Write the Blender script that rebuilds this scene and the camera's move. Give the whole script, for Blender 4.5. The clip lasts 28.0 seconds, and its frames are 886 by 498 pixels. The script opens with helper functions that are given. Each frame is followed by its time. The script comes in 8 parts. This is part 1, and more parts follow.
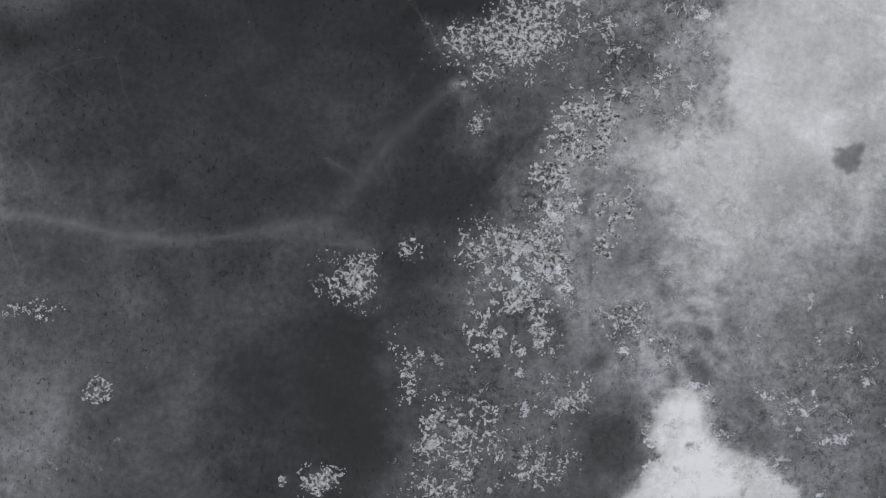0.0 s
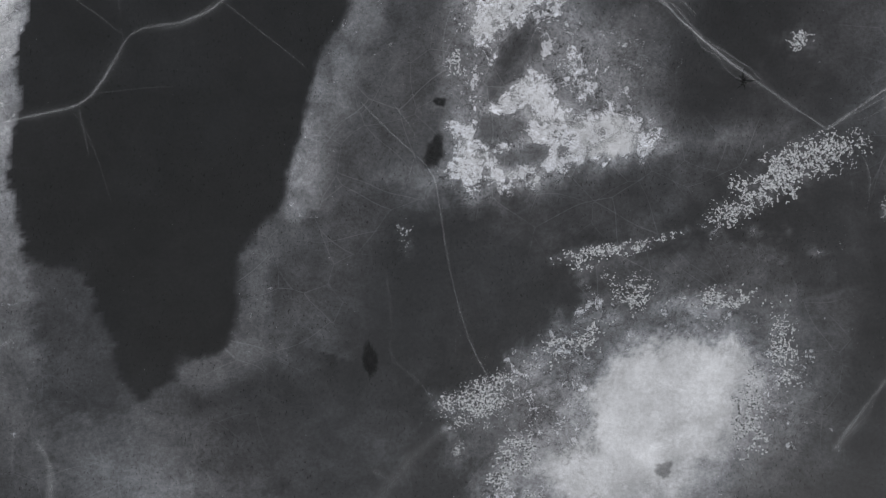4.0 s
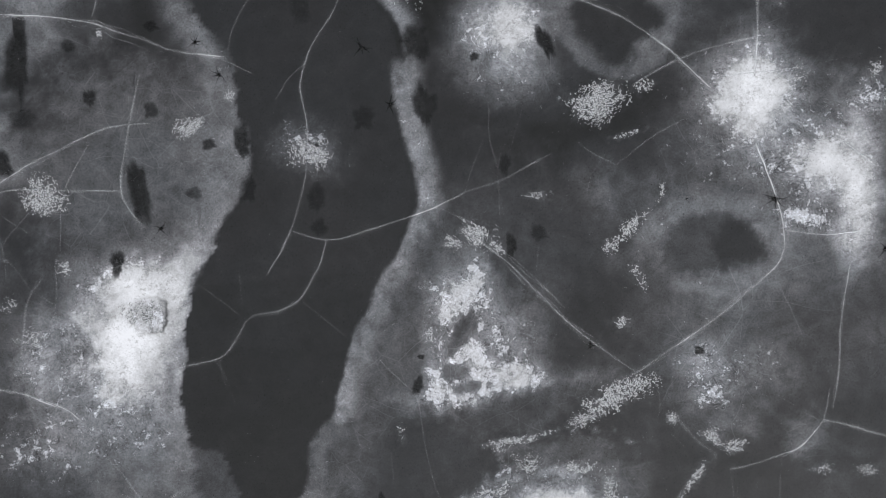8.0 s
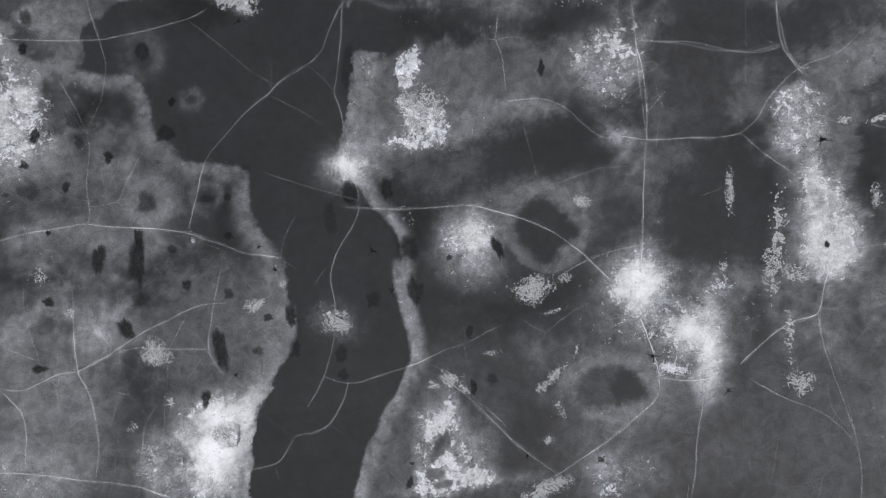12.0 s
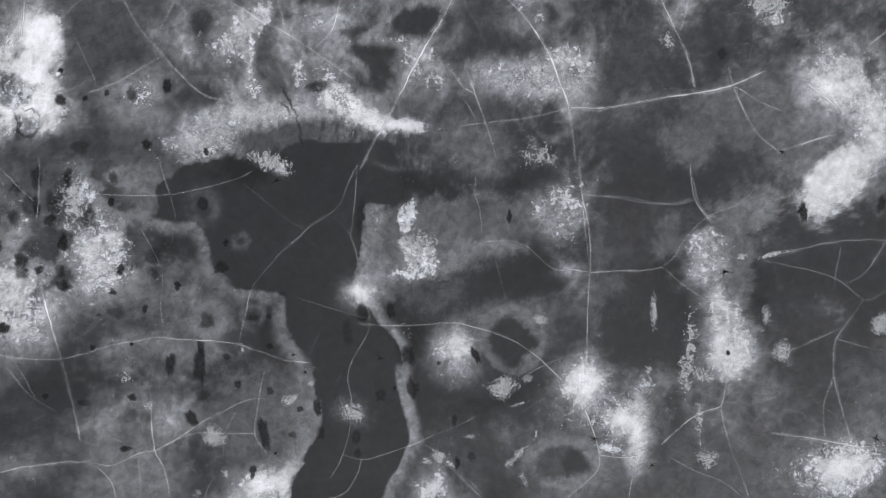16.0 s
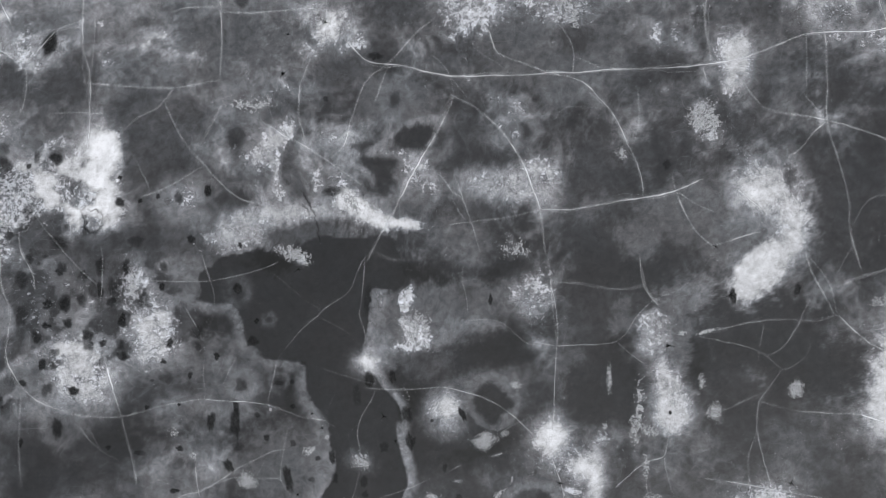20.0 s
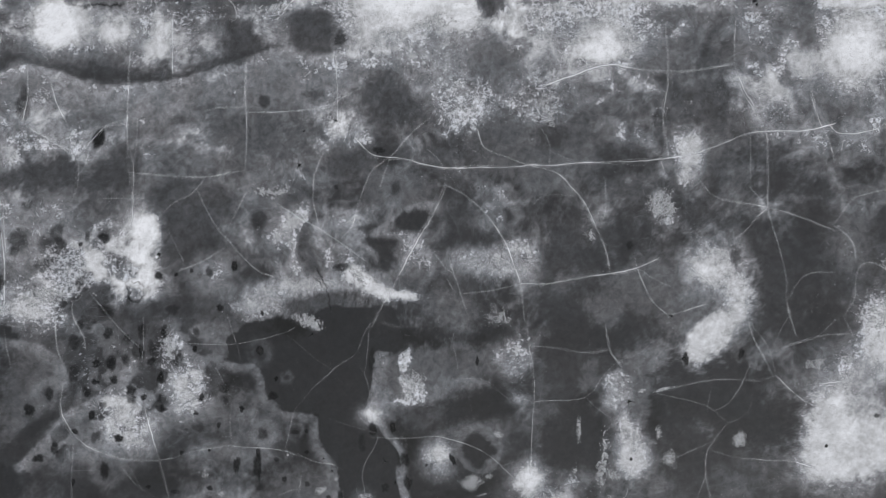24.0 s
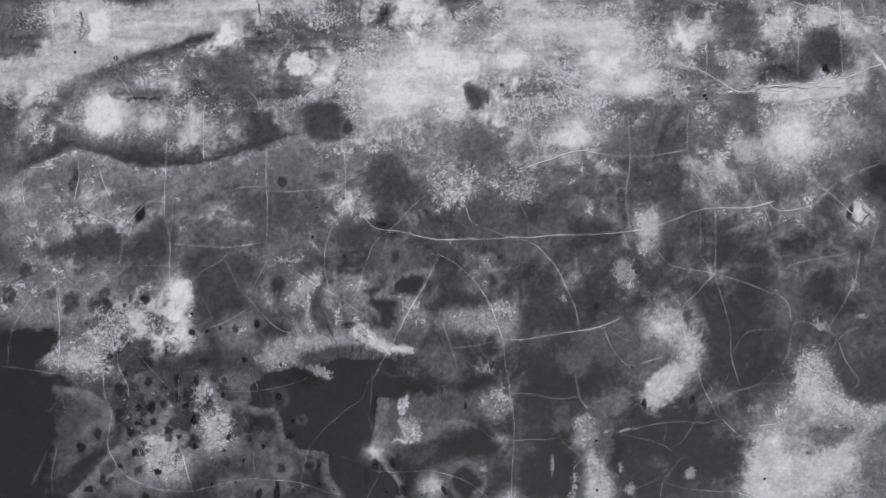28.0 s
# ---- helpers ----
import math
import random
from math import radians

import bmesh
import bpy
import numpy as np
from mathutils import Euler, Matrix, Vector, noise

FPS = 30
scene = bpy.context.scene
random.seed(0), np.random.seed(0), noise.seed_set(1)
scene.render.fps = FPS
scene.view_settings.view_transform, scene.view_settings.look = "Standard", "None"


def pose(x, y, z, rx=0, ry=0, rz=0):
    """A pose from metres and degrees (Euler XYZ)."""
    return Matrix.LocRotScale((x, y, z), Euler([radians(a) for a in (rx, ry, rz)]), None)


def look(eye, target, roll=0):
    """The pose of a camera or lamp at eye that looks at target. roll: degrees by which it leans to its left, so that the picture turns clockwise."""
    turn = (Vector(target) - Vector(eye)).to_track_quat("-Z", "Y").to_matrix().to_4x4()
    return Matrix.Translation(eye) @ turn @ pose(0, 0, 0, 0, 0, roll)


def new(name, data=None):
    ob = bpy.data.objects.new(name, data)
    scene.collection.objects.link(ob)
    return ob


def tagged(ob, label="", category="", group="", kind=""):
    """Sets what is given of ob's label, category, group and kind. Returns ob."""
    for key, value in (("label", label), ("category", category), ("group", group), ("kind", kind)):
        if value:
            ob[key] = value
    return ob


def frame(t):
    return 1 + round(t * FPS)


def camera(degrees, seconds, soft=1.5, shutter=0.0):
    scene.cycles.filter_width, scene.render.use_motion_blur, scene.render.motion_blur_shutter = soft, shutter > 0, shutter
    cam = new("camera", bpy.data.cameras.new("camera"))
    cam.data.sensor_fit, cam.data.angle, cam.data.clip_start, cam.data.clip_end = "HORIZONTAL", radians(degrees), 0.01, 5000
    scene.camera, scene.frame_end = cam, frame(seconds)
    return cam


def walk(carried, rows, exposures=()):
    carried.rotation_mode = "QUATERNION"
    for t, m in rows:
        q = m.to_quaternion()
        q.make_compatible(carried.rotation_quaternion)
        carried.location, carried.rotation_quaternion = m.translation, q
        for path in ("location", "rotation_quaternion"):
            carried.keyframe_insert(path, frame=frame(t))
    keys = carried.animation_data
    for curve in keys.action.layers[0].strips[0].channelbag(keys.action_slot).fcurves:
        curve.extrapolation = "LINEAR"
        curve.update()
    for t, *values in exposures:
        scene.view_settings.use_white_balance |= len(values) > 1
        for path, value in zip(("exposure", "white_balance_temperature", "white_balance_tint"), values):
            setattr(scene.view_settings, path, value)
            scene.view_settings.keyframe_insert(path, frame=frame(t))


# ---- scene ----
cam = camera(55.0, 28.0, soft=1.0)
PATH = [
    (0, pose(-1.739, -22.360, 18.649, 2.605, 0.001, -0.082)),
    (0.5, pose(-1.742, -21.299, 19.753, 2.614, 0.001, -0.106)),
    (1, pose(-1.726, -20.165, 20.891, 2.627, 0.001, -0.080)),
    (1.5, pose(-1.716, -18.990, 22.318, 2.630, 0.001, -0.077)),
    (2, pose(-1.692, -17.736, 24.266, 2.627, 0.001, -0.106)),
    (2.5, pose(-1.675, -16.420, 26.498, 2.627, 0.001, -0.104)),
    (3, pose(-1.635, -15.056, 28.850, 2.633, 0.002, -0.138)),
    (3.5, pose(-1.591, -13.713, 31.275, 2.644, 0.004, -0.229)),
    (5.5, pose(-1.048, -7.823, 44.090, 2.698, 0.003, -0.198)),
    (6, pose(-0.850, -6.294, 47.596, 2.719, 0.003, -0.191)),
    (6.5, pose(-0.631, -4.781, 51.208, 2.751, 0.003, -0.200)),
    (7, pose(-0.424, -3.217, 54.719, 2.776, 0.003, -0.189)),
    (7.5, pose(-0.214, -1.641, 58.374, 2.798, 0.003, -0.189)),
    (8, pose(0.000, 0.000, 62.000, 2.809, 0.003, -0.169)),
    (8.5, pose(0.237, 1.707, 65.757, 2.808, 0.003, -0.163)),
    (9, pose(0.470, 3.400, 69.417, 2.810, 0.003, -0.164)),
    (9.5, pose(0.692, 5.097, 73.188, 2.814, 0.002, -0.129)),
    (10, pose(0.905, 6.776, 76.955, 2.821, 0.001, -0.105)),
    (10.5, pose(1.109, 8.497, 80.725, 2.805, -0.001, -0.020)),
    (11, pose(1.315, 10.249, 84.519, 2.787, 0.000, -0.058)),
    (11.5, pose(1.510, 12.042, 88.192, 2.757, -0.001, 0.002)),
    (12, pose(1.680, 13.789, 91.968, 2.725, -0.001, 0.026)),
    (12.5, pose(1.851, 15.596, 95.617, 2.710, -0.001, 0.042)),
    (14.5, pose(2.451, 22.755, 110.509, 2.674, 0.000, 0.002)),
    (15, pose(2.594, 24.504, 113.965, 2.642, 0.000, 0.010)),
    (15.5, pose(2.798, 26.185, 117.392, 2.622, 0.000, 0.011)),
    (16, pose(2.946, 27.892, 120.791, 2.590, -0.000, 0.028)),
    (16.5, pose(3.130, 29.534, 124.029, 2.548, 0.000, 0.016)),
    (17, pose(3.318, 31.195, 127.275, 2.497, -0.001, 0.053)),
    (17.5, pose(3.493, 32.825, 130.642, 2.449, -0.001, 0.057)),
    (18, pose(3.602, 34.488, 133.952, 2.394, -0.001, 0.060)),
    (18.5, pose(3.768, 36.111, 137.260, 2.344, -0.001, 0.067)),
    (19, pose(3.945, 37.735, 140.467, 2.301, -0.000, 0.048)),
    (19.5, pose(4.079, 39.327, 143.814, 2.266, -0.001, 0.087)),
    (20, pose(4.181, 40.955, 147.041, 2.237, -0.002, 0.128)),
    (20.5, pose(4.279, 42.599, 150.227, 2.211, -0.002, 0.165)),
    (21, pose(4.451, 44.202, 153.411, 2.194, -0.003, 0.196)),
    (21.5, pose(4.559, 45.825, 156.502, 2.182, -0.004, 0.269)),
    (23.5, pose(5.245, 52.371, 168.151, 2.142, -0.006, 0.361)),
    (24, pose(5.389, 54.089, 171.457, 2.121, -0.006, 0.383)),
    (24.5, pose(5.583, 55.850, 174.914, 2.095, -0.007, 0.423)),
    (25, pose(5.790, 57.584, 178.392, 2.071, -0.007, 0.406)),
    (25.5, pose(5.963, 59.384, 181.967, 2.046, -0.007, 0.437)),
    (26, pose(6.123, 61.146, 185.729, 2.017, -0.007, 0.442)),
    (26.5, pose(6.341, 62.889, 189.249, 1.985, -0.007, 0.440)),
    (27, pose(6.551, 64.578, 192.972, 1.950, -0.007, 0.456)),
    (27.5, pose(6.735, 66.312, 196.650, 1.921, -0.007, 0.439)),
    (28, pose(6.910, 67.984, 200.051, 1.905, -0.007, 0.432)),
]
walk(cam, PATH, exposures=[(0.0, -0.37), (1.5, -0.5), (3.0, -0.49), (5.0, -0.04), (7.0, 0.1), (12.0, 0.14), (18.0, 0.18), (24.0, -0.09), (28.0, -0.27)])

# ---- light: a bright, even overcast sky ----
sky_world = bpy.data.worlds.new("overcast_sky")
scene.world = sky_world
sky_world.use_nodes = True
wn, wl = sky_world.node_tree.nodes, sky_world.node_tree.links
sky = wn.new("ShaderNodeTexSky")
sky.sky_type, sky.sun_disc = "NISHITA", False
sky.sun_elevation, sky.sun_rotation = radians(48), radians(150)
sky.air_density, sky.dust_density = 1.0, 4.0
grey = wn.new("ShaderNodeHueSaturation")
grey.inputs["Saturation"].default_value = 0.12
wl.new(sky.outputs["Color"], grey.inputs["Color"])
wl.new(grey.outputs["Color"], wn["Background"].inputs["Color"])
wn["Background"].inputs["Strength"].default_value = 0.12
sun_lamp = bpy.data.lights.new("sun", "SUN")
sun_lamp.energy, sun_lamp.angle, sun_lamp.color = 1.0, radians(40), (1.0, 0.985, 0.96)
sun = new("sun", sun_lamp)
sun.matrix_world = look((40, -70, 90), (0, 0, 0))


# ---- number helpers ----
def lin(g):
    """The reflectance that reads as a grey level from 0 to 255."""
    c = np.asarray(g, float) / 255.0
    return np.where(c < 0.0405, c / 12.92, ((c + 0.055) / 1.055) ** 2.4)


BASE = 70.0
WHITE = 0.80


def white_cover(g):
    return np.clip((lin(g) - lin(BASE)) / (WHITE - lin(BASE)), 0, 1)


def smooth(a, b, v):
    k = np.clip((v - a) / (b - a), 0, 1)
    return k * k * (3 - 2 * k)


TABLE = np.random.RandomState(7).rand(1 << 16)


def lattice(i, j, seed):
    return TABLE[(i * 7919 + j * 104729 + seed * 6151) & 0xFFFF]


def grain_noise(x, y, size, seed=0):
    u, v = x / size, y / size
    i, j = np.floor(u).astype(np.int64), np.floor(v).astype(np.int64)
    a, b = u - i, v - j
    a, b = a * a * (3 - 2 * a), b * b * (3 - 2 * b)
    low = lattice(i, j, seed) * (1 - a) + lattice(i + 1, j, seed) * a
    high = lattice(i, j + 1, seed) * (1 - a) + lattice(i + 1, j + 1, seed) * a
    return low * (1 - b) + high * b


def cloud(x, y, size, octaves=4, seed=0, fall=0.55):
    """Cloudy noise around 0, about -0.5 to 0.5."""
    total, weight, amount = 0.0, 0.0, 1.0
    for k in range(octaves):
        c, s = math.cos(0.7 * k + 0.3), math.sin(0.7 * k + 0.3)
        total = total + amount * (grain_noise(x * c - y * s, x * s + y * c, size / 2 ** k, seed + k) - 0.5)
        weight += amount
        amount *= fall
    return total / weight * 1.5


# ---- materials ----
def material(name):
    m = bpy.data.materials.new(name)
    m.use_nodes = True
    return m, m.node_tree.nodes, m.node_tree.links, m.node_tree.nodes["Principled BSDF"]


class Graph:
    """Short hand for a node tree."""

    def __init__(self, nodes, links):
        self.nodes, self.links = nodes, links
        self.place = nodes.new("ShaderNodeNewGeometry").outputs["Position"]

    def wire(self, value, socket):
        if isinstance(value, (int, float, tuple)):
            socket.default_value = value
        else:
            self.links.new(value, socket)

    def attribute(self, name):
        n = self.nodes.new("ShaderNodeAttribute")
        n.attribute_name = name
        return n.outputs["Fac"]

    def noise(self, size, detail=5.0, rough=0.6, stretch=(1, 1, 1), warp=0.0):
        k = self.nodes.new("ShaderNodeMapping")
        self.wire(self.place, k.inputs["Vector"])
        k.inputs["Scale"].default_value = stretch
        n = self.nodes.new("ShaderNodeTexNoise")
        self.wire(k.outputs["Vector"], n.inputs["Vector"])
        n.inputs["Scale"].default_value = 1.0 / size
        n.inputs["Detail"].default_value = detail
        n.inputs["Roughness"].default_value = rough
        n.inputs["Distortion"].default_value = warp
        return n.outputs["Fac"]

    def calc(self, op, a, b=0.0, c=0.0, clamp=False):
        n = self.nodes.new("ShaderNodeMath")
        n.operation, n.use_clamp = op, clamp
        for value, socket in zip((a, b, c), n.inputs):
            self.wire(value, socket)
        return n.outputs[0]

    def span(self, value, a, b, c=0.0, d=1.0, smoothed=True):
        n = self.nodes.new("ShaderNodeMapRange")
        n.interpolation_type = "SMOOTHSTEP" if smoothed else "LINEAR"
        for v, key in ((value, "Value"), (a, "From Min"), (b, "From Max"), (c, "To Min"), (d, "To Max")):
            self.wire(v, n.inputs[key])
        return n.outputs["Result"]

    def mix(self, t, a, b):
        n = self.nodes.new("ShaderNodeMix")
        n.data_type = "RGBA"
        self.wire(t, n.inputs[0])
        self.wire(a, n.inputs[6])
        self.wire(b, n.inputs[7])
        return n.outputs[2]

    def bump(self, height, strength, distance, target):
        n = self.nodes.new("ShaderNodeBump")
        n.inputs["Strength"].default_value, n.inputs["Distance"].default_value = strength, distance
        self.wire(height, n.inputs["Height"])
        self.links.new(n.outputs["Normal"], target.inputs["Normal"])


COOL = (0.955, 0.99, 1.048)


def tint(v):
    return (v * COOL[0], v * COOL[1], v * COOL[2], 1.0)


def ice_material():
    """Lake ice and what lies on it: tone is the reflectance, grain says how far pale cover breaks up into crumbs."""
    m, nodes, links, p = material("lake_ice")
    g = Graph(nodes, links)
    tone_in, crumb_in = g.attribute("tone"), g.attribute("crumb")
    broad = g.noise(5.0, 6, 0.6, warp=0.9)
    mid = g.noise(1.3, 6, 0.62, warp=0.5)
    fine = g.noise(0.16, 6, 0.74)
    patchy = g.span(g.noise(2.4, 7, 0.66, warp=1.4), 0.32, 0.66, 0.62, 1.28, False)
    tone_in = g.calc("MULTIPLY_ADD", g.calc("SUBTRACT", tone_in, 0.05), g.span(tone_in, 0.05, 0.25, 1.0, g.span(tone_in, 0.35, 0.6, patchy, 1.0)), 0.05)
    pale = g.span(tone_in, 0.07, 0.72, 0.0, 1.0, False)
    calm = g.calc("MULTIPLY", g.span(tone_in, 0.022, 0.065, 0.35, 0.95, False), g.span(pale, 0.35, 0.95, 1.0, 0.35, False))
    gain = g.calc("MULTIPLY", g.span(broad, 0.3, 0.7, 0.78, 1.24, False), g.span(mid, 0.3, 0.7, 0.66, 1.38, False))
    gain = g.calc("MULTIPLY", gain, g.span(fine, 0.3, 0.7, 0.64, 1.38, False))
    gain = g.calc("ADD", 1.0, g.calc("MULTIPLY", g.calc("SUBTRACT", gain, 1.0), calm))
    veil = g.calc("MULTIPLY", tone_in, gain)
    # dark specks, drawn out one way, in loose swarms
    swarm = g.span(g.noise(3.2, 4, 0.6), 0.37, 0.57)
    speck = g.span(g.noise(0.19, 4, 0.78, stretch=(1.7, 0.9, 1)), 0.59, 0.63)
    veil = g.calc("MULTIPLY", veil, g.calc("SUBTRACT", 1.0, g.calc("MULTIPLY", g.calc("MULTIPLY", speck, swarm), g.span(pale, 0.12, 0.5, 0.62, 0.08))))
    # crumbs of snow, crisp, thick where the cover is pale and thinning out round it
    clump = g.noise(1.1, 5, 0.68, warp=0.7)
    dots = g.noise(0.42, 5, 0.93, warp=0.3)
    lace = g.span(g.calc("ABSOLUTE", g.calc("SUBTRACT", g.noise(0.22, 4, 0.7, warp=0.6), 0.5)), 0.0, 0.13, 0.64, 0.36, False)
    mixed = g.calc("ADD", g.calc("MULTIPLY_ADD", dots, 0.36, g.calc("MULTIPLY", g.noise(0.7, 2, 0.65, warp=0.4), 0.24)), g.calc("MULTIPLY_ADD", clump, 0.25, g.calc("MULTIPLY", lace, 0.15)))
    level = g.span(mixed, 0.37, 0.63, 0.0, 1.0, False)
    reach = g.calc("MULTIPLY", g.calc("POWER", crumb_in, 0.62), 0.88)
    low = g.calc("SUBTRACT", 1.04, reach)
    crumbs = g.span(level, low, g.calc("ADD", low, 0.06))
    # a darker edge painted close round the crumbs, for a crisper outline
    darkened = g.calc("MULTIPLY", g.calc("SUBTRACT", g.span(level, g.calc("SUBTRACT", low, 0.16), g.calc("SUBTRACT", low, 0.02)), crumbs), g.span(crumb_in, 0.05, 0.22, 0.0, 0.38))
    veil = g.calc("MULTIPLY", veil, g.calc("SUBTRACT", 1.0, g.calc("MULTIPLY", darkened, g.span(pale, 0.45, 0.85, 1.0, 0.3))))
    pits = g.span(g.calc("ADD", g.calc("MULTIPLY", g.noise(0.24, 3, 0.9), 0.6), g.calc("MULTIPLY", g.noise(1.5, 5, 0.7), 0.4)), 0.55, 0.58)
    bright = g.calc("MULTIPLY_ADD", veil, 1.1, g.span(crumb_in, 0.04, 0.3, 0.18, 0.36, False))
    bright = g.calc("MINIMUM", g.calc("MULTIPLY", bright, g.span(fine, 0.3, 0.7, 0.74, 1.2, False)), 0.84)
    bright = g.calc("MAXIMUM", bright, veil)
    value = g.calc("MULTIPLY_ADD", g.calc("SUBTRACT", bright, veil), g.calc("MULTIPLY", crumbs, g.span(pale, 0.25, 0.7, 1.0, 0.2)), veil)
    pitted = g.calc("MULTIPLY", g.calc("MULTIPLY", pits, g.span(crumb_in, 0.05, 0.35)), g.span(pale, 0.1, 0.6, 0.7, 0.35))
    value = g.calc("MULTIPLY", value, g.calc("SUBTRACT", 1.0, pitted))
    flecks = g.calc("MULTIPLY", g.span(g.noise(0.15, 3, 0.8), 0.70, 0.73), g.span(g.noise(2.6, 4), 0.50, 0.60))
    value = g.calc("MULTIPLY_ADD", flecks, g.calc("SUBTRACT", 0.35, g.calc("MULTIPLY", pale, 0.35)), value)
    # hairline fractures, healed and faint, that come and go
    bent = nodes.new("ShaderNodeVectorMath")
    bent.operation = "MULTIPLY_ADD"
    soft_noise = nodes.new("ShaderNodeTexNoise")
    soft_noise.inputs["Scale"].default_value = 0.12
    links.new(g.place, soft_noise.inputs["Vector"])
    links.new(soft_noise.outputs["Color"], bent.inputs[0])
    bent.inputs[1].default_value = (4.0, 4.0, 0.0)
    links.new(g.place, bent.inputs[2])
    for spread, width, strength in ((0.20, 0.0070, 0.045), (0.47, 0.0110, 0.035)):
        cell = nodes.new("ShaderNodeTexVoronoi")
        cell.feature = "DISTANCE_TO_EDGE"
        cell.inputs["Scale"].default_value = spread
        links.new(bent.outputs[0], cell.inputs["Vector"])
        line = g.span(cell.outputs["Distance"], 0.0, width, 1.0, 0.0)
        line = g.calc("MULTIPLY", line, g.span(g.noise(7.0 + 40 * spread, 3), 0.47, 0.60))
        line = g.calc("MULTIPLY", line, g.span(tone_in, 0.03, 0.07))
        value = g.calc("ADD", value, g.calc("MULTIPLY", line, strength))
    # white grains with dark gaps between them, wherever the cover is broken
    salt = g.calc("ADD", g.calc("MULTIPLY", g.noise(0.34, 5, 0.86, warp=0.9), 0.62), g.calc("MULTIPLY", g.noise(0.95, 4, 0.75, stretch=(1, 1.3, 1), warp=0.8), 0.38))
    salt = g.span(salt, 0.40, 0.61, 0.42, 1.5, False)
    broken = g.calc("MULTIPLY", g.span(crumb_in, 0.03, 0.32), g.span(pale, 0.22, 0.75, 0.95, 0.22))
    broken = g.calc("MULTIPLY", broken, g.span(g.noise(2.8, 5, 0.7, warp=0.8), 0.40, 0.60, 0.12, 1.0))
    value = g.calc("MULTIPLY", value, g.calc("MULTIPLY_ADD", g.calc("SUBTRACT", salt, 1.0), broken, 1.0))
    value = g.calc("MINIMUM", value, 0.88)
    warm = g.mix(g.span(g.noise(9.0, 3), 0.35, 0.65), (0.932, 0.985, 1.085, 1), (0.964, 0.985, 1.068, 1))
    warm = g.mix(g.span(pale, 0.15, 0.8), warm, (0.965, 0.990, 1.045, 1))
    warm = g.mix(g.span(tone_in, 0.012, 0.03), (0.965, 1.0, 1.025, 1), warm)
    n = nodes.new("ShaderNodeVectorMath")
    n.operation = "SCALE"
    links.new(warm, n.inputs[0])
    links.new(value, n.inputs["Scale"])
    links.new(n.outputs[0], p.inputs["Base Color"])
    p.inputs["IOR"].default_value = 1.31
    g.wire(g.span(pale, 0.0, 0.3, 0.45, 0.85), p.inputs["Roughness"])
    g.bump(g.calc("ADD", mixed, g.calc("MULTIPLY", fine, 0.5)), 0.35, 0.03, p)
    return m


def crust_material():
    m, nodes, links, p = material("snow_crumbs")
    g = Graph(nodes, links)
    n1 = g.noise(0.09, 5, 0.7)
    # the dark gaps and shadows between crumbs are put into this colour
    g.wire(g.mix(g.span(n1, 0.36, 0.62), tint(0.05), tint(0.60)), p.inputs["Base Color"])
    p.inputs["Roughness"].default_value = 0.9
    p.inputs["Specular IOR Level"].default_value = 0.15
    g.bump(n1, 0.6, 0.03, p)
    return m


def dark_material(name, size, value):
    m, nodes, links, p = material(name)
    g = Graph(nodes, links)
    cover = g.attribute("cover")
    n1 = g.noise(size, 6, 0.65, warp=0.4)
    n2 = g.noise(size * 8, 4, 0.6)
    a = g.span(g.calc("ADD", cover, g.calc("MULTIPLY", g.calc("SUBTRACT", n1, 0.5), 0.35)), 0.05, 0.95, 0.0, 1.0, False)
    a = g.calc("MULTIPLY", a, g.span(cover, 0.0, 0.08), clamp=True)
    links.new(a, p.inputs["Alpha"])
    g.wire(g.mix(g.span(n2, 0.3, 0.7), tint(value * 0.7), tint(value * 1.35)), p.inputs["Base Color"])
    p.inputs["IOR"].default_value = 1.31
    p.inputs["Roughness"].default_value = 0.42
    return m


def crack_material():
    m, nodes, links, p = material("healed_crack")
    g = Graph(nodes, links)
    cover = g.attribute("cover")
    n1 = g.noise(0.1, 7, 0.75)
    n2 = g.noise(1.6, 4, 0.6)
    a = g.calc("MULTIPLY", cover, g.calc("MULTIPLY", g.span(n1, 0.3, 0.7, 0.6, 1.35, False), g.span(n2, 0.3, 0.7, 0.75, 1.2, False)))
    links.new(g.calc("MINIMUM", a, 1.0), p.inputs["Alpha"])
    g.wire(g.mix(n1, tint(0.62), tint(0.82)), p.inputs["Base Color"])
    p.inputs["Roughness"].default_value = 0.7
    return m


ICE = ice_material()
CRUMBS = crust_material()
HOLE = dark_material("open_melt_hole", 0.25, 0.018)
CRACK = crack_material()


# ---- mesh helpers ----
def quad_mesh(name, verts, quads, mat, **layers):
    me = bpy.data.meshes.new(name)
    me.vertices.add(len(verts))
    me.vertices.foreach_set("co", np.asarray(verts, np.float32).ravel())
    me.loops.add(4 * len(quads))
    me.loops.foreach_set("vertex_index", np.asarray(quads, np.int32).ravel())
    me.polygons.add(len(quads))
    me.polygons.foreach_set("loop_start", np.arange(0, 4 * len(quads), 4, dtype=np.int32))
    me.polygons.foreach_set("use_smooth", np.ones(len(quads), bool))
    for key, values in layers.items():
        at = me.attributes.new(key, "FLOAT", "POINT")
        at.data.foreach_set("value", np.asarray(values, np.float32).ravel())
    me.materials.append(mat)
    me.update(calc_edges=True)
    me.validate()
    return me


def grid_quads(nx, ny):
    k = np.arange(nx * ny).reshape(ny, nx)
    return np.stack([k[:-1, :-1], k[:-1, 1:], k[1:, 1:], k[1:, :-1]], -1).reshape(-1, 4)


def trimmed(quads, keep):
    """Only the quads that keep marks, with the vertices they use."""
    quads = quads[keep]
    used, turned = np.unique(quads, return_inverse=True)
    return used, turned.reshape(-1, 4)


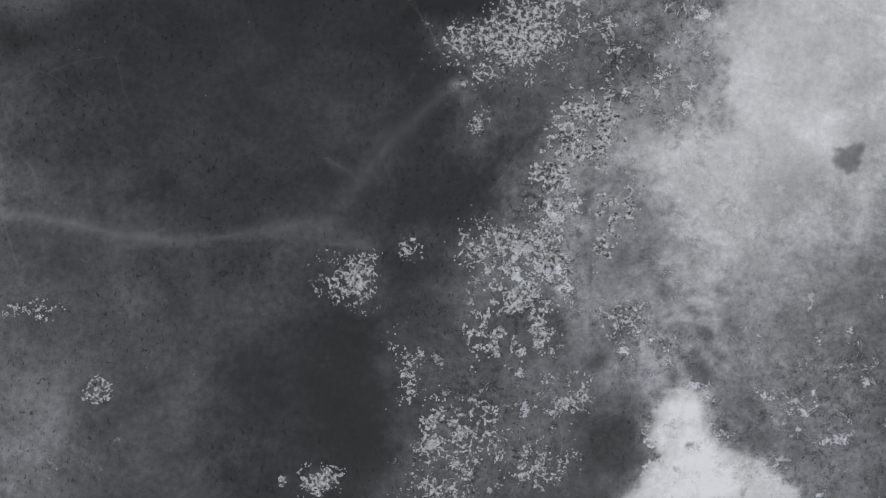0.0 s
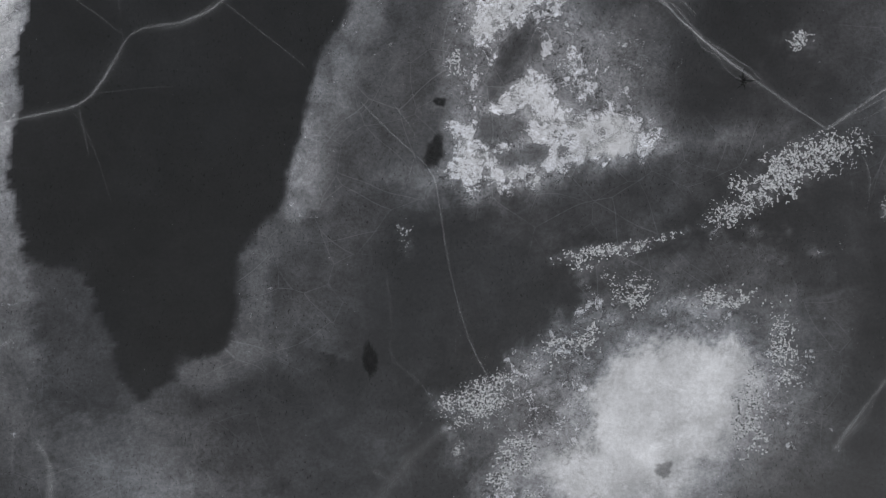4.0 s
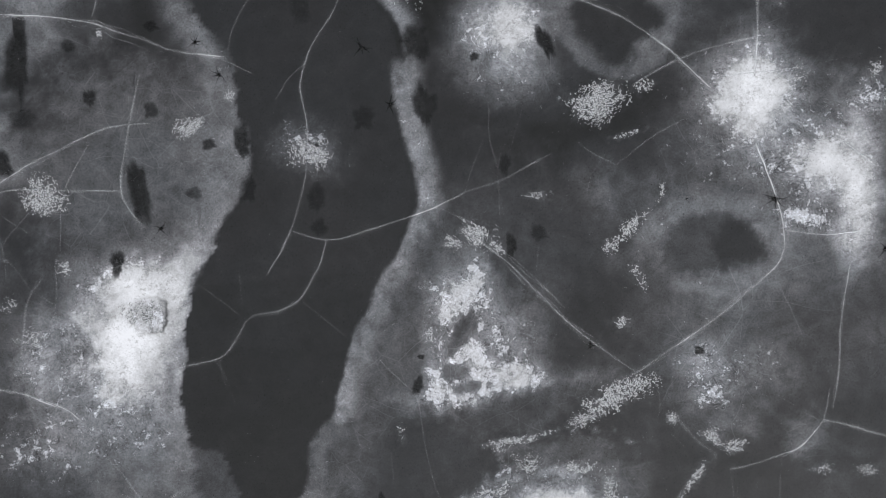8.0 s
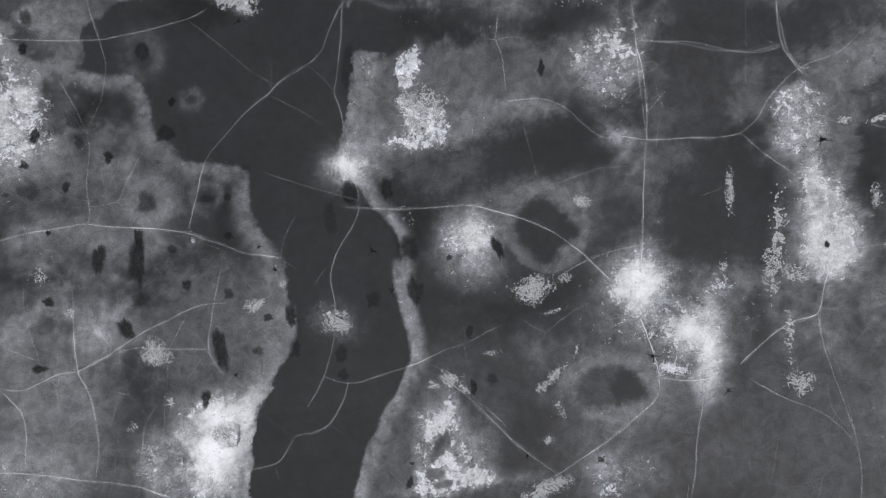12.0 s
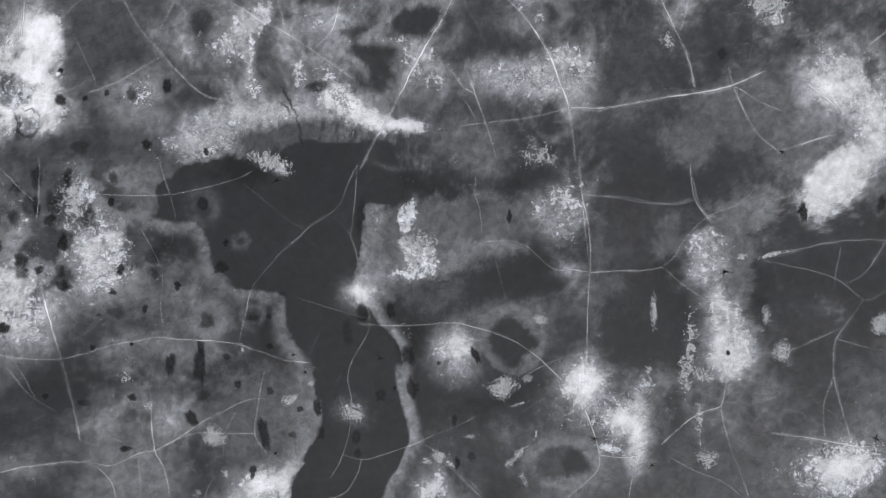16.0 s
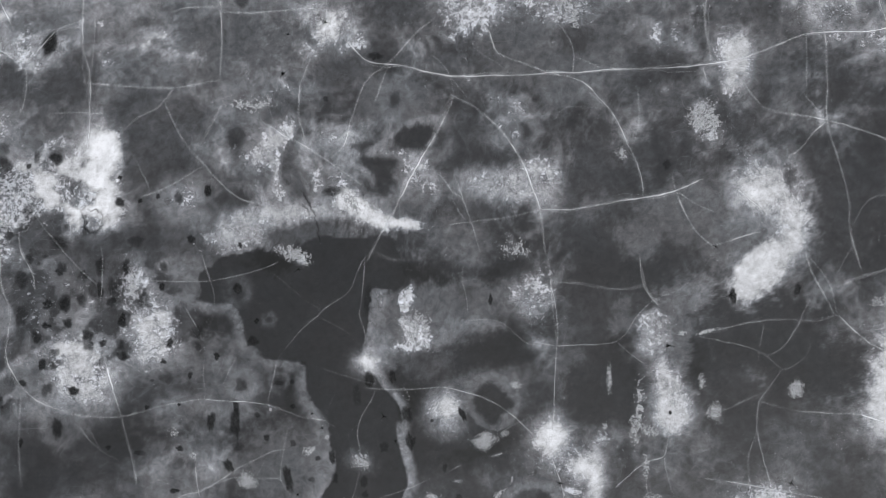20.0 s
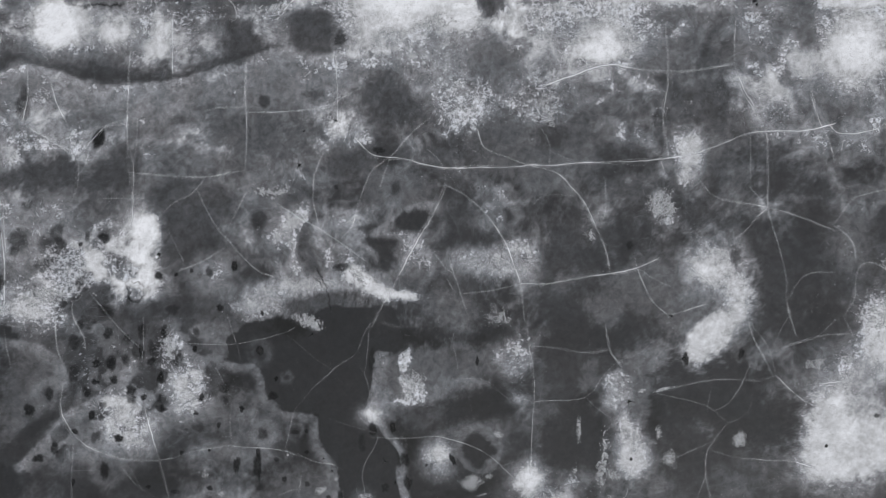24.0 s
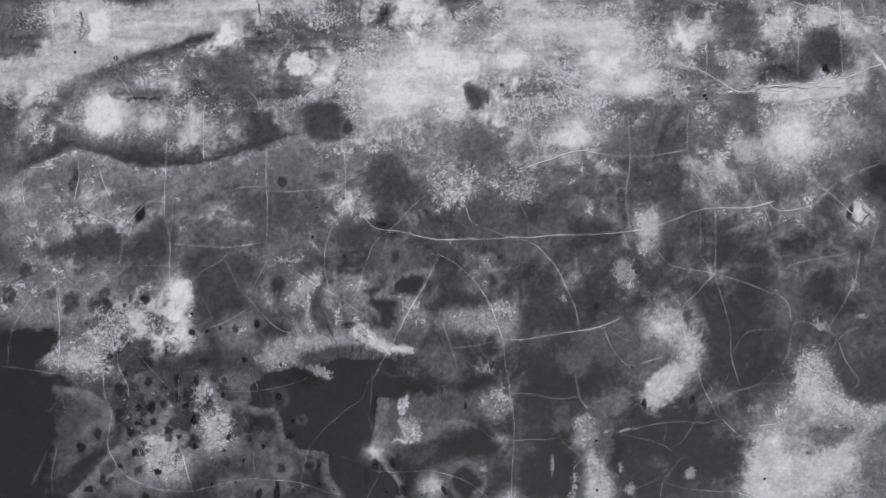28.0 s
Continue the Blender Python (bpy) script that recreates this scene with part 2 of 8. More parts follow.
def oval(x, y, rx, ry, angle, soft, rough, seed, halo=0.0, flat=0.0, feather=0.5):
    """A field from 0 to 1 over an uneven oval."""
    c, s = math.cos(radians(angle)), math.sin(radians(angle))
    size = min(rx, ry)

    def field(gx, gy):
        bx = gx + feather * size * cloud(gx, gy, size * 0.7, 5, seed + 21, 0.7)
        by = gy + feather * size * cloud(gx, gy, size * 0.7, 5, seed + 22, 0.7)
        u = ((bx - x) * c + (by - y) * s) / rx
        v = (-(bx - x) * s + (by - y) * c) / ry
        d = np.hypot(u, v)
        d = d + rough * (1.9 * cloud(gx, gy, size * 1.5, 6, seed, 0.7) + 1.0 * cloud(gx, gy, size * 0.4, 5, seed + 9, 0.75))
        if halo > 0.2:
            # a bright heart that thins out into a wide haze
            d = np.maximum(np.hypot(u, v) + 0.55 * (d - np.hypot(u, v)), 0)
            streaks = 1 + 0.5 * cloud(gx, gy, size * 0.5, 5, seed + 31, 0.7) * smooth(0.2, 0.8, d)
            return np.clip((0.74 * np.exp(-1.15 * d ** 2.4) + 0.26 * np.exp(-0.5 * d * d)) * streaks, 0, 1) * smooth(2.6, 1.5, d)
        core = smooth(1.0 + 0.45 * soft, 0.97 - (0.97 - 0.9 * flat) * soft, d)
        return np.maximum(core, halo * smooth(2.2, 0.4, d))

    return field


def along(points, step):
    """Points on a smooth curve through the given ones, about step apart, and the way along it."""
    p = np.asarray(points, float)
    p = np.vstack([2 * p[0] - p[1], p, 2 * p[-1] - p[-2]])
    out = []
    for k in range(1, len(p) - 2):
        a, b, c, d = p[k - 1], p[k], p[k + 1], p[k + 2]
        n = max(2, int(np.hypot(*(c - b)) / step))
        t = (np.arange(n) / n)[:, None]
        out.append(0.5 * (2 * b + (c - a) * t + (2 * a - 5 * b + 4 * c - d) * t ** 2 + (3 * b - a - 3 * c + d) * t ** 3))
    out.append(p[-2:-1])
    out = np.vstack(out)
    way = np.gradient(out, axis=0)
    return out, way / np.maximum(np.hypot(way[:, 0], way[:, 1]), 1e-9)[:, None]


# ---- the ice of the lake and all that is frozen into it or drifted over it ----
def spaced(parts):
    out = [np.arange(a, b, s) for a, b, s in parts]
    return np.concatenate(out + [[parts[-1][1]]])


FAR = [2600.0, 1300.0, 700.0, 400.0, 260.0, 190.0]
XS = np.concatenate([[-f for f in FAR], spaced([(-135, -40, 0.45), (-40, -13, 0.2), (-13, 10, 0.09), (10, 36, 0.2), (36, 145, 0.45)]), FAR[::-1]])
YS = np.concatenate([[-f for f in FAR], spaced([(-60, -30, 0.8), (-30, -9, 0.09), (-9, 40, 0.2), (40, 140, 0.4), (140, 165, 0.8)]), [f + 40 for f in FAR[::-1]]])
GX, GY = np.meshgrid(XS, YS)
NORTH = smooth(-12, 30, GY)
FX, FY = GX + 6 * cloud(GX, GY, 14, 3, 5, 0.5), GY + 6 * cloud(GX, GY, 14, 3, 6, 0.5)
GREY = BASE - 6 + (14 + 26 * NORTH) * cloud(GX, GY, 14, 5, 3, 0.55) + (12 + 30 * NORTH) * cloud(FX, FY, 5.0, 5, 31, 0.62)
GREY = GREY + 80 * smooth(0.06, 0.5, cloud(FX, 0.6 * FY, 9, 6, 131, 0.66)) * NORTH
# thin wisps of frost blown along the ice
WISP = smooth(0.075, 0.0, np.abs(cloud(FX, FY, 11, 3, 171, 0.5))) * smooth(-0.05, 0.3, cloud(GX, GY, 9, 4, 181, 0.6))
GREY = GREY + (8 + 16 * NORTH) * WISP
for size, thin, amount, seed in ((6.0, 0.060, 17, 401), (3.4, 0.055, 13, 421)):
    LINES = smooth(thin, 0.0, np.abs(cloud(FX, FY, size, 3, seed, 0.5)))
    GREY = GREY + (0.25 + 0.75 * NORTH) * amount * LINES * smooth(-0.12, 0.2, cloud(GX, GY, 8, 4, seed + 9, 0.6))
# darker cells of clear ice between the wisps
GREY = GREY - 24 * NORTH * smooth(0.08, 0.3, cloud(FX, FY, 7, 4, 441, 0.55))
CRUMB = 0.03 * NORTH + 0.22 * smooth(0.0, 0.5, cloud(GX, GY, 5, 5, 201, 0.7)) * (0.12 + 0.88 * NORTH)
DRIFT = smooth(-0.16, 0.3, cloud(FX, FY, 8, 6, 141, 0.64))
OWNER = np.zeros(GX.shape, np.int32)
RISE = np.zeros(GX.shape)
DENSE = np.zeros(GX.shape)
THINGS = []


def window(x0, x1, y0, y1):
    i0, i1 = np.searchsorted(XS, (x0, x1))
    j0, j1 = np.searchsorted(YS, (y0, y1))
    return slice(max(j0 - 1, 0), j1 + 1), slice(max(i0 - 1, 0), i1 + 1)


def paint(w, shape, level, grain, thing=None, claim=0.45, high=0.0, dark=False):
    """Frost, snow or clear ice of a grey level, over a part of the sheet; a thing claims what it covers densely."""
    now = GREY[w]
    veil = level if dark else BASE + (level - BASE) * (1 - (0.12 if np.mean(level) > 190 else 0.36) * grain)
    k = shape * ((veil < now) if dark else (veil > now))
    GREY[w] = now + (veil - now) * k
    if not dark:
        CRUMB[w] *= 1 - 0.8 * np.clip(shape, 0, 1) * (1 - grain)
        edge = np.sqrt(np.clip(shape, 0, 1))
        CRUMB[w] = np.maximum(CRUMB[w], grain * np.clip(1.15 * white_cover(BASE + (level - BASE) * (0.5 * shape + 0.5 * edge)) + 0.10 * edge, 0, 1))
    else:
        CRUMB[w] *= 1 - shape
    if thing:
        THINGS.append(thing)
        mine = shape > claim
        OWNER[w] = np.where(mine, len(THINGS), OWNER[w])
        DENSE[w] = np.where(mine, shape, DENSE[w])
        RISE[w] = np.where(mine, np.maximum(high * smooth(claim, 1, shape), 0.4 * RISE[w]), RISE[w])


def tone(x, y, rx, ry, angle, g):
    r = 2.0 * max(rx, ry)
    w = window(x - r, x + r, y - r, y + r)
    gx, gy = GX[w], GY[w]
    c, s = math.cos(radians(angle)), math.sin(radians(angle))
    u, v = ((gx - x) * c + (gy - y) * s) / rx, (-(gx - x) * s + (gy - y) * c) / ry
    d = np.hypot(u, v)
    d = d + 0.8 * cloud(gx, gy, min(rx, ry) * 0.9, 5, int(abs(x * 3 + y)) % 300, 0.65) * smooth(1.9, 1.2, d)
    GREY[w] += (g - BASE) * smooth(1.5, 0.3, d) * 0.9 * (0.35 + 1.3 * DRIFT[w] if g > BASE + 4 and y > 10 else 1.0)


tone(-34.8, 15.78, 19.44, 14.37, 0, 88)
tone(-25.23, 64.15, 32.11, 10.99, 0, 100)
tone(-3.87, 61.59, 12.68, 8.45, 0, 104)
tone(44.22, 17.63, 12.21, 15.88, 0, 84)
tone(6.36, 69.37, 10.14, 5.92, 0, 98)
tone(-37.69, 86.43, 55.79, 11.95, 0, 100)
tone(8.82, 101.5, 92.98, 14.61, 0, 100)
tone(8.64, 125.75, 112.91, 13.28, 0, 138)
tone(-90.34, 116.9, 21.25, 14.61, 0, 145)
tone(31.97, 63.34, 7.61, 10.99, 0, 66)
tone(31.78, 41.95, 10.14, 5.92, 0, 66)
tone(29.93, 23.37, 7.61, 5.92, 0, 66)
tone(49.11, 10.86, 13.52, 13.52, 0, 68)
tone(8.88, 0.59, 9.06, 4.94, 0, 66)
tone(3.15, 5.56, 5.35, 4.53, 0, 64)
tone(35.68, 40.61, 14.61, 7.97, 0, 60)
tone(-4.37, -13.48, 6.23, 6.23, 0, 48)
tone(-6.52, -19.12, 6.19, 3.22, 0, 78)
tone(-4.01, -24.7, 3.22, 2.23, 0, 56)
tone(79.35, 54.11, 11.95, 15.94, 0, 54)
tone(64.75, 38.2, 14.61, 10.63, 0, 60)
tone(95.39, 74.11, 15.94, 11.95, 0, 68)
tone(-4.29, 76.02, 18.6, 6.64, 0, 72)
tone(22.27, 80.21, 15.94, 5.31, 0, 62)
tone(55.54, 99.17, 14.61, 7.97, 0, 66)
tone(106.28, 103.58, 10.63, 14.61, 0, 84)
tone(-90.98, 31.78, 17.27, 17.27, 0, 48)
tone(-44.05, 67.75, 11.95, 7.97, 0, 62)
tone(-56.72, 34.66, 17.27, 14.61, 0, 96)
tone(-44.69, 107.81, 14.61, 11.95, 0, 84)
tone(-25.13, 17.35, 8.23, 5.76, 0, 80)
tone(18.96, -10.85, 10.7, 4.94, 0, 62)
tone(-74.26, 115.67, 14.61, 7.97, 25, 74)
tone(21.18, -1.91, 9.06, 3.71, 0, 76)
tone(13.15, 46.18, 7.61, 6.76, 0, 78)
tone(59.61, 34.34, 10.14, 8.45, 0, 64)
tone(54.22, 66.82, 23.66, 13.52, 0, 100)
tone(-3.9, 70.22, 67.61, 5.92, 0, 88)
tone(36.69, 41.79, 18.32, 5.5, 0, 96)
tone(-42.36, 8.46, 9.16, 15.27, 0, 90)
tone(-43.21, -6.57, 6.11, 4.89, 0, 105)
tone(-7.69, -24.94, 3.71, 1.98, 0, 80)
tone(-13.63, -19, 5.19, 2.28, 0, 92)
tone(-63.68, 53.04, 26.57, 17.27, 0, 58)
tone(-56.6, 28.11, 23.91, 13.28, 0, 60)
tone(4.02, 12.22, 4.94, 3.71, 0, 92)
tone(17.16, 3.45, 8.23, 2.47, 0, 84)
tone(-4.37, -19.65, 4.57, 1.87, 0, 84)
tone(22.53, 3.84, 6.59, 4.53, 0, 80)
tone(-85.4, 123.21, 18.75, 16.6, 0, 76.6)
tone(-59.14, 123.41, 18.75, 16.6, 0, 88.6)
tone(-32.88, 123.61, 18.75, 16.6, 0, 82.6)
tone(-6.62, 123.81, 18.75, 16.6, 0, 85.6)
tone(19.64, 124.01, 18.75, 16.6, 0, 94.6)
tone(45.9, 124.21, 18.75, 16.6, 0, 85.6)
tone(72.17, 124.4, 18.75, 16.6, 0, 88.6)
tone(98.43, 124.6, 18.75, 16.6, 0, 94.6)
tone(-84.95, 103.41, 18.75, 16.6, 0, 85.6)
tone(-58.78, 103.61, 18.75, 16.6, 0, 88.6)
tone(-32.6, 103.81, 18.75, 16.6, 0, 88.6)
tone(-6.43, 104, 18.75, 16.6, 0, 85.6)
tone(19.75, 104.2, 18.75, 16.6, 0, 85.6)
tone(45.93, 104.4, 18.75, 16.6, 0, 79.6)
tone(72.1, 104.6, 18.75, 16.6, 0, 85.6)
tone(98.28, 104.8, 18.75, 16.6, 0, 79.6)
tone(-84.5, 83.74, 18.75, 16.6, 0, 94.6)
tone(-58.42, 83.94, 18.75, 16.6, 0, 85.6)
tone(19.85, 84.53, 18.75, 16.6, 0, 88.6)
tone(45.95, 84.72, 18.75, 16.6, 0, 82.6)
tone(72.04, 84.92, 18.75, 16.6, 0, 91.6)
tone(98.13, 85.12, 18.75, 16.6, 0, 85.6)
tone(-84.06, 64.2, 18.75, 16.6, 0, 91.6)
tone(-58.06, 64.39, 18.75, 16.6, 0, 64.6)
tone(-6.05, 64.78, 18.75, 16.6, 0, 64.6)
tone(19.96, 64.98, 18.75, 16.6, 0, 64.6)
tone(97.98, 65.57, 18.75, 16.6, 0, 91.6)
tone(-83.62, 44.78, 18.75, 16.6, 0, 61.6)
tone(-5.86, 45.36, 18.75, 16.6, 0, 73.6)
tone(-40.76, 40.9, 8.62, 7.63, 0, 88)
tone(-28.64, 40.91, 8.62, 7.63, 0, 85)
tone(-16.52, 40.91, 8.62, 7.63, 0, 76)
tone(-4.39, 40.92, 8.62, 7.63, 0, 82)
tone(7.73, 40.93, 8.62, 7.63, 0, 91)
tone(19.85, 40.93, 8.62, 7.63, 0, 79)
tone(31.98, 40.94, 8.62, 7.63, 0, 85)
tone(44.1, 40.94, 8.62, 7.63, 0, 85)
tone(-40.56, 31.74, 8.62, 7.63, 0, 64)
tone(-28.49, 31.74, 8.62, 7.63, 0, 61)
tone(-16.43, 31.75, 8.62, 7.63, 0, 76)
tone(-4.36, 31.75, 8.62, 7.63, 0, 64)
tone(7.71, 31.76, 8.62, 7.63, 0, 88)
tone(19.77, 31.76, 8.62, 7.63, 0, 85)
tone(43.91, 31.78, 8.62, 7.63, 0, 88)
tone(-16.34, 22.67, 8.62, 7.63, 0, 55)
tone(31.7, 22.69, 8.62, 7.63, 0, 91)
tone(-40.16, 13.66, 8.62, 7.63, 0, 88)
tone(-28.2, 13.66, 8.62, 7.63, 0, 79)
tone(-16.25, 13.67, 8.62, 7.63, 0, 49)
tone(7.66, 13.68, 8.62, 7.63, 0, 58)
tone(19.61, 13.69, 8.62, 7.63, 0, 64)
tone(43.52, 13.7, 8.62, 7.63, 0, 88)
tone(-39.96, 4.75, 8.62, 7.63, 0, 88)
tone(-28.06, 4.75, 8.62, 7.63, 0, 64)
tone(-16.16, 4.76, 8.62, 7.63, 0, 64)
tone(-4.26, 4.76, 8.62, 7.63, 0, 61)
tone(7.64, 4.77, 8.62, 7.63, 0, 52)
tone(19.54, 4.77, 8.62, 7.63, 0, 79)
tone(31.44, 4.78, 8.62, 7.63, 0, 76)
tone(43.33, 4.78, 8.62, 7.63, 0, 76)
tone(-39.77, -4.09, 8.62, 7.63, 0, 107.78)
tone(-4.23, -4.07, 8.62, 7.63, 0, 79)
tone(7.61, -4.07, 8.62, 7.63, 0, 64)
tone(31.3, -4.05, 8.62, 7.63, 0, 61)
tone(43.15, -4.05, 8.62, 7.63, 0, 76)
tone(1.51, -11.84, 4.55, 4.03, 0, 64)
tone(7.89, -11.85, 4.55, 4.03, 0, 49)
tone(-11.17, -16.61, 4.55, 4.03, 0, 61)
tone(-4.85, -16.62, 4.55, 4.03, 0, 76)
tone(1.47, -16.63, 4.55, 4.03, 0, 64)
tone(7.79, -16.64, 4.55, 4.03, 0, 64)
tone(-11.1, -21.31, 4.55, 4.03, 0, 88)
tone(-19.63, 113.79, 37.49, 33.19, 0, 76.3)
tone(32.81, 114.19, 37.49, 33.19, 0, 76.3)
tone(85.25, 114.58, 37.49, 33.19, 0, 74.2)
tone(-71.26, 74.05, 37.49, 33.19, 0, 74.2)
tone(-19.17, 74.44, 37.49, 33.19, 0, 65.8)
tone(85.03, 75.23, 37.49, 33.19, 0, 74.2)
tone(-18.7, 35.6, 37.49, 33.19, 0, 63.7)
tone(33.06, 35.99, 37.49, 33.19, 0, 65.8)
tone(-13.43, 61.84, 23.85, 21.12, 0, 73.6)
tone(20.01, 61.87, 23.85, 21.12, 0, 77.2)
tone(53.46, 61.9, 23.85, 21.12, 0, 75.4)
tone(53.05, 36.79, 23.85, 21.12, 0, 73.6)
tone(-45.98, 12.02, 23.85, 21.12, 0, 66.4)
tone(-13.1, 12.05, 23.85, 21.12, 0, 66.4)
tone(52.66, 12.11, 23.85, 21.12, 0, 66.4)
tone(-8.11, 15.32, 11.62, 10.29, 0, 64.6)
tone(-24.23, 3.11, 11.62, 10.29, 0, 64.6)
tone(-8.07, 3.07, 11.62, 10.29, 0, 64.6)
tone(8.08, 3.02, 11.62, 10.29, 0, 62.8)
tone(24.24, 2.97, 11.62, 10.29, 0, 73.6)
tone(-24.04, -8.9, 11.62, 10.29, 0, 66.4)
tone(-13, -8.01, 5.41, 4.79, 0, 62.8)
tone(-5.41, -8.02, 5.41, 4.79, 0, 60.4)
tone(-12.91, -13.7, 5.41, 4.79, 0, 60.4)
tone(-5.39, -13.72, 5.41, 4.79, 0, 58)
tone(9.64, -13.76, 5.41, 4.79, 0, 62.8)
tone(-12.82, -19.3, 5.41, 4.79, 0, 79.6)
tone(-5.37, -19.31, 5.41, 4.79, 0, 74.8)
tone(9.53, -19.35, 5.41, 4.79, 0, 77.2)
tone(0.72, -17.83, 3.49, 3.09, 0, 62.8)
tone(-4.17, -21.51, 3.49, 3.09, 0, 64.6)
tone(0.69, -21.52, 3.49, 3.09, 0, 62.8)
tone(-8.97, -25.12, 3.49, 3.09, 0, 75.4)
tone(-4.15, -25.12, 3.49, 3.09, 0, 62.8)
tone(5.48, -25.14, 3.49, 3.09, 0, 75.4)
tone(-53.78, 75.54, 27.56, 24.4, 0, 76.3)
tone(23.41, 75.71, 27.56, 24.4, 0, 80.5)
tone(62, 75.8, 27.56, 24.4, 0, 76.3)
tone(-14.98, 46.66, 27.56, 24.4, 0, 65.8)
tone(23.32, 46.74, 27.56, 24.4, 0, 65.8)
tone(-14.77, 18.13, 27.56, 24.4, 0, 65.8)
tone(23.24, 18.21, 27.56, 24.4, 0, 65.8)
tone(-34.61, 36.31, 17.24, 15.26, 0, 74.2)
tone(13.77, 36.33, 17.24, 15.26, 0, 76.3)
tone(37.96, 36.35, 17.24, 15.26, 0, 78.4)
tone(-34.27, 18.15, 17.24, 15.26, 0, 74.2)
tone(-33.93, 0.32, 17.24, 15.26, 0, 65.8)
tone(5.45, 5.35, 8.92, 7.9, 0, 65.8)
tone(17.96, 5.3, 8.92, 7.9, 0, 84.7)
tone(-7.05, -4.01, 8.92, 7.9, 0, 74.2)
tone(-7.02, -13.24, 8.92, 7.9, 0, 74.2)
tone(-9.96, -15.07, 3.92, 3.47, 0, 63.7)
tone(-4.47, -15.08, 3.92, 3.47, 0, 74.2)
tone(1.03, -15.09, 3.92, 3.47, 0, 63.7)
tone(6.52, -15.09, 3.92, 3.47, 0, 57.4)
tone(-9.89, -19.19, 3.92, 3.47, 0, 61.6)
tone(1, -19.21, 3.92, 3.47, 0, 59.5)
tone(6.44, -19.22, 3.92, 3.47, 0, 63.7)
tone(-9.82, -23.25, 3.92, 3.47, 0, 76.3)
tone(-4.43, -23.25, 3.92, 3.47, 0, 65.8)
tone(6.36, -23.27, 3.92, 3.47, 0, 74.2)
tone(-19.63, 113.79, 37.49, 33.19, 0, 74.5)
tone(32.81, 114.19, 37.49, 33.19, 0, 74.5)
tone(85.25, 114.58, 37.49, 33.19, 0, 74.5)
tone(-70.46, 35.21, 37.49, 33.19, 0, 62.5)
tone(-56.05, 80.09, 28.75, 25.46, 0, 77.5)
tone(24.47, 80.37, 28.75, 25.46, 0, 79)
tone(64.73, 80.5, 28.75, 25.46, 0, 76)
tone(-32.02, 31.09, 15.84, 14.02, 0, 78.4)
tone(-9.78, 31.07, 15.84, 14.02, 0, 74.2)
tone(12.45, 31.05, 15.84, 14.02, 0, 76.3)
tone(34.69, 31.03, 15.84, 14.02, 0, 80.5)
tone(-31.72, 14.4, 15.84, 14.02, 0, 76.3)
tone(34.36, 14.33, 15.84, 14.02, 0, 74.2)
tone(34.03, -2.05, 15.84, 14.02, 0, 74.2)
tone(-64.67, 98.65, 33.43, 29.6, 0, 76.3)
tone(75.71, 99.65, 33.43, 29.6, 0, 76.3)
tone(29, 64.2, 33.43, 29.6, 0, 63.7)
tone(29.08, 29.57, 33.43, 29.6, 0, 65.8)
tone(-4.87, -11.83, 4.55, 4.03, 0, 65.8)
tone(7.89, -11.85, 4.55, 4.03, 0, 59.5)
tone(7.79, -16.64, 4.55, 4.03, 0, 63.7)
tone(-11.1, -21.31, 4.55, 4.03, 0, 74.2)
tone(-72.07, 113.39, 37.49, 33.19, 0, 73.6)
tone(-19.63, 113.79, 37.49, 33.19, 0, 76)
tone(32.81, 114.19, 37.49, 33.19, 0, 76)
tone(85.25, 114.58, 37.49, 33.19, 0, 73.6)
tone(-19.17, 74.44, 37.49, 33.19, 0, 64)
tone(-70.46, 35.21, 37.49, 33.19, 0, 65.2)
tone(-18.7, 35.6, 37.49, 33.19, 0, 62.8)
tone(33.06, 35.99, 37.49, 33.19, 0, 65.2)
tone(84.82, 36.38, 37.49, 33.19, 0, 65.2)
tone(-26.88, 20.6, 13.01, 11.52, 0, 79)
tone(-8.62, 20.55, 13.01, 11.52, 0, 73.6)
tone(27.91, 20.44, 13.01, 11.52, 0, 75.4)
tone(27.61, 6.73, 13.01, 11.52, 0, 75.4)
tone(-8.52, -6.62, 13.01, 11.52, 0, 73.6)
tone(-12.39, 52.26, 21.36, 18.91, 0, 74.5)
tone(17.57, 52.26, 21.36, 18.91, 0, 76)
tone(47.54, 52.27, 21.36, 18.91, 0, 80.5)
tone(5.45, 5.35, 8.92, 7.9, 0, 62.5)
tone(17.96, 5.3, 8.92, 7.9, 0, 83.5)
tone(-19.31, -13.2, 8.92, 7.9, 0, 77.5)
tone(-7.02, -13.24, 8.92, 7.9, 0, 74.5)
tone(0.72, -17.83, 3.49, 3.09, 0, 64)
tone(0.69, -21.52, 3.49, 3.09, 0, 64)
tone(-8.97, -25.12, 3.49, 3.09, 0, 76)
tone(-4.15, -25.12, 3.49, 3.09, 0, 64)
tone(5.48, -25.14, 3.49, 3.09, 0, 76)
tone(-4.87, -11.83, 4.55, 4.03, 0, 61)
tone(7.89, -11.85, 4.55, 4.03, 0, 55)
tone(7.79, -16.64, 4.55, 4.03, 0, 64)
FLOOR = 51 + 7 * smooth(-12, 4, GY)
GREY[:] = np.where(GREY < FLOOR, FLOOR - 0.3 * (FLOOR - GREY), GREY)


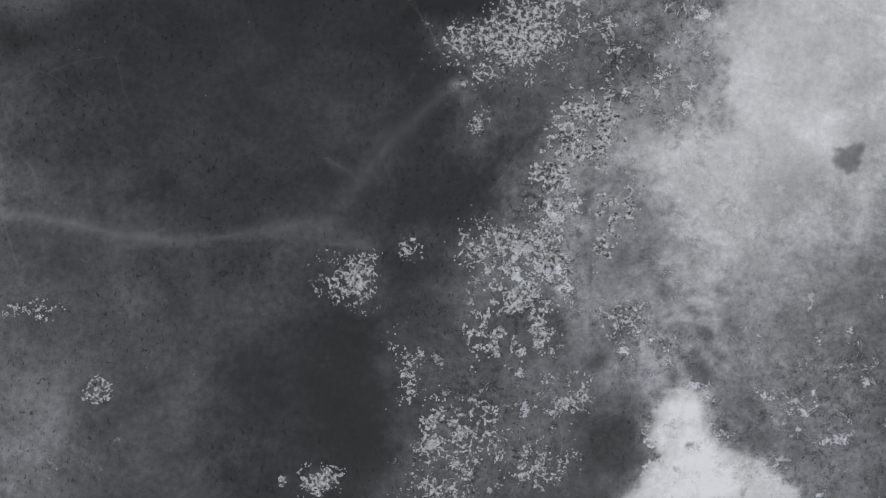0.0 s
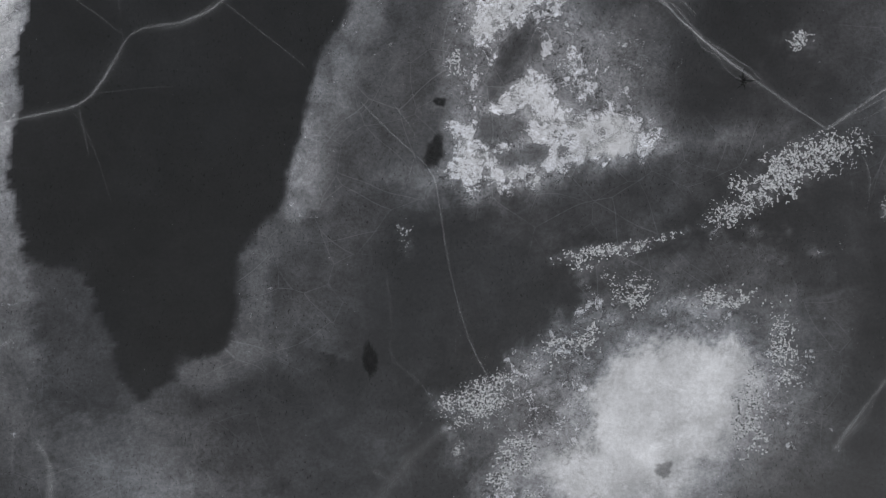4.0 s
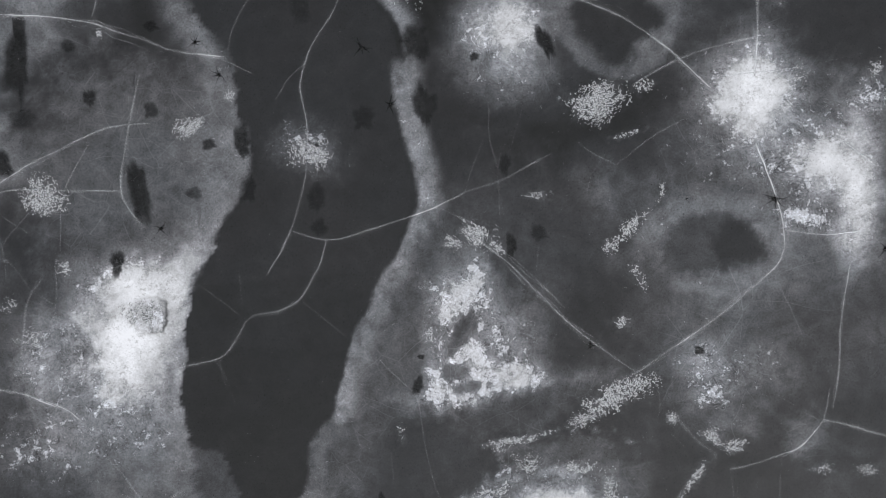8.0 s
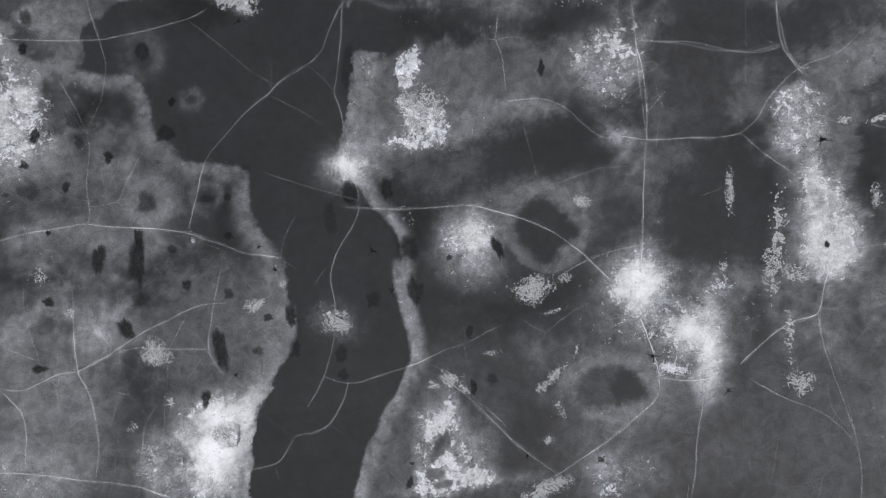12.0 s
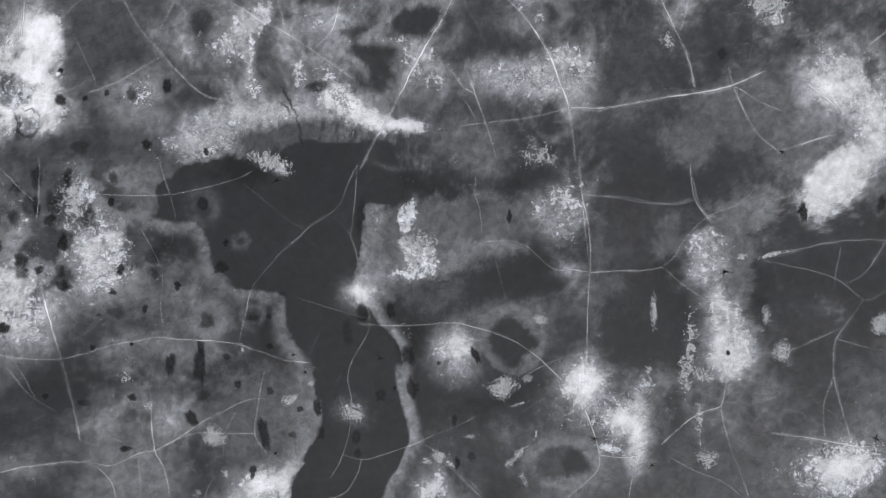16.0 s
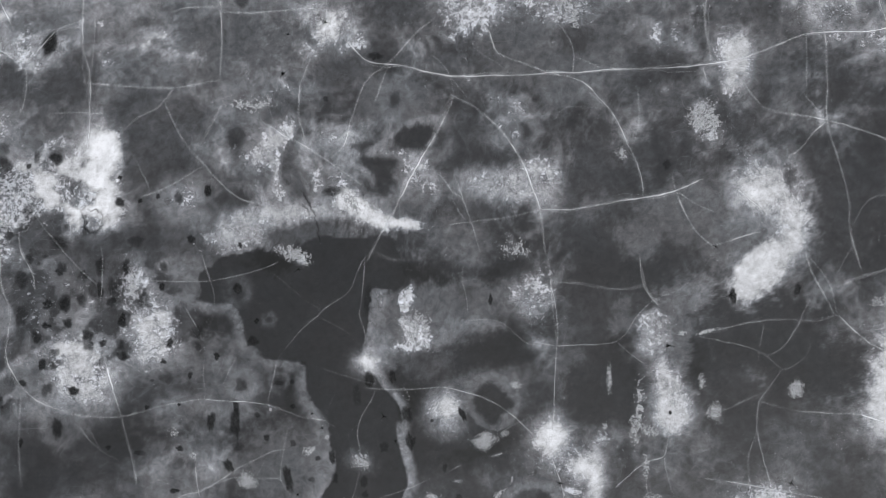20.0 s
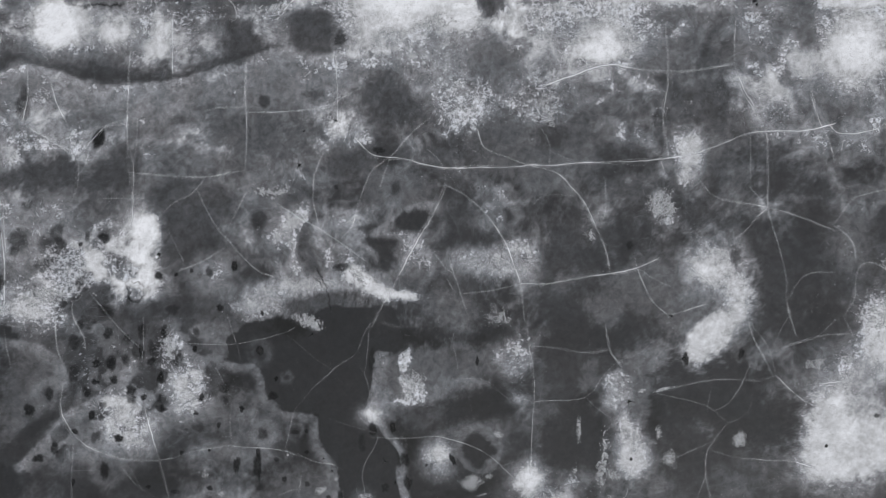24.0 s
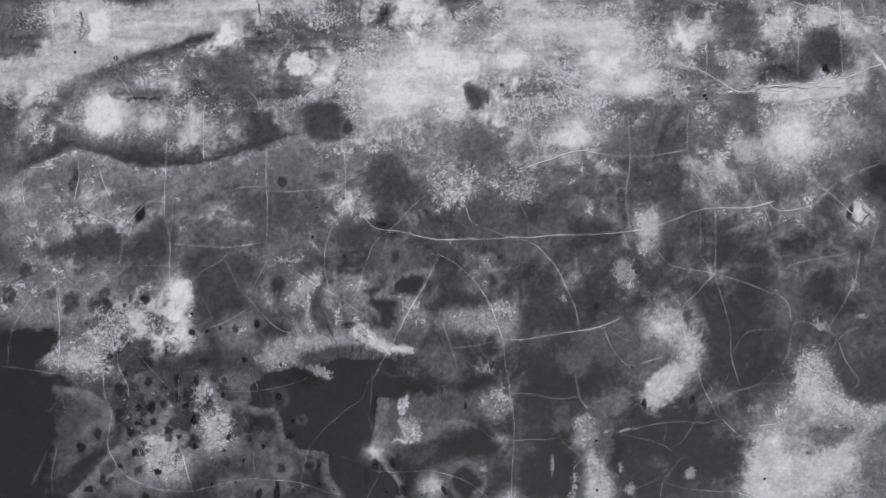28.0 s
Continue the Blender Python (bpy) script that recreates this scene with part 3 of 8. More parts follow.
def ring_distance(points, wx, wy, step):
    """How far inside a closed, smooth outline each place lies; less than 0 outside."""
    ring, _ = along(list(points) + [points[0]], step)
    best = np.full(wx.shape, 1e9)
    inside = np.zeros(wx.shape, bool)
    for (x0, y0), (x1, y1) in zip(ring[:-1], ring[1:]):
        dx, dy = x1 - x0, y1 - y0
        t = np.clip(((wx - x0) * dx + (wy - y0) * dy) / (dx * dx + dy * dy + 1e-9), 0, 1)
        best = np.minimum(best, (wx - x0 - t * dx) ** 2 + (wy - y0 - t * dy) ** 2)
        if y0 != y1:
            inside ^= ((y0 > wy) != (y1 > wy)) & (wx < dx * (wy - y0) / dy + x0)
    return np.sqrt(best) * np.where(inside, 1, -1)


def outline(points, soft):
    """The part of the sheet under an outline, and a field from 0 to 1 with a frayed edge."""
    p = np.asarray(points)
    size = float(np.sqrt(np.prod(p.max(0) - p.min(0))))
    fray = min(0.16 * size, 4.0) * soft
    low, high = p.min(0) - 2 * fray - 1, p.max(0) + 2 * fray + 1
    w = window(low[0], high[0], low[1], high[1])
    gx, gy = GX[w], GY[w]
    scale = 0.25 + 0.12 * size
    wx = gx + 1.9 * fray * cloud(gx, gy, scale, 6, 23, 0.78) + 0.5 * fray * cloud(gx, gy, 0.9, 4, 25, 0.8)
    wy = gy + 1.9 * fray * cloud(gx, gy, scale, 6, 24, 0.78) + 0.5 * fray * cloud(gx, gy, 0.9, 4, 26, 0.8)
    d = ring_distance(points, wx, wy, max(0.3, size / 16))
    return w, gx, gy, smooth(-0.6 * fray - 0.05, fray + 0.05, d)


def patch(g, soft, grain, points):
    """A stretch of ice with a tone of its own, clearer or whiter than what lies round it."""
    w, gx, gy, shape = outline(points, soft)
    level = g + (0.30 * (g - 44)) * cloud(gx, gy, 2.2, 6, 37, 0.72)
    GREY[w] += (level - GREY[w]) * shape * 0.92
    CRUMB[w] += (grain * np.clip(1.3 * white_cover(level) + 0.14, 0, 1) - CRUMB[w]) * shape * 0.9


def pool(g, soft, points):
    w, gx, gy, shape = outline(points, soft)
    paint(w, shape, g + 6 * cloud(gx, gy, 2.0, 5, 41, 0.7), 0.0, ("dark_ice_patch", "smooth pool of darker clear lake ice", "dark ice", "dark ice patches"), dark=True)


def dark_region(g, soft, points):
    p = np.asarray(points)
    low, high = p.min(0) - 2, p.max(0) + 2
    w = window(low[0], high[0], low[1], high[1])
    gx, gy = GX[w], GY[w]
    width = 0.10 + 0.9 * soft
    wx = gx + 0.8 * cloud(gx, gy, 1.3, 5, 11, 0.85) + 12 * max(soft - 0.15, 0) * cloud(gx, gy, 7, 5, 15, 0.7)
    wy = gy + 0.5 * cloud(gx, gy, 1.8, 5, 12, 0.7) + 12 * max(soft - 0.15, 0) * cloud(gx, gy, 7, 5, 16, 0.7)
    d = ring_distance(points, wx, wy, 0.8)
    shape = smooth(-0.3 * width, width, d)
    GREY[w] = np.maximum(GREY[w], GREY[w] + (g - GREY[w]) * shape)
    paint(w, shape, g + 5 * cloud(gx, gy, 4, 5, 71, 0.65), 0.0, ("dark_ice_channel", "clear black ice lead between pale frosted banks", "dark ice", "dark ice leads"), dark=True)


def dark_patch(x, y, rx, ry, angle, g, soft):
    r = max(rx, ry) * 1.8
    w = window(x - r, x + r, y - r, y + r)
    shape = oval(x, y, rx, ry, angle, soft, 0.55, int(abs(x * 7 + y * 13)) % 900)(GX[w], GY[w])
    paint(w, shape * (0.7 if soft > 0.55 else 0.95), g, 0.0, None if soft > 0.5 else ("dark_ice_patch", "smooth pool of darker clear lake ice", "dark ice", "dark ice patches"), dark=True)


dark_patch(8.93, 65.48, 4.65, 4.23, 0, 60, .8)
dark_patch(1.95, -25.62, 0.99, 0.74, 0, 60, .8)
dark_patch(1.41, -23.97, 0.74, 0.5, 30, 66, .8)
dark_patch(0.34, -18.38, 0.74, 1.11, 70, 62, .8)
dark_patch(-4.37, -13.48, 1.25, 2.7, 90, 58, .8)
dark_patch(-48.74, 110.47, 4.65, 7.97, 40, 60, .8)
dark_patch(-42.14, 115.91, 5.31, 2.66, 15, 62, .8)
dark_patch(52.87, 99.15, 7.97, 6.64, 0, 62, .8)
dark_patch(-5.79, 93.35, 5.31, 3.98, 20, 58, .8)
dark_patch(38.24, 77.67, 5.31, 3.98, 0, 60, .8)
dark_patch(59.51, 75.17, 3.98, 5.31, 0, 56, .8)
dark_patch(80.7, 59.41, 7.97, 7.97, 0, 54, .8)
dark_patch(74.03, 47.48, 7.97, 7.97, 0, 54, .8)
dark_patch(-27.02, 71.94, 5.92, 2.54, 0, 60, .8)
dark_patch(-39.82, 69.33, 5.07, 4.23, 0, 58, .8)
dark_patch(-29.44, 58.98, 5.07, 2.11, 0, 60, .8)
dark_patch(10.58, 31.77, 8.45, 4.23, 15, 64, .8)
dark_patch(4.8, 4.72, 4.94, 4.53, 0, 63, .9)
dark_patch(14.37, 10.51, 3.29, 2.06, 0, 58, .8)


def snow(x, y, rx, ry, angle, g, soft, grain):
    r = max(rx, ry) * (1.3 + 1.5 * soft)
    w = window(x - r, x + r, y - r, y + r)
    shape = oval(x, y, rx, ry, angle, soft, 0.45 + 0.35 * grain if g < 190 else 0.34 + 0.2 * grain, int(abs(x * 11 + y * 5)) % 800, 0.42 * soft, 0.24 if g > 185 else 0.1)(GX[w], GY[w])
    shape = shape * smooth(1.0, 0.75, np.hypot((GX[w] - x) / r, (GY[w] - y) / r))
    if g > 190:
        thing = ("snow_patch", "bright white wind-packed snow patch on dark ice", "snow", "snow patches")
    elif grain > 0.65:
        thing = ("snow_patch", "thin grainy snow scattered over dark ice", "snow", "snow patches")
    else:
        thing = ("frost_veil", "thin hazy grey-white frost veil on ice", "frost", "frost veils")
    heart = (20 if g > 165 else 6) * smooth(0.6, 1.0, shape) + 26 * shape * cloud(GX[w], GY[w], 0.5 * min(rx, ry) + 0.3, 5, 19, 0.7)
    paint(w, shape, g + heart, grain, thing, 0.5, 0.010 if g > 190 else 0.005)


snow(-4.03, -18.87, 1.11, 0.74, 30, 87, .9, .2)
snow(-7.72, -22.6, 1.98, 0.99, 0, 88, .9, .5)
snow(63.42, 13.37, 5.92, 5.07, 40, 92, .9, .7)
snow(-5.87, -22.24, 1.36, 1.11, 0, 93, .8, .7)
snow(-10.44, -22.97, 1.11, 0.74, 0, 94, .8, .8)
snow(11.43, 7.19, 1.85, 2.06, 0, 95, .9, .3)
snow(72.65, 30.39, 5.31, 3.98, 0, 95, .9, .6)
snow(3.01, 2.52, 5.07, 5.07, 0, 96, .9, .6)
snow(9.75, -6.56, 2.84, 0.95, 8, 97, .9, .2)
snow(20.4, -9.74, 2.21, 1.26, 0, 97, .9, .8)
snow(0.55, -23.48, 1.86, 2.11, 0, 98, .7, .8)
snow(56.04, 23.81, 4.65, 3.55, 0, 98, .7, .2)
snow(25.31, 25.04, 3.38, 5.92, 0, 98, .9, .5)
snow(-0.57, -26.16, 1.86, 0.87, 0, 99, .6, 1)
snow(8.91, 48.74, 4.23, 3.38, 0, 100, .9, .4)
snow(8.9, 44.9, 2.96, 1.52, 0, 100, .8, .2)
snow(-2.87, -7.78, 1.9, 0.79, 0, 102, .8, .3)
snow(-30.27, 23.31, 4.23, 3.8, 0, 102, .7, .2)
snow(-57.66, 86.28, 37.19, 7.31, -8, 104, .85, .2)
snow(-6.27, -4.23, 1.25, 1.66, 70, 105, .8, .2)
snow(4.87, 15.99, 3.71, 2.06, 0, 105, .8, .9)
snow(14.49, 18.92, 2.47, 3.29, -60, 105, .8, .2)
snow(26.11, -10.47, 1.65, 1.24, 40, 105, .9, .5)
snow(50.49, 46.22, 4.23, 3.38, 0, 105, .9, .7)
snow(50.63, 55.62, 2.96, 2.54, 0, 105, .9, .2)
snow(46.16, 39.84, 4.23, 1.69, 30, 105, .9, .5)
snow(13.1, 24.19, 5.92, 2.96, 0, 105, .8, .2)
snow(87.35, 62.11, 3.98, 7.97, 0, 105, .9, .8)
snow(13.62, 65.92, 3.38, 2.11, 0, 105, .8, .3)
snow(-64.77, 41.17, 6.77, 5.58, 0, 106, .85, .8)
snow(-18.71, -13.56, 1.07, 1.85, 0, 108, .7, .3)
snow(-57.95, 37.62, 7.61, 8.45, 0, 108, .8, .8)
snow(-34.84, 19.12, 4.23, 1.69, 0, 108, .9, .2)
snow(-38.13, 115.94, 10.63, 7.97, 0, 108, .85, 1)
snow(22.94, -6, 2.68, 2.06, 0, 110, .8, .7)
snow(-50.98, 27.5, 5.07, 2.54, 30, 110, .8, .4)
snow(-39.44, 26.93, 6.77, 3.32, 0, 110, .8, .4)
snow(-9.88, -26.39, 0.62, 0.74, 0, 111, .8, .8)
snow(-23.38, 49.56, 7.61, 2.2, 0, 112, .8, .6)
snow(-57.18, 2.47, 3.89, 2.7, 0, 112, .9, .4)
snow(-41.58, 19.95, 5.07, 2.03, 10, 112, .9, .3)
snow(-16.5, -14.91, 2.21, 2.05, 0, 114, .9, .4)
snow(-41.29, 54.25, 5.07, 4.65, 30, 115, .8, .3)
snow(71.52, 89.92, 7.97, 7.97, 0, 115, .9, .9)
snow(-16.29, 8.94, 2.06, 3.29, 0, 118, .8, .7)
snow(-16.77, 14.79, 1.85, 2.88, 0, 118, .8, .6)
snow(4.73, -3.39, 2.53, 2.53, -45, 118, .8, .9)
snow(-41.11, 42.73, 5.92, 3.38, 0, 118, .8, .4)
snow(-17.11, 9.96, 3.38, 5.92, 0, 118, .8, .6)
snow(-88.99, 59.46, 6.77, 4.52, 0, 119, .85, .3)
snow(5.86, -23.49, 2.48, 1.61, 0, 120, .8, .6)
snow(-0.56, -24.21, 1.36, 2.35, -20, 120, .7, 1)
snow(-18.06, 19.02, 0.82, 2.88, 25, 120, .8, .2)
snow(-30.46, 72.8, 6.34, 2.2, 0, 120, .8, 1)
snow(75.64, 120.85, 9.3, 5.31, 0, 120, .9, .8)
snow(-89.96, 100.76, 7.97, 5.31, 0, 120, .85, .9)
snow(25.58, 10.9, 6.59, 4.94, -35, 122, .8, 1)
snow(-75.12, 30.59, 5.58, 7.31, 0, 124, .85, .6)
snow(-65.96, 34.59, 5.58, 5.58, 0, 124, .8, .8)
snow(-17.08, 4.79, 2.06, 2.47, 0, 125, .8, .5)
snow(4.67, 32.6, 7.61, 2.54, 12, 125, .85, .5)
snow(-48.63, 103.75, 9.3, 5.31, 0, 125, .85, .7)
snow(-28.54, 99.88, 5.31, 2.39, 20, 125, .8, .3)
snow(-19.3, -9.12, 1.03, 4.12, 5, 128, .7, .3)
snow(2.83, -3.7, 3.48, 4.11, 0, 128, .8, .5)
snow(11.33, -16.44, 2.08, 2.49, 60, 130, .6, .95)
snow(7.05, -25.44, 1.73, 1.73, 0, 130, .8, .8)
snow(-28.72, -11.52, 3.29, 2.06, 0, 130, .8, 1)
snow(-43.21, -6.57, 4.89, 3.66, 0, 130, .8, .6)
snow(22.54, 56.45, 2.54, 3.38, 20, 130, .9, .3)
snow(-65.81, 94.24, 5.31, 3.98, 0, 130, .8, .6)
snow(35.48, 115.15, 21.25, 6.64, 0, 130, .85, 1)
snow(-84.19, 81.41, 7.97, 4.52, 0, 132, .85, .4)
snow(-11.12, -25.78, 0.87, 1.86, 0, 133, .85, .5)
snow(-77.18, 64.84, 6.77, 4.65, 0, 133, .85, .8)
snow(-68.31, 20.17, 7.84, 4.52, 0, 133, .85, .4)
snow(6.79, -16.01, 6.85, 3.95, 35, 135, .45, .95)
snow(36.93, 47.91, 3.89, 2.87, -30, 135, .8, .9)
snow(-41.75, 55.97, 2.7, 2.37, 0, 135, .8, .4)
snow(-6.74, 34.28, 2.2, 5.49, 0, 135, .85, .3)
snow(103.31, 67.53, 3.19, 2.92, 0, 135, .8, .9)
snow(24.88, 90.91, 6.64, 7.97, 0, 135, .85, .9)
snow(-20.89, 129.59, 11.95, 3.98, 0, 135, .85, .9)
snow(-81.3, 71.45, 5.84, 5.84, 0, 135, .85, .6)
snow(-1.55, -25.68, 0.93, 1.05, 60, 139, .5, 1)
snow(17.36, 38.96, 3.8, 2.7, 0, 140, .8, .9)
snow(10.62, 58.16, 5.07, 2.37, 0, 140, .9, .5)
snow(88.51, 35.75, 7.97, 5.31, 0, 140, .8, .7)
snow(22.13, 108.32, 13.28, 5.31, 0, 140, .85, .8)
snow(107.85, 129.21, 9.3, 7.97, 0, 140, .9, .2)
snow(-89.45, 78.7, 9.3, 7.97, 40, 140, .8, .4)
snow(-51.06, 89.67, 5.31, 2.66, 25, 140, .8, .6)
snow(-28.62, 62.43, 3.55, 2.2, 0, 142, .8, .9)
snow(-77.15, 63.52, 7.84, 5.58, 0, 142, .75, .6)
snow(19.23, -5.97, 2.53, 2.37, 30, 144, .8, .9)
snow(-22.83, -10.12, 2.68, 2.47, 0, 145, .7, 1)
snow(-90.53, 125, 11.95, 9.3, 0, 145, .9, .4)
snow(4.68, -20.14, 3.71, 2.85, 20, 146, .8, .2)
snow(-18.49, 2.11, 2.06, 1.44, 30, 150, .8, .3)
snow(31.48, 14.23, 1.65, 1.32, 0, 150, .6, 1)
snow(2.6, 19.38, 0.82, 1.85, 0, 150, .6, 1)
snow(64.36, 60.79, 1.69, 2.54, 0, 150, .7, .6)
snow(22.09, 116.4, 34.54, 15.94, 5, 150, .85, .8)
snow(10.87, 93.48, 9.3, 6.64, 0, 150, .85, .9)
snow(94.28, 104.83, 11.95, 7.97, 0, 150, .8, .8)
snow(68.91, 107.33, 4.78, 6.11, 0, 150, .8, .5)
snow(2.9, -23.6, 1.11, 0.87, -40, 152, .7, .8)
snow(18.85, -5.58, 1.65, 1.73, 0, 152, .8, .7)
snow(0.13, -22, 0.74, 0.93, 70, 155, .5, 1)
snow(41.17, 33.48, 2.7, 4.65, 0, 155, .8, .8)
snow(-50.21, 39.96, 2.39, 5.58, 0, 155, .7, .9)
snow(29.94, 3.41, 1.48, 1.73, 0, 160, .8, .6)
snow(-63.68, 53.04, 6.77, 2.26, 0, 160, .7, .7)
snow(19.43, -7.61, 1.32, 0.91, 0, 162, .7, 1)
snow(47.17, 63.79, 2.2, 1.86, 30, 162, .7, .9)
snow(18.94, -5.17, 1.42, 1.26, 0, 163, .8, .7)
snow(-27.82, -5.04, 2.68, 2.26, 0, 165, .7, 1)
snow(-31.01, 48.7, 5.92, 2.7, 15, 165, .7, .9)
snow(20.71, 30.51, 1.52, 1.01, 0, 165, .8, .4)
snow(3.1, -17.62, 1.73, 1.24, 20, 166, .8, .6)
snow(-23.41, 53.24, 11.83, 1.44, 6, 168, .75, .4)
snow(-79.49, 49.62, 7.84, 4.52, 10, 169, .7, .9)
snow(-59.21, 26.78, 6.77, 6.77, 0, 169, .8, .6)
snow(6.6, -17.63, 2.97, 2.48, 20, 172, .9, .1)
snow(26.27, 5.28, 2.26, 0.82, -10, 172, .6, 1)
snow(-74.16, 47.68, 7.84, 4.52, 0, 173, .7, .8)
snow(102.29, 24.72, 8.5, 7.31, 0, 174, .8, .6)
snow(101.63, 105.96, 6.64, 5.84, 0, 174, .85, .4)
snow(86.39, 127.69, 5.31, 5.31, 0, 177, .8, .6)
snow(-93.64, 87.07, 4.25, 3.98, 0, 177, .8, .4)
snow(-70.32, 54.31, 6.91, 4.52, 20, 178, .7, .9)
snow(-46.14, 33.43, 4.52, 6.77, 0, 178, .75, .7)
snow(4.48, 18.95, 2.47, 2.88, 0, 180, .8, .6)
snow(56.06, 24.65, 2.37, 1.27, -10, 183, .7, .4)
snow(91.1, 27.91, 13.95, 10.63, 10, 184, .65, .6)
snow(1.79, -20.89, 2.28, 2.7, 40, 185, .7, .6)
snow(-21.64, 45.98, 3.8, 1.35, -20, 186, .6, 1)
snow(-3.35, 30.07, 3.04, 1.52, 20, 186, .6, .9)
snow(5.1, -18.87, 5.4, 3.11, 42, 188, .8, .3)
snow(49.99, 69.84, 3.38, 3.55, 0, 188, .7, 1)
snow(1.24, -5.43, 2.05, 1.01, 20, 190, .7, .7)
snow(22.55, 15.1, 2.26, 2.88, 0, 190, .8, .8)
snow(-48.69, 40.17, 1.69, 3.72, 0, 190, .7, 1)
snow(-19.9, -0.15, 2.06, 2.88, 0, 195, .6, .3)
snow(1.85, -7.89, 3.63, 0.76, 10, 195, .7, .7)
snow(16.59, 57.74, 6.08, 2.37, -5, 196, .75, .6)
snow(5.1, 19.58, 2.54, 2.87, -15, 198, .75, .5)
snow(-60.72, 29.17, 3.04, 3.38, 0, 198, .8, .7)
snow(-64.44, 58.32, 6.77, 3.98, 0, 199, .75, .7)
snow(5.96, -7.12, 1.74, 0.38, 10, 200, .7, .7)
snow(20.33, 39.22, 2.7, 4.06, -15, 203, .75, .8)
snow(-0.23, 32.6, 2.7, 2.7, -30, 203, .6, .9)
snow(-62.47, 58.99, 7.84, 4.52, 10, 203, .75, .6)
snow(2.82, -4.33, 2.37, 1.58, 20, 204, .7, .7)
snow(-11.19, 99.74, 8.63, 2.39, 8, 204, .75, .6)
snow(67.62, 128.22, 5.84, 3.72, 20, 204, .8, .6)
snow(-25.97, -5.65, 3.5, 3.29, 40, 205, .8, .7)
snow(58.19, 2.57, 6.76, 3.89, 15, 206, .85, .7)
snow(30.08, 127.26, 14.61, 6.64, 0, 207, .85, .6)
snow(44.83, 124.67, 14.61, 7.97, -20, 207, .85, .8)
snow(54.86, 80.46, 3.45, 4.78, 20, 207, .7, .5)
snow(30.26, 7.55, 1.73, 4.73, 0, 208, .85, .4)
snow(2.22, 1.08, 0.82, 1.33, -15, 209, .7, .7)
snow(1.26, -0.51, 1.83, 1.9, 45, 209, .7, .7)
snow(-44.69, 29.19, 4.06, 2.2, 20, 210, .65, .7)
snow(-55.54, 64.13, 2.87, 3.72, 0, 210, .7, .7)
snow(-55.9, 62.35, 2.92, 6.77, 0, 212, .7, .5)
snow(59.16, 56.49, 4.23, 2.87, -40, 213, .75, .6)
snow(21.03, 60.06, 3.04, 2.2, -20, 213, .7, .9)
snow(2.85, -17.43, 1.56, 0.83, 30, 215, .8, .6)
snow(-23.69, -7.69, 3.09, 2.47, 45, 215, .7, .7)
snow(28.02, 9.22, 3.09, 2.06, -10, 215, .75, .8)
snow(22.74, 14.26, 3.09, 3.09, 0, 218, .85, .6)
snow(62.34, 44.95, 4.23, 2.2, 45, 218, .75, .5)
snow(5.02, -6.01, 1.74, 0.95, 0, 220, .7, .7)
snow(-45.37, 34.67, 3.89, 3.89, 0, 220, .75, .6)
snow(-61.78, 57.23, 4.23, 5.07, 0, 220, .8, .6)
snow(93.59, 44.33, 3.98, 6.38, 0, 220, .6, 1)
snow(-45.07, 131.84, 21.25, 2.39, 5, 220, .75, .5)
snow(4.45, -26.65, 1.73, 0.62, 0, 222, .7, .7)
snow(-22.94, -3.01, 4.12, 4.73, 0, 222, .75, .3)
snow(-83.94, 129.78, 3.98, 3.32, 0, 222, .75, .5)
snow(65.2, 52.04, 3.04, 5.75, 0, 223, .75, .5)
snow(-2.1, 37.67, 1.52, 2.37, -20, 223, .6, .8)
snow(42.57, 23.8, 2.37, 5.07, 8, 224, .75, .5)
snow(-57.5, 24.97, 4.65, 5.24, 20, 224, .75, .5)
snow(107, 36.15, 5.58, 1.99, 20, 224, .7, .6)
snow(0.83, 98.49, 5.84, 4.52, 0, 224, .8, .5)
snow(36.85, 101.45, 8.24, 4.25, 0, 224, .75, .5)
snow(87.64, 112.18, 8.5, 2.13, 0, 224, .7, .9)
snow(-63.73, 125.2, 17.27, 2.92, 16, 224, .7, .3)
snow(3.42, -25.93, 0.99, 1.24, -20, 225, .75, .6)
snow(-22.37, 0.06, 3.09, 2.06, 0, 225, .5, .8)
snow(7.29, -16.83, 4.46, 2.6, 38, 226, .9, .1)
snow(-8.95, 53.34, 3.89, 1.35, -38, 226, .6, .8)
snow(-4.27, 51.29, 4.56, 0.85, -6, 226, .6, .8)
snow(-58.25, 51.24, 5.24, 2.54, 0, 226, .75, .6)
snow(-57.03, 51.77, 3.98, 2.92, 0, 226, .7, .4)
snow(105.04, 83.9, 3.45, 3.19, 0, 227, .55, .8)
snow(8.76, 109.56, 7.97, 6.64, 0, 227, .8, .6)
snow(-4.65, 113.5, 12.62, 11.29, 20, 228, .75, .5)
snow(-27.44, 117.64, 3.19, 2.92, 0, 228, .45, .6)
snow(43.51, 18.36, 3.55, 3.04, 0, 230, .75, .4)
snow(88.91, 101.44, 9.56, 8.77, 0, 230, .75, .6)
snow(58.03, 40.7, 4.39, 3.55, 30, 232, .65, .3)
snow(-12.37, 55.14, 2.03, 1.69, 0, 234, .5, 1)
snow(-57.37, 58.1, 5.07, 6.59, 0, 234, .75, .6)
snow(95.79, 130.2, 3.45, 2.13, -20, 234, .6, 1)
snow(-22.98, 82.27, 10.63, 3.45, 22, 234, .75, .6)
snow(-17.7, 85.24, 6.11, 2.39, 20, 237, .75, .6)
snow(99.1, 38.2, 6.38, 3.45, -35, 238, .6, 1)
snow(-82.34, 118.3, 14.61, 2.92, 22, 238, .7, .4)
snow(4.66, 120.99, 9.3, 4.52, 0, 240, .75, .5)
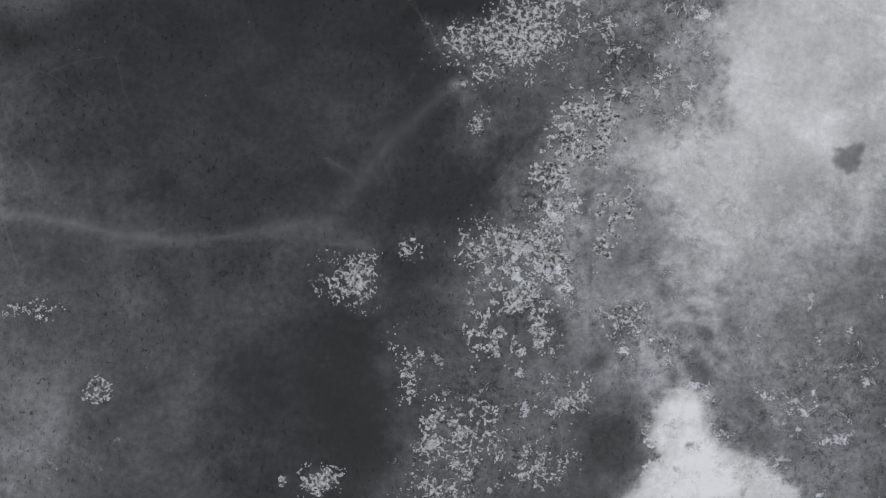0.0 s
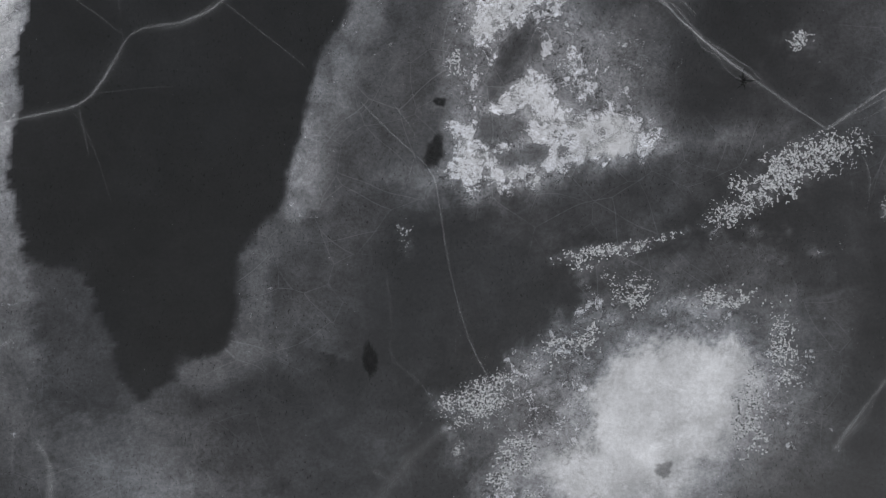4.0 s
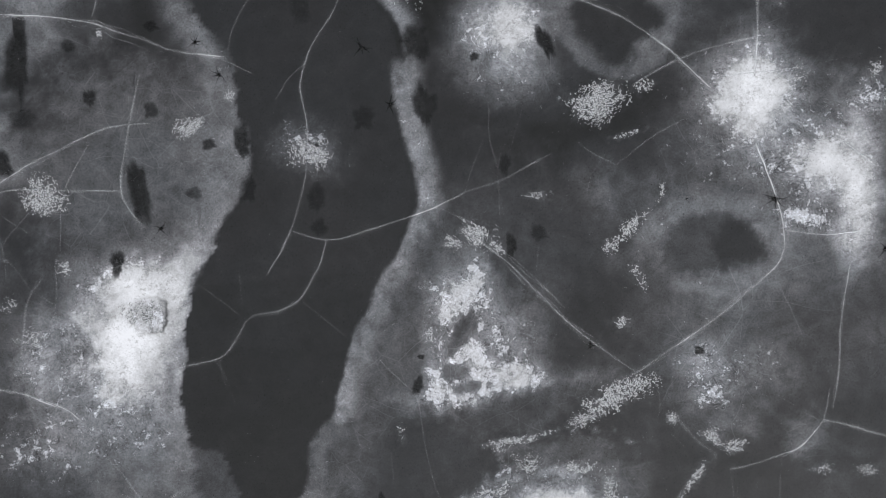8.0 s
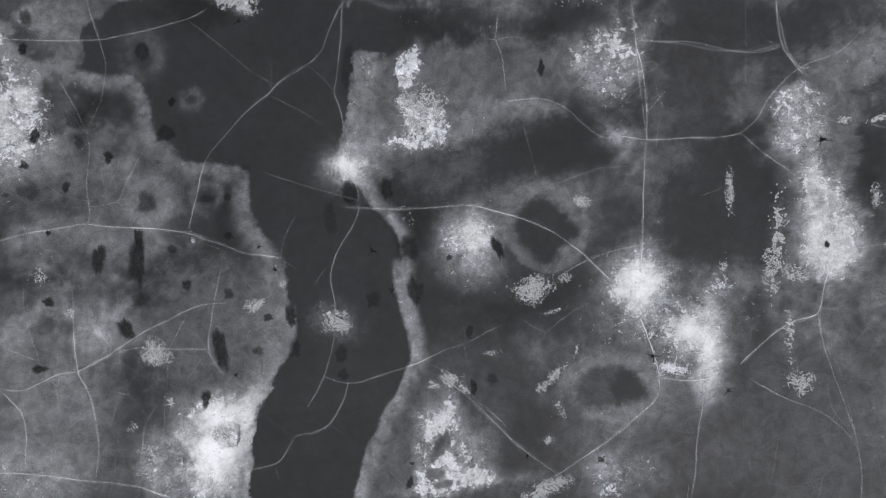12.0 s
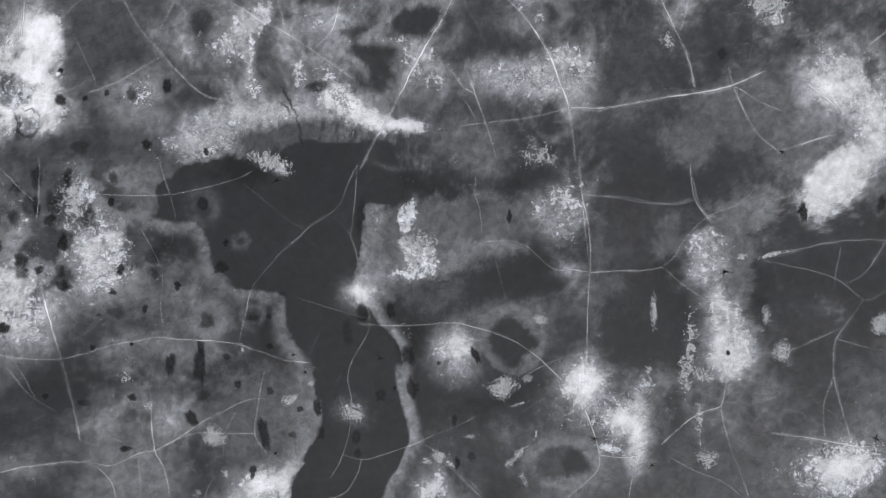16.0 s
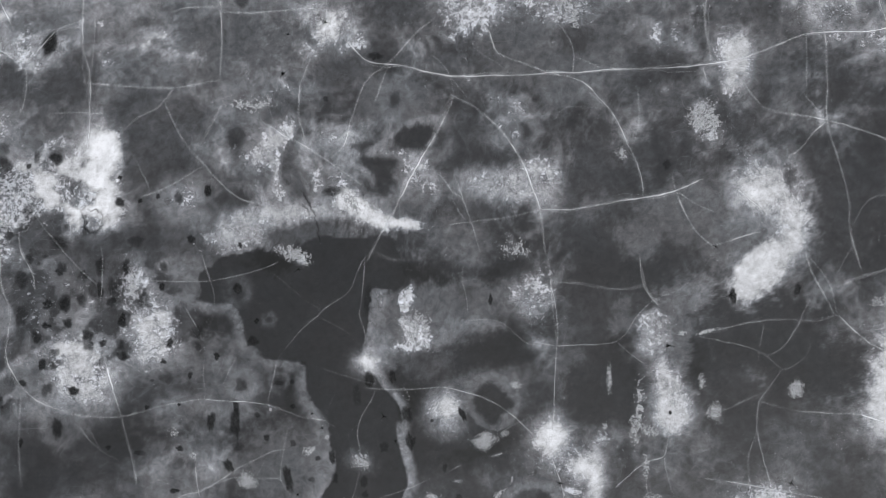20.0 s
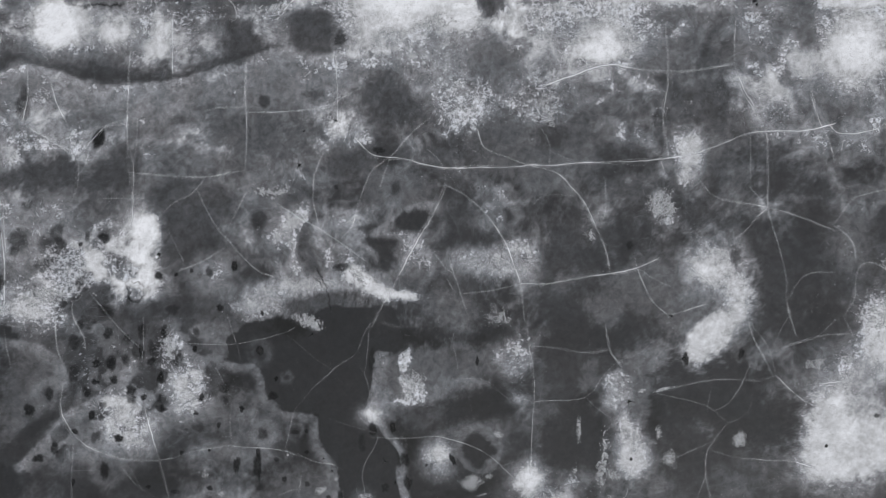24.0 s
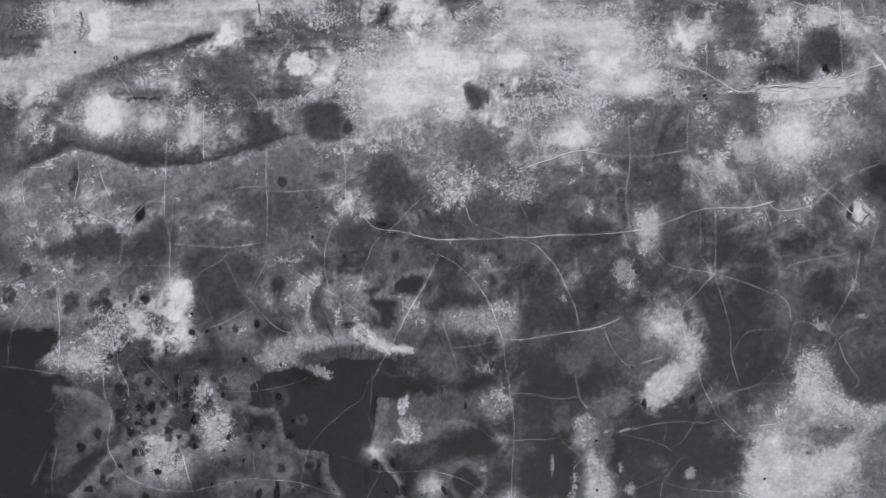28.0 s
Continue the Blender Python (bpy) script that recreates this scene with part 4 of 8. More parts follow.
snow(98.35, 114.28, 4.25, 2.66, 0, 240, .7, .8)
snow(83.44, 126.99, 2.13, 2.13, 0, 240, .6, .7)
snow(84.23, 23.93, 6.91, 9.96, 0, 244, .65, .5)
snow(22.74, 119.78, 6.38, 3.72, 0, 244, .75, .5)
snow(52.87, 114.61, 6.38, 3.45, 0, 244, .65, .7)
snow(-77.19, 127.8, 6.11, 6.11, 0, 244, .75, .6)
# broad stretches of clearer or whiter ice
patch(98, .9, .25, [(-7.97, 39.2), (-4.14, 39.95), (-1.05, 40.14), (4.51, 41.7), (8.85, 41.71), (12.55, 40.77), (15.02, 39.21), (15.61, 36.09), (12.52, 34.47), (14.98, 33.47), (12.51, 32.66), (8.81, 32.04), (5.74, 30.8), (2.66, 29.12), (0.2, 28.32), (-2.26, 27.39), (-4.71, 26.77), (-7.16, 26.15), (-10.24, 26.77), (-9.64, 29.86), (-8.56, 33.58), (-8.33, 36.7)])
patch(57, .9, 0, [(2.66, 28.5), (6.35, 30.05), (10.66, 31.92), (14.98, 32.85), (17.12, 31.42), (18.95, 29.87), (18.01, 27.4), (14.94, 26.16), (11.86, 25.55), (8.79, 25.05), (5.72, 24.8), (2.66, 25.42), (1.12, 26.77)])
patch(118, .8, .3, [(3.58, 32.97), (5.12, 34.52), (8.82, 34.71), (12.52, 34.22), (14.06, 33.59), (10.67, 32.97), (7.58, 32.04), (4.5, 30.18), (2.66, 29.56), (2.66, 31.42)])
patch(172, 1.2, 1, [(-3.21, 39.2), (-1.36, 40.14), (-0.74, 38.57), (-1.35, 36.7), (-2.58, 35.58), (-3.51, 36.7)])
patch(165, .8, .9, [(-4.12, 34.83), (-1.04, 34.52), (1.43, 33.59), (2.66, 31.73), (2.04, 29.56), (-0.41, 28.94), (-3.49, 29.12), (-5.33, 28.62), (-4.42, 30.17), (-2.27, 31.72)])
patch(128, .7, .8, [(2.36, 2.23), (3.08, 0.95), (3.26, -0.51), (4.87, -3.06), (7.02, -5.96), (7.37, -6.86), (4.84, -7.39), (1.94, -8.28), (-0.95, -8.81), (-1.67, -8.27), (-1.31, -6.29), (-1.48, -4.12), (-1.3, -2.31), (-0.2, -0.5), (1.26, 0.96)])
patch(185, .6, .9, [(2, 1.87), (2.9, 1.13), (2.71, -0.14), (1.98, -1.23), (0.16, -2.32), (-0.57, -1.95), (0.16, -0.5), (1.26, 0.59)])
patch(180, .6, .9, [(0.88, -4.13), (2.33, -3.41), (3.05, -4.86), (3.76, -5.95), (2.67, -7.03), (0.14, -8.1), (-0.95, -8.27), (-0.58, -6.66)])
patch(215, .4, .8, [(3.77, -5.59), (5.58, -5.49), (7.02, -6.5), (5.2, -7.03), (3.76, -6.85)])
patch(86, .5, .3, [(1.98, -1.42), (2.7, -2.33), (1.6, -3.77), (0.51, -4.85), (0.08, -4.31), (1.06, -2.87)])
patch(60, .7, .05, [(-1.31, -9.6), (1.94, -8.71), (5.56, -7.83), (8.1, -6.93), (10.63, -6.4), (12.81, -6.05), (10.98, -7.77), (9.15, -9.2), (7.34, -9.73), (3.73, -10.44), (0.12, -10.68), (-2.04, -10.42)])
patch(68, 1.2, .05, [(-17.89, -11.19), (-16.45, -11.55), (-15.36, -12.62), (-14.55, -13.95), (-14.18, -15.54), (-13.7, -16.96), (-17.82, -16.95), (-18.04, -14.11)])
patch(112, .6, .25, [(-20.14, -4.79), (-19.33, -6.23), (-19.3, -8.21), (-18.63, -10.01), (-18.07, -11.44), (-18.01, -13.4), (-18.56, -15.17), (-19.62, -16.59), (-20.27, -16.23), (-20.09, -13.39), (-20.07, -9.82)])
patch(200, .5, .3, [(-100.85, 108.35), (-88.93, 113.16), (-80.99, 116.99), (-71.69, 120.31), (-62.36, 123.08), (-53.04, 126.67), (-47.75, 131.04), (-41.11, 135.16), (-54.53, 135.06), (-65.21, 131.59), (-81.33, 132.15), (-86.65, 130.07), (-86.54, 125.33), (-90.45, 120.57), (-101.08, 117.11)])
patch(90, .8, .45, [(-88.72, 104.41), (-83.53, 111.18), (-75.63, 116.63), (-67.66, 120.06), (-58.31, 121.22), (-50.28, 121.82), (-38.28, 125.7), (-28.89, 125.77), (-31.5, 120.34), (-39.49, 117.58), (-36.75, 113.55), (-44.75, 111.47), (-54.21, 116.79), (-62.25, 117.41), (-68.86, 113.31), (-75.48, 109.89), (-83.42, 106.47)])
patch(70, .6, .35, [(-91.12, 92.99), (-85.85, 95.71), (-80.56, 98.16), (-73.86, 96.47), (-65.81, 94.25), (-56.46, 93.52), (-46.46, 93.6), (-41.83, 96.04), (-35.18, 97.7), (-29.88, 100.16), (-33.97, 106.17), (-39.33, 106.8), (-40.58, 101.42), (-45.88, 98.69), (-53.87, 97.96), (-61.91, 99.91), (-71.26, 99.84), (-80.65, 101.79), (-87.28, 99.72), (-92.53, 96.33)])
patch(76, 1.4, .1, [(-15.16, 97.31), (-4.51, 99.67), (4.86, 96.39), (-1.76, 90.99), (-11.03, 85.58), (-12.31, 80.23), (-5.61, 74.96), (-13.56, 73.57), (-18.93, 77.52), (-12.41, 89.57)])
patch(60, 1.6, .05, [(66.19, 82.15), (78.16, 80.91), (83.45, 75.62), (80.76, 70.29), (71.46, 67.56), (72.75, 59.63), (75.36, 49.08), (74.01, 43.81), (68.74, 49.03), (67.44, 55.62), (69.45, 62.25), (66.15, 67.53)])
patch(62, 1.4, .05, [(24.4, 52.66), (35.65, 55.12), (43.6, 53.86), (47.57, 47.56), (45.59, 42.28), (40.97, 38.3), (35.7, 33.67), (25.15, 32.94), (24.45, 42.12)])
patch(60, 1.2, .05, [(25.17, 29.01), (36.37, 29.09), (37.71, 21.26), (35.74, 17.07), (25.22, 16.99)])
patch(62, 1.4, .1, [(46.26, 29.17), (50.22, 33.12), (62.09, 33.87), (73.97, 32.65), (78.56, 28.1), (75.23, 20.23), (64.7, 21.46), (62.08, 27.98), (54.17, 29.23)])
patch(165, .7, .3, [(-34.72, 50.93), (-29.65, 53.51), (-22.52, 54.24), (-14.35, 54.07), (-12.3, 52.03), (-18.41, 51.5), (-24.51, 49.95), (-29.57, 46.87), (-34.66, 46.35), (-36.22, 48.38)])
patch(74, .6, .3, [(-27.57, 49.43), (-18.41, 51.5), (-15.35, 51), (-16.33, 46.92), (-20.4, 45.89), (-24.48, 46.89)])
patch(215, .8, .6, [(-13.86, 56.63), (-11.82, 56.94), (-9.26, 54.6), (-5.16, 52.06), (-0.06, 51.56), (-2.09, 50.02), (-8.21, 50.82), (-11.79, 52.54), (-13.54, 54.58)])
patch(150, 1.4, .4, [(7.06, 59.26), (13.19, 60.3), (16.25, 59.8), (20.34, 61.87), (23.92, 61.37), (24.94, 58.29), (22.38, 55.73), (16.26, 54.68), (11.15, 56.2), (6.04, 57.21)])
patch(64, 1, .1, [(24.94, 61.37), (32.64, 69.62), (34.67, 64.48), (36.68, 58.33), (32.59, 56.27), (26.46, 55.23)])
patch(60, .9, .05, [(-51.31, 67.27), (-46.25, 70.89), (-42.13, 69.36), (-40.01, 64.23), (-37.92, 61.16), (-42.99, 58.58), (-48.07, 56.51), (-51.16, 58.03), (-52.27, 63.16)])
patch(160, .8, .8, [(-1.3, -5.71), (-0.14, -5.32), (1.81, -5.13), (4.53, -5.13), (7.25, -5.73), (7.43, -6.52), (5.48, -7), (2.56, -7.88), (0.04, -8.56), (-1.31, -8.85), (-1.89, -8.26), (-1.31, -7.28)])
patch(84, 1.1, .12, [(-1.7, -9.04), (0.23, -8.85), (2.95, -8.07), (5.47, -7.3), (7.62, -6.71), (10.35, -5.93), (12.28, -6.33), (9.34, -7.89), (8.35, -9.06), (6.4, -10.23), (2.54, -10.22), (-0.35, -10.21)])
patch(64, 2.0, .03, [(-17.9, -10.36), (-15.96, -10.95), (-15.34, -12.88), (-14.64, -14.42), (-14.23, -15.95), (-12.98, -16.24), (-13.92, -17.09), (-15.44, -17.46), (-17.75, -16.7)])
patch(92, 1.8, .15, [(8.62, 84.49), (23.44, 87.52), (35.28, 84.55), (37.2, 76.58), (31.26, 70.62), (20.44, 71.59), (10.6, 75.53)])
patch(82, 1.8, .1, [(26.2, 44.23), (37.34, 43.6), (42.85, 40.47), (40.91, 36.1), (35.31, 33.61), (28.53, 32.98), (24.88, 36.71)])
patch(68, 1.2, .04, [(-11.84, -15.71), (-2.28, -15.72), (-2.1, -16.68), (-1.53, -17.38), (-0.78, -17.44), (0.34, -17.44), (0.84, -17.89), (0.33, -19.14), (-0.29, -20.15), (-0.92, -21.27), (-1.54, -22.01), (-2.53, -23), (-2.29, -23.98), (-2.53, -25.32), (-2.9, -27.14), (-6.69, -27.14), (-6.47, -24.71), (-7.1, -22.99), (-6.75, -21.51), (-8.99, -21.01), (-11.72, -20.63)])
patch(91, 1.3, .2, [(-11.72, -21), (-8.98, -21.25), (-6.75, -21.63), (-5.26, -21.26), (-4.51, -21.88), (-5, -22.99), (-6.48, -23.48), (-6.71, -24.71), (-6.44, -27.14), (-11.58, -27.13)])
patch(122, 1.3, .3, [(-11.66, -23.48), (-10.67, -23.72), (-9.92, -24.46), (-9.78, -25.43), (-10, -26.41), (-9.74, -27.13), (-11.58, -27.13)])
patch(95, .9, 1, [(-2.04, -25.2), (-2.77, -26.54), (-2.9, -27.14), (-0.94, -27.14), (-0.32, -24.72), (0.92, -24.11), (0.94, -21.64), (0.44, -21.27), (-0.3, -21.52), (-0.55, -22.5), (-1.79, -23), (-2.29, -23.98)])
patch(150, .5, .9, [(-0.24, -21.52), (0.44, -21.39), (0.75, -21.89), (0.62, -22.38), (0.07, -22.57), (-0.3, -22.26)])
patch(112, .8, 1, [(-2.16, -16.62), (-1.53, -16.49), (-0.78, -16.24), (0.35, -15.86), (1.49, -15.86), (1.1, -16.88), (0.47, -17.63), (-0.28, -18.01), (-0.78, -17.38), (-1.66, -17.32)])
patch(158, 1, .5, [(0.96, -18.14), (1.6, -16.75), (2.24, -15.73), (4.12, -15.73), (4.73, -17.26), (4.08, -18.77), (2.83, -19.27), (1.57, -19.77), (0.95, -20.15), (0.45, -19.77)])
patch(138, 1, .2, [(0.95, -20.15), (1.95, -19.77), (3.42, -21.02), (2.17, -22.51), (1.91, -23.98), (1.17, -23), (1.19, -21.39)])
patch(130, 1.2, .5, [(4.62, -23.99), (6.35, -23.5), (8.09, -23.01), (7.99, -27.16), (6.15, -27.16), (4.83, -25.94), (4.1, -25.21)])
patch(234, .35, .2, [(3.13, -24.6), (3.99, -24.6), (3.97, -25.7), (4.71, -25.94), (5.56, -26.31), (6.03, -27.16), (2.06, -27.15), (2.49, -26.55), (2.93, -25.94), (2.75, -25.45)])
patch(76, .7, .1, [(0.91, -24.96), (1.89, -25.21), (2.26, -24.96), (2.62, -25.7), (2.93, -25.94), (2.62, -26.3), (2.12, -26.48), (1.64, -26.42), (1.26, -26.91), (0.9, -26.66), (1.15, -25.82)])
patch(100, .8, .1, [(1.29, -23.98), (1.66, -23.68), (1.97, -23.8), (1.84, -24.11), (1.47, -24.23)])
patch(90, .8, 1, [(0.19, -17.12), (1.53, -15.98), (2.5, -14.84), (4.43, -13.89), (6.36, -12.93), (9.25, -12.55), (11.73, -12.95), (12.85, -14.48), (12.99, -16.39), (12, -17.91), (11.44, -17.15), (11.86, -15.63), (10.73, -14.67), (8.25, -14.47), (5.95, -14.85), (4.02, -16.18), (2.48, -16.94), (1.32, -18.45), (0.56, -19.77), (-0.4, -21.27), (-0.97, -20.52), (-0.01, -19.02)])
patch(118, .5, .12, [(-93.74, 91.37), (-89.78, 93), (-79.88, 97.5), (-71.15, 94.48), (-59.12, 93.23), (-45.79, 93.47), (-37.84, 97.01), (-27.22, 101.11), (-23.2, 99.53), (-17.85, 98.64), (-5.85, 100.33), (-12.45, 93.58), (-23.07, 89.49), (-35.03, 87.4), (-47.01, 86.64), (-59.01, 87.22), (-67.01, 87.83), (-80.36, 89.06), (-90.99, 87.64)])
patch(68, 1, .1, [(-89.33, 74.33), (-80.14, 79.06), (-70.85, 80.46), (-66.79, 77.16), (-58.87, 79.88), (-57.44, 74.57), (-64, 70.53), (-83.92, 70.38)])
patch(132, 1, .4, [(-99.83, 68.94), (-89.14, 66.36), (-82.5, 66.41), (-77.28, 70.43), (-70.64, 70.48), (-67.85, 63.87), (-72.99, 55.89), (-82.23, 54.5), (-88.88, 55.77), (-99.53, 57.67)])
patch(138, .9, .35, [(-51.98, 66.64), (-53.21, 61.33), (-52.41, 53.4), (-54.3, 48.11), (-59.6, 48.73), (-64.93, 50.67), (-70.14, 46.68), (-76.71, 44.26), (-82.69, 45.92), (-84.12, 50.53), (-79.55, 53.2), (-74.37, 58.52), (-68.46, 61.22), (-58.52, 61.29), (-57.26, 65.27)])
patch(172, .9, .2, [(77.59, 17.38), (78.15, 24.17), (81.2, 29.16), (85.84, 32.73), (88.78, 37.35), (90.93, 43.93), (93.63, 51.2), (95.87, 49.24), (100.18, 42.69), (103.31, 38.51), (112.3, 39.49), (112.24, 33.59), (106.91, 28.31), (104.81, 15.24), (77.31, 15.04)])
patch(218, .9, .3, [(79.22, 28.1), (85.82, 29.46), (88.41, 21.64), (87.05, 15.11), (79.16, 15.05), (77.21, 21.55)])
patch(118, 1, .3, [(92.44, 33.44), (101.69, 34.56), (104.31, 32.87), (99.01, 29.56), (93.73, 29.26)])
patch(200, .7, .7, [(89.2, 41.95), (92.57, 50.27), (95.21, 49.23), (97.8, 42.67), (102.39, 39.42), (100.38, 36.12), (92.47, 37.38)])
patch(178, .7, .5, [(99.05, 34.54), (104.35, 36.81), (112.3, 39.1), (112.27, 36.21), (105.65, 34.59)])
patch(72, .9, .1, [(101.82, 49.28), (112.45, 53.32), (112.32, 41.46), (104.39, 40.75), (99.13, 43.99)])
patch(96, .9, .2, [(-0.14, -5.51), (0.64, -5.12), (1.81, -5.52), (1.8, -6.31), (0.64, -6.6), (-0.14, -6.2)])
patch(100, .8, .2, [(0.63, -6.89), (2.38, -6.5), (2.77, -7), (1.79, -7.39), (0.82, -7.44)])
patch(72, .9, .05, [(36.12, 8.44), (41.57, 7.23), (43.87, 1.2), (41.36, -3), (35.85, -7.19), (29.21, -7.19), (28.69, -1.21), (32.98, 2.4)])
patch(110, 1, .3, [(-46.84, 41.68), (-41.24, 40.43), (-37.52, 39.8), (-38.1, 37.93), (-39.91, 36.06), (-42.98, 35.43), (-46.74, 37.93)])
patch(80, 1.4, .1, [(39.1, 75.14), (51.67, 75.23), (51.63, 62.07), (44.79, 60.89), (39.09, 63.13)])
patch(178, .8, .9, [(47.5, 71.73), (51.1, 73.29), (53.13, 71.23), (53.62, 68.14), (51.04, 65.56), (47.97, 65.04), (46.97, 68.12)])
patch(140, .9, .6, [(46.42, 63.49), (50.01, 65.05), (54.12, 66.09), (49.48, 62.48), (47.93, 59.91), (45.89, 60.93)])
patch(190, .8, .35, [(53.43, 82.08), (56.33, 84.69), (57.86, 83.14), (57.1, 78.99), (56.25, 75.37), (54.18, 73.3), (52.14, 74.32), (53.39, 77.43)])
patch(146, 1.3, .45, [(-4.58, 104.29), (18.42, 104.45), (21.89, 97.51), (16.18, 89.38), (7.02, 88.16), (-2.2, 93.88)])
patch(62, 1.2, .05, [(44.77, 47.24), (52.7, 42.77), (64.03, 40.58), (67.38, 31.58), (59.44, 29.28), (50.4, 32.59), (42.48, 38.18)])
patch(62, 1.2, .05, [(50.39, 29.22), (58.3, 27.59), (60.52, 20.31), (57.1, 13.58), (51.47, 15.77)])
patch(64, 1.2, .05, [(26.59, 47.12), (34.54, 42.65), (33.41, 31.36), (28.9, 24.58), (24.93, 31.3)])
patch(92, 1.2, .2, [(-10.42, 75.66), (-4.27, 76.71), (1.89, 74.67), (1.91, 70.54), (-5.26, 69.49), (-10.39, 70.5)])
patch(132, 1, .5, [(37.49, 34.85), (40.91, 36.1), (44.56, 33.61), (43.86, 29.89), (41.37, 28.03), (38.92, 28.65), (37.73, 31.12)])
patch(188, .9, .5, [(40.73, 26.79), (43.81, 27.41), (45.6, 24.95), (47.34, 20.64), (46.66, 17.58), (44.78, 15.13), (42.32, 14.52), (41.16, 17.57), (41.85, 21.25), (40.99, 24.33)])
patch(124, 1.1, .4, [(39.72, 38.59), (44.7, 40.47), (50.95, 42.98), (50.81, 37.35), (45.84, 36.1), (42.14, 36.1)])
patch(186, 1.1, .5, [(55.12, 63.52), (59.21, 63.54), (63.27, 61.5), (67.31, 57.41), (69.32, 54.35), (68.25, 50.26), (65.14, 46.18), (62.05, 42.1), (58.96, 39.04), (55.9, 37.51), (53.38, 39.53), (54.93, 43.09), (58.01, 45.13), (61.59, 47.18), (62.64, 50.24), (60.13, 54.32), (59.15, 57.39), (56.1, 59.94)])
patch(158, .6, 1, [(-23.09, -1.88), (-22.39, -0.79), (-20.94, -0.43), (-20.19, -1.89), (-20.46, -2.98), (-21.98, -3.04)])
patch(205, .9, .4, [(-60.39, 60.05), (-55.37, 65.2), (-52.79, 64.18), (-52.19, 59.06), (-52.6, 52.92), (-55.08, 48.83), (-59.15, 48.81), (-61.25, 51.87), (-58.27, 55.96)])
patch(192, 1, .6, [(-75.69, 58.98), (-69.61, 61.05), (-63.43, 59.02), (-60.31, 55.96), (-62.25, 50.84), (-69.36, 49.8), (-75.5, 50.8)])
patch(150, 1, .6, [(-50.37, 41.72), (-46.79, 40.71), (-42.65, 35.66), (-41.58, 31.61), (-45.57, 27.56), (-48.65, 29.57), (-49.76, 35.63)])
patch(190, .8, .5, [(-48.23, 35.13), (-43.67, 35.65), (-42.08, 31.61), (-45.59, 29.07), (-48.46, 30.58)])
patch(188, .8, .5, [(-61.81, 28.51), (-56.76, 29.54), (-54.64, 24.5), (-56.61, 21.47), (-59.64, 20.96), (-62.74, 24.47)])
patch(70, .8, .03, [(-17.89, -11.33), (-16.27, -11.7), (-15.17, -12.88), (-14.44, -14.3), (-14.06, -16.07), (-16.75, -16.6), (-17.85, -14.47)])
patch(57, 1.2, .03, [(-4.51, -22.99), (-3.52, -22.75), (-2.53, -23.49), (-2.29, -24.47), (-2.77, -25.93), (-3.51, -26.66), (-4.49, -25.93), (-4.75, -24.22)])
patch(61, 1.1, .03, [(-3.53, -20.14), (-2.04, -19.27), (-0.29, -19.14), (0.34, -18.52), (0.08, -20.15), (-0.92, -21.27), (-1.79, -22.01), (-2.78, -22.25), (-3.28, -21.39)])
patch(112, 1, .9, [(-0.56, -24.72), (0.42, -24.23), (1.16, -24.6), (0.91, -25.45), (1.02, -26.66), (-0.33, -26.9), (-0.81, -25.93)])
patch(150, 1, .4, [(-77.29, 83.71), (-70.11, 84.77), (-60.84, 83.77), (-61.79, 79.62), (-64.85, 78.57), (-70, 79.59), (-77.14, 77.5)])
patch(132, 1, .3, [(-77.5, 93.06), (-66.19, 94.14), (-61.01, 92.6), (-50.67, 90.03), (-36.3, 93.2), (-36.28, 91.64), (-47.55, 87.96), (-55.8, 88.98), (-66.09, 88.94), (-77.41, 88.9)])
patch(152, 1, .7, [(4.28, 96.47), (13.14, 96.5), (22.42, 91.32), (27.55, 86.14), (25.49, 83.02), (21.38, 86.12), (16.24, 89.22), (12.13, 85.05), (4.32, 83.99)])
patch(205, .9, .4, [(53.36, 40.12), (54.69, 43.52), (58.96, 45.22), (62.37, 46.08), (63.15, 42.67), (60.55, 39.28), (57.13, 37.58), (54.18, 38)])
patch(104, 1.3, .45, [(-25.85, -9.3), (-22.37, -10.25), (-19.21, -11.51), (-18.23, -14.01), (-18.49, -18.03), (-25.67, -18)])
patch(66, 1.5, .03, [(0.67, 8.15), (6.12, 9.43), (10.92, 8.76), (11.48, 3.59), (9.85, 0.39), (6.02, -0.56), (2.87, 2.01), (0.97, 5.24)])
patch(74, 1.3, .05, [(-57.48, 76.56), (-44.17, 76), (-33.52, 74.75), (-22.83, 70.84), (-33.4, 66.78), (-43.89, 58.75), (-51.18, 58.7), (-51.98, 66.64)])
patch(76, 1, .3, [(4.29, -11.21), (6.73, -11.05), (11.32, -10.39), (11.26, -12.54), (8.33, -12.7), (5.89, -12.85), (4.27, -12.36)])
patch(200, .5, .9, [(94.24, 132.12), (97.87, 132.82), (100.94, 131.08), (99.86, 129.45), (95.83, 128.74)])
patch(240, .7, .2, [(-78.6, 130.13), (-73.92, 130.85), (-72.49, 126.79), (-73.75, 122.72), (-77.78, 123.37)])
patch(150, .8, 1, [(-81.94, 129.43), (-78.62, 130.81), (-77.16, 125.4), (-79.79, 123.35)])
patch(242, .6, .2, [(-78.09, 107.18), (-72.78, 108.57), (-69.8, 106.57), (-70.63, 101.86), (-74.62, 101.16), (-78.01, 103.15)])
patch(98, 1.2, .3, [(-101.36, 127.93), (-90.69, 130.72), (-87.21, 125.33), (-90.43, 119.89), (-101.11, 118.46)])
patch(78, .9, .1, [(94.48, 128.05), (99.85, 128.77), (101.8, 121.34), (98.42, 117.27), (93.09, 121.28)])
patch(210, .6, .7, [(82.33, 113.77), (91.7, 114.52), (101.08, 115.26), (102.38, 111.9), (91.67, 110.48), (83.65, 110.69)])
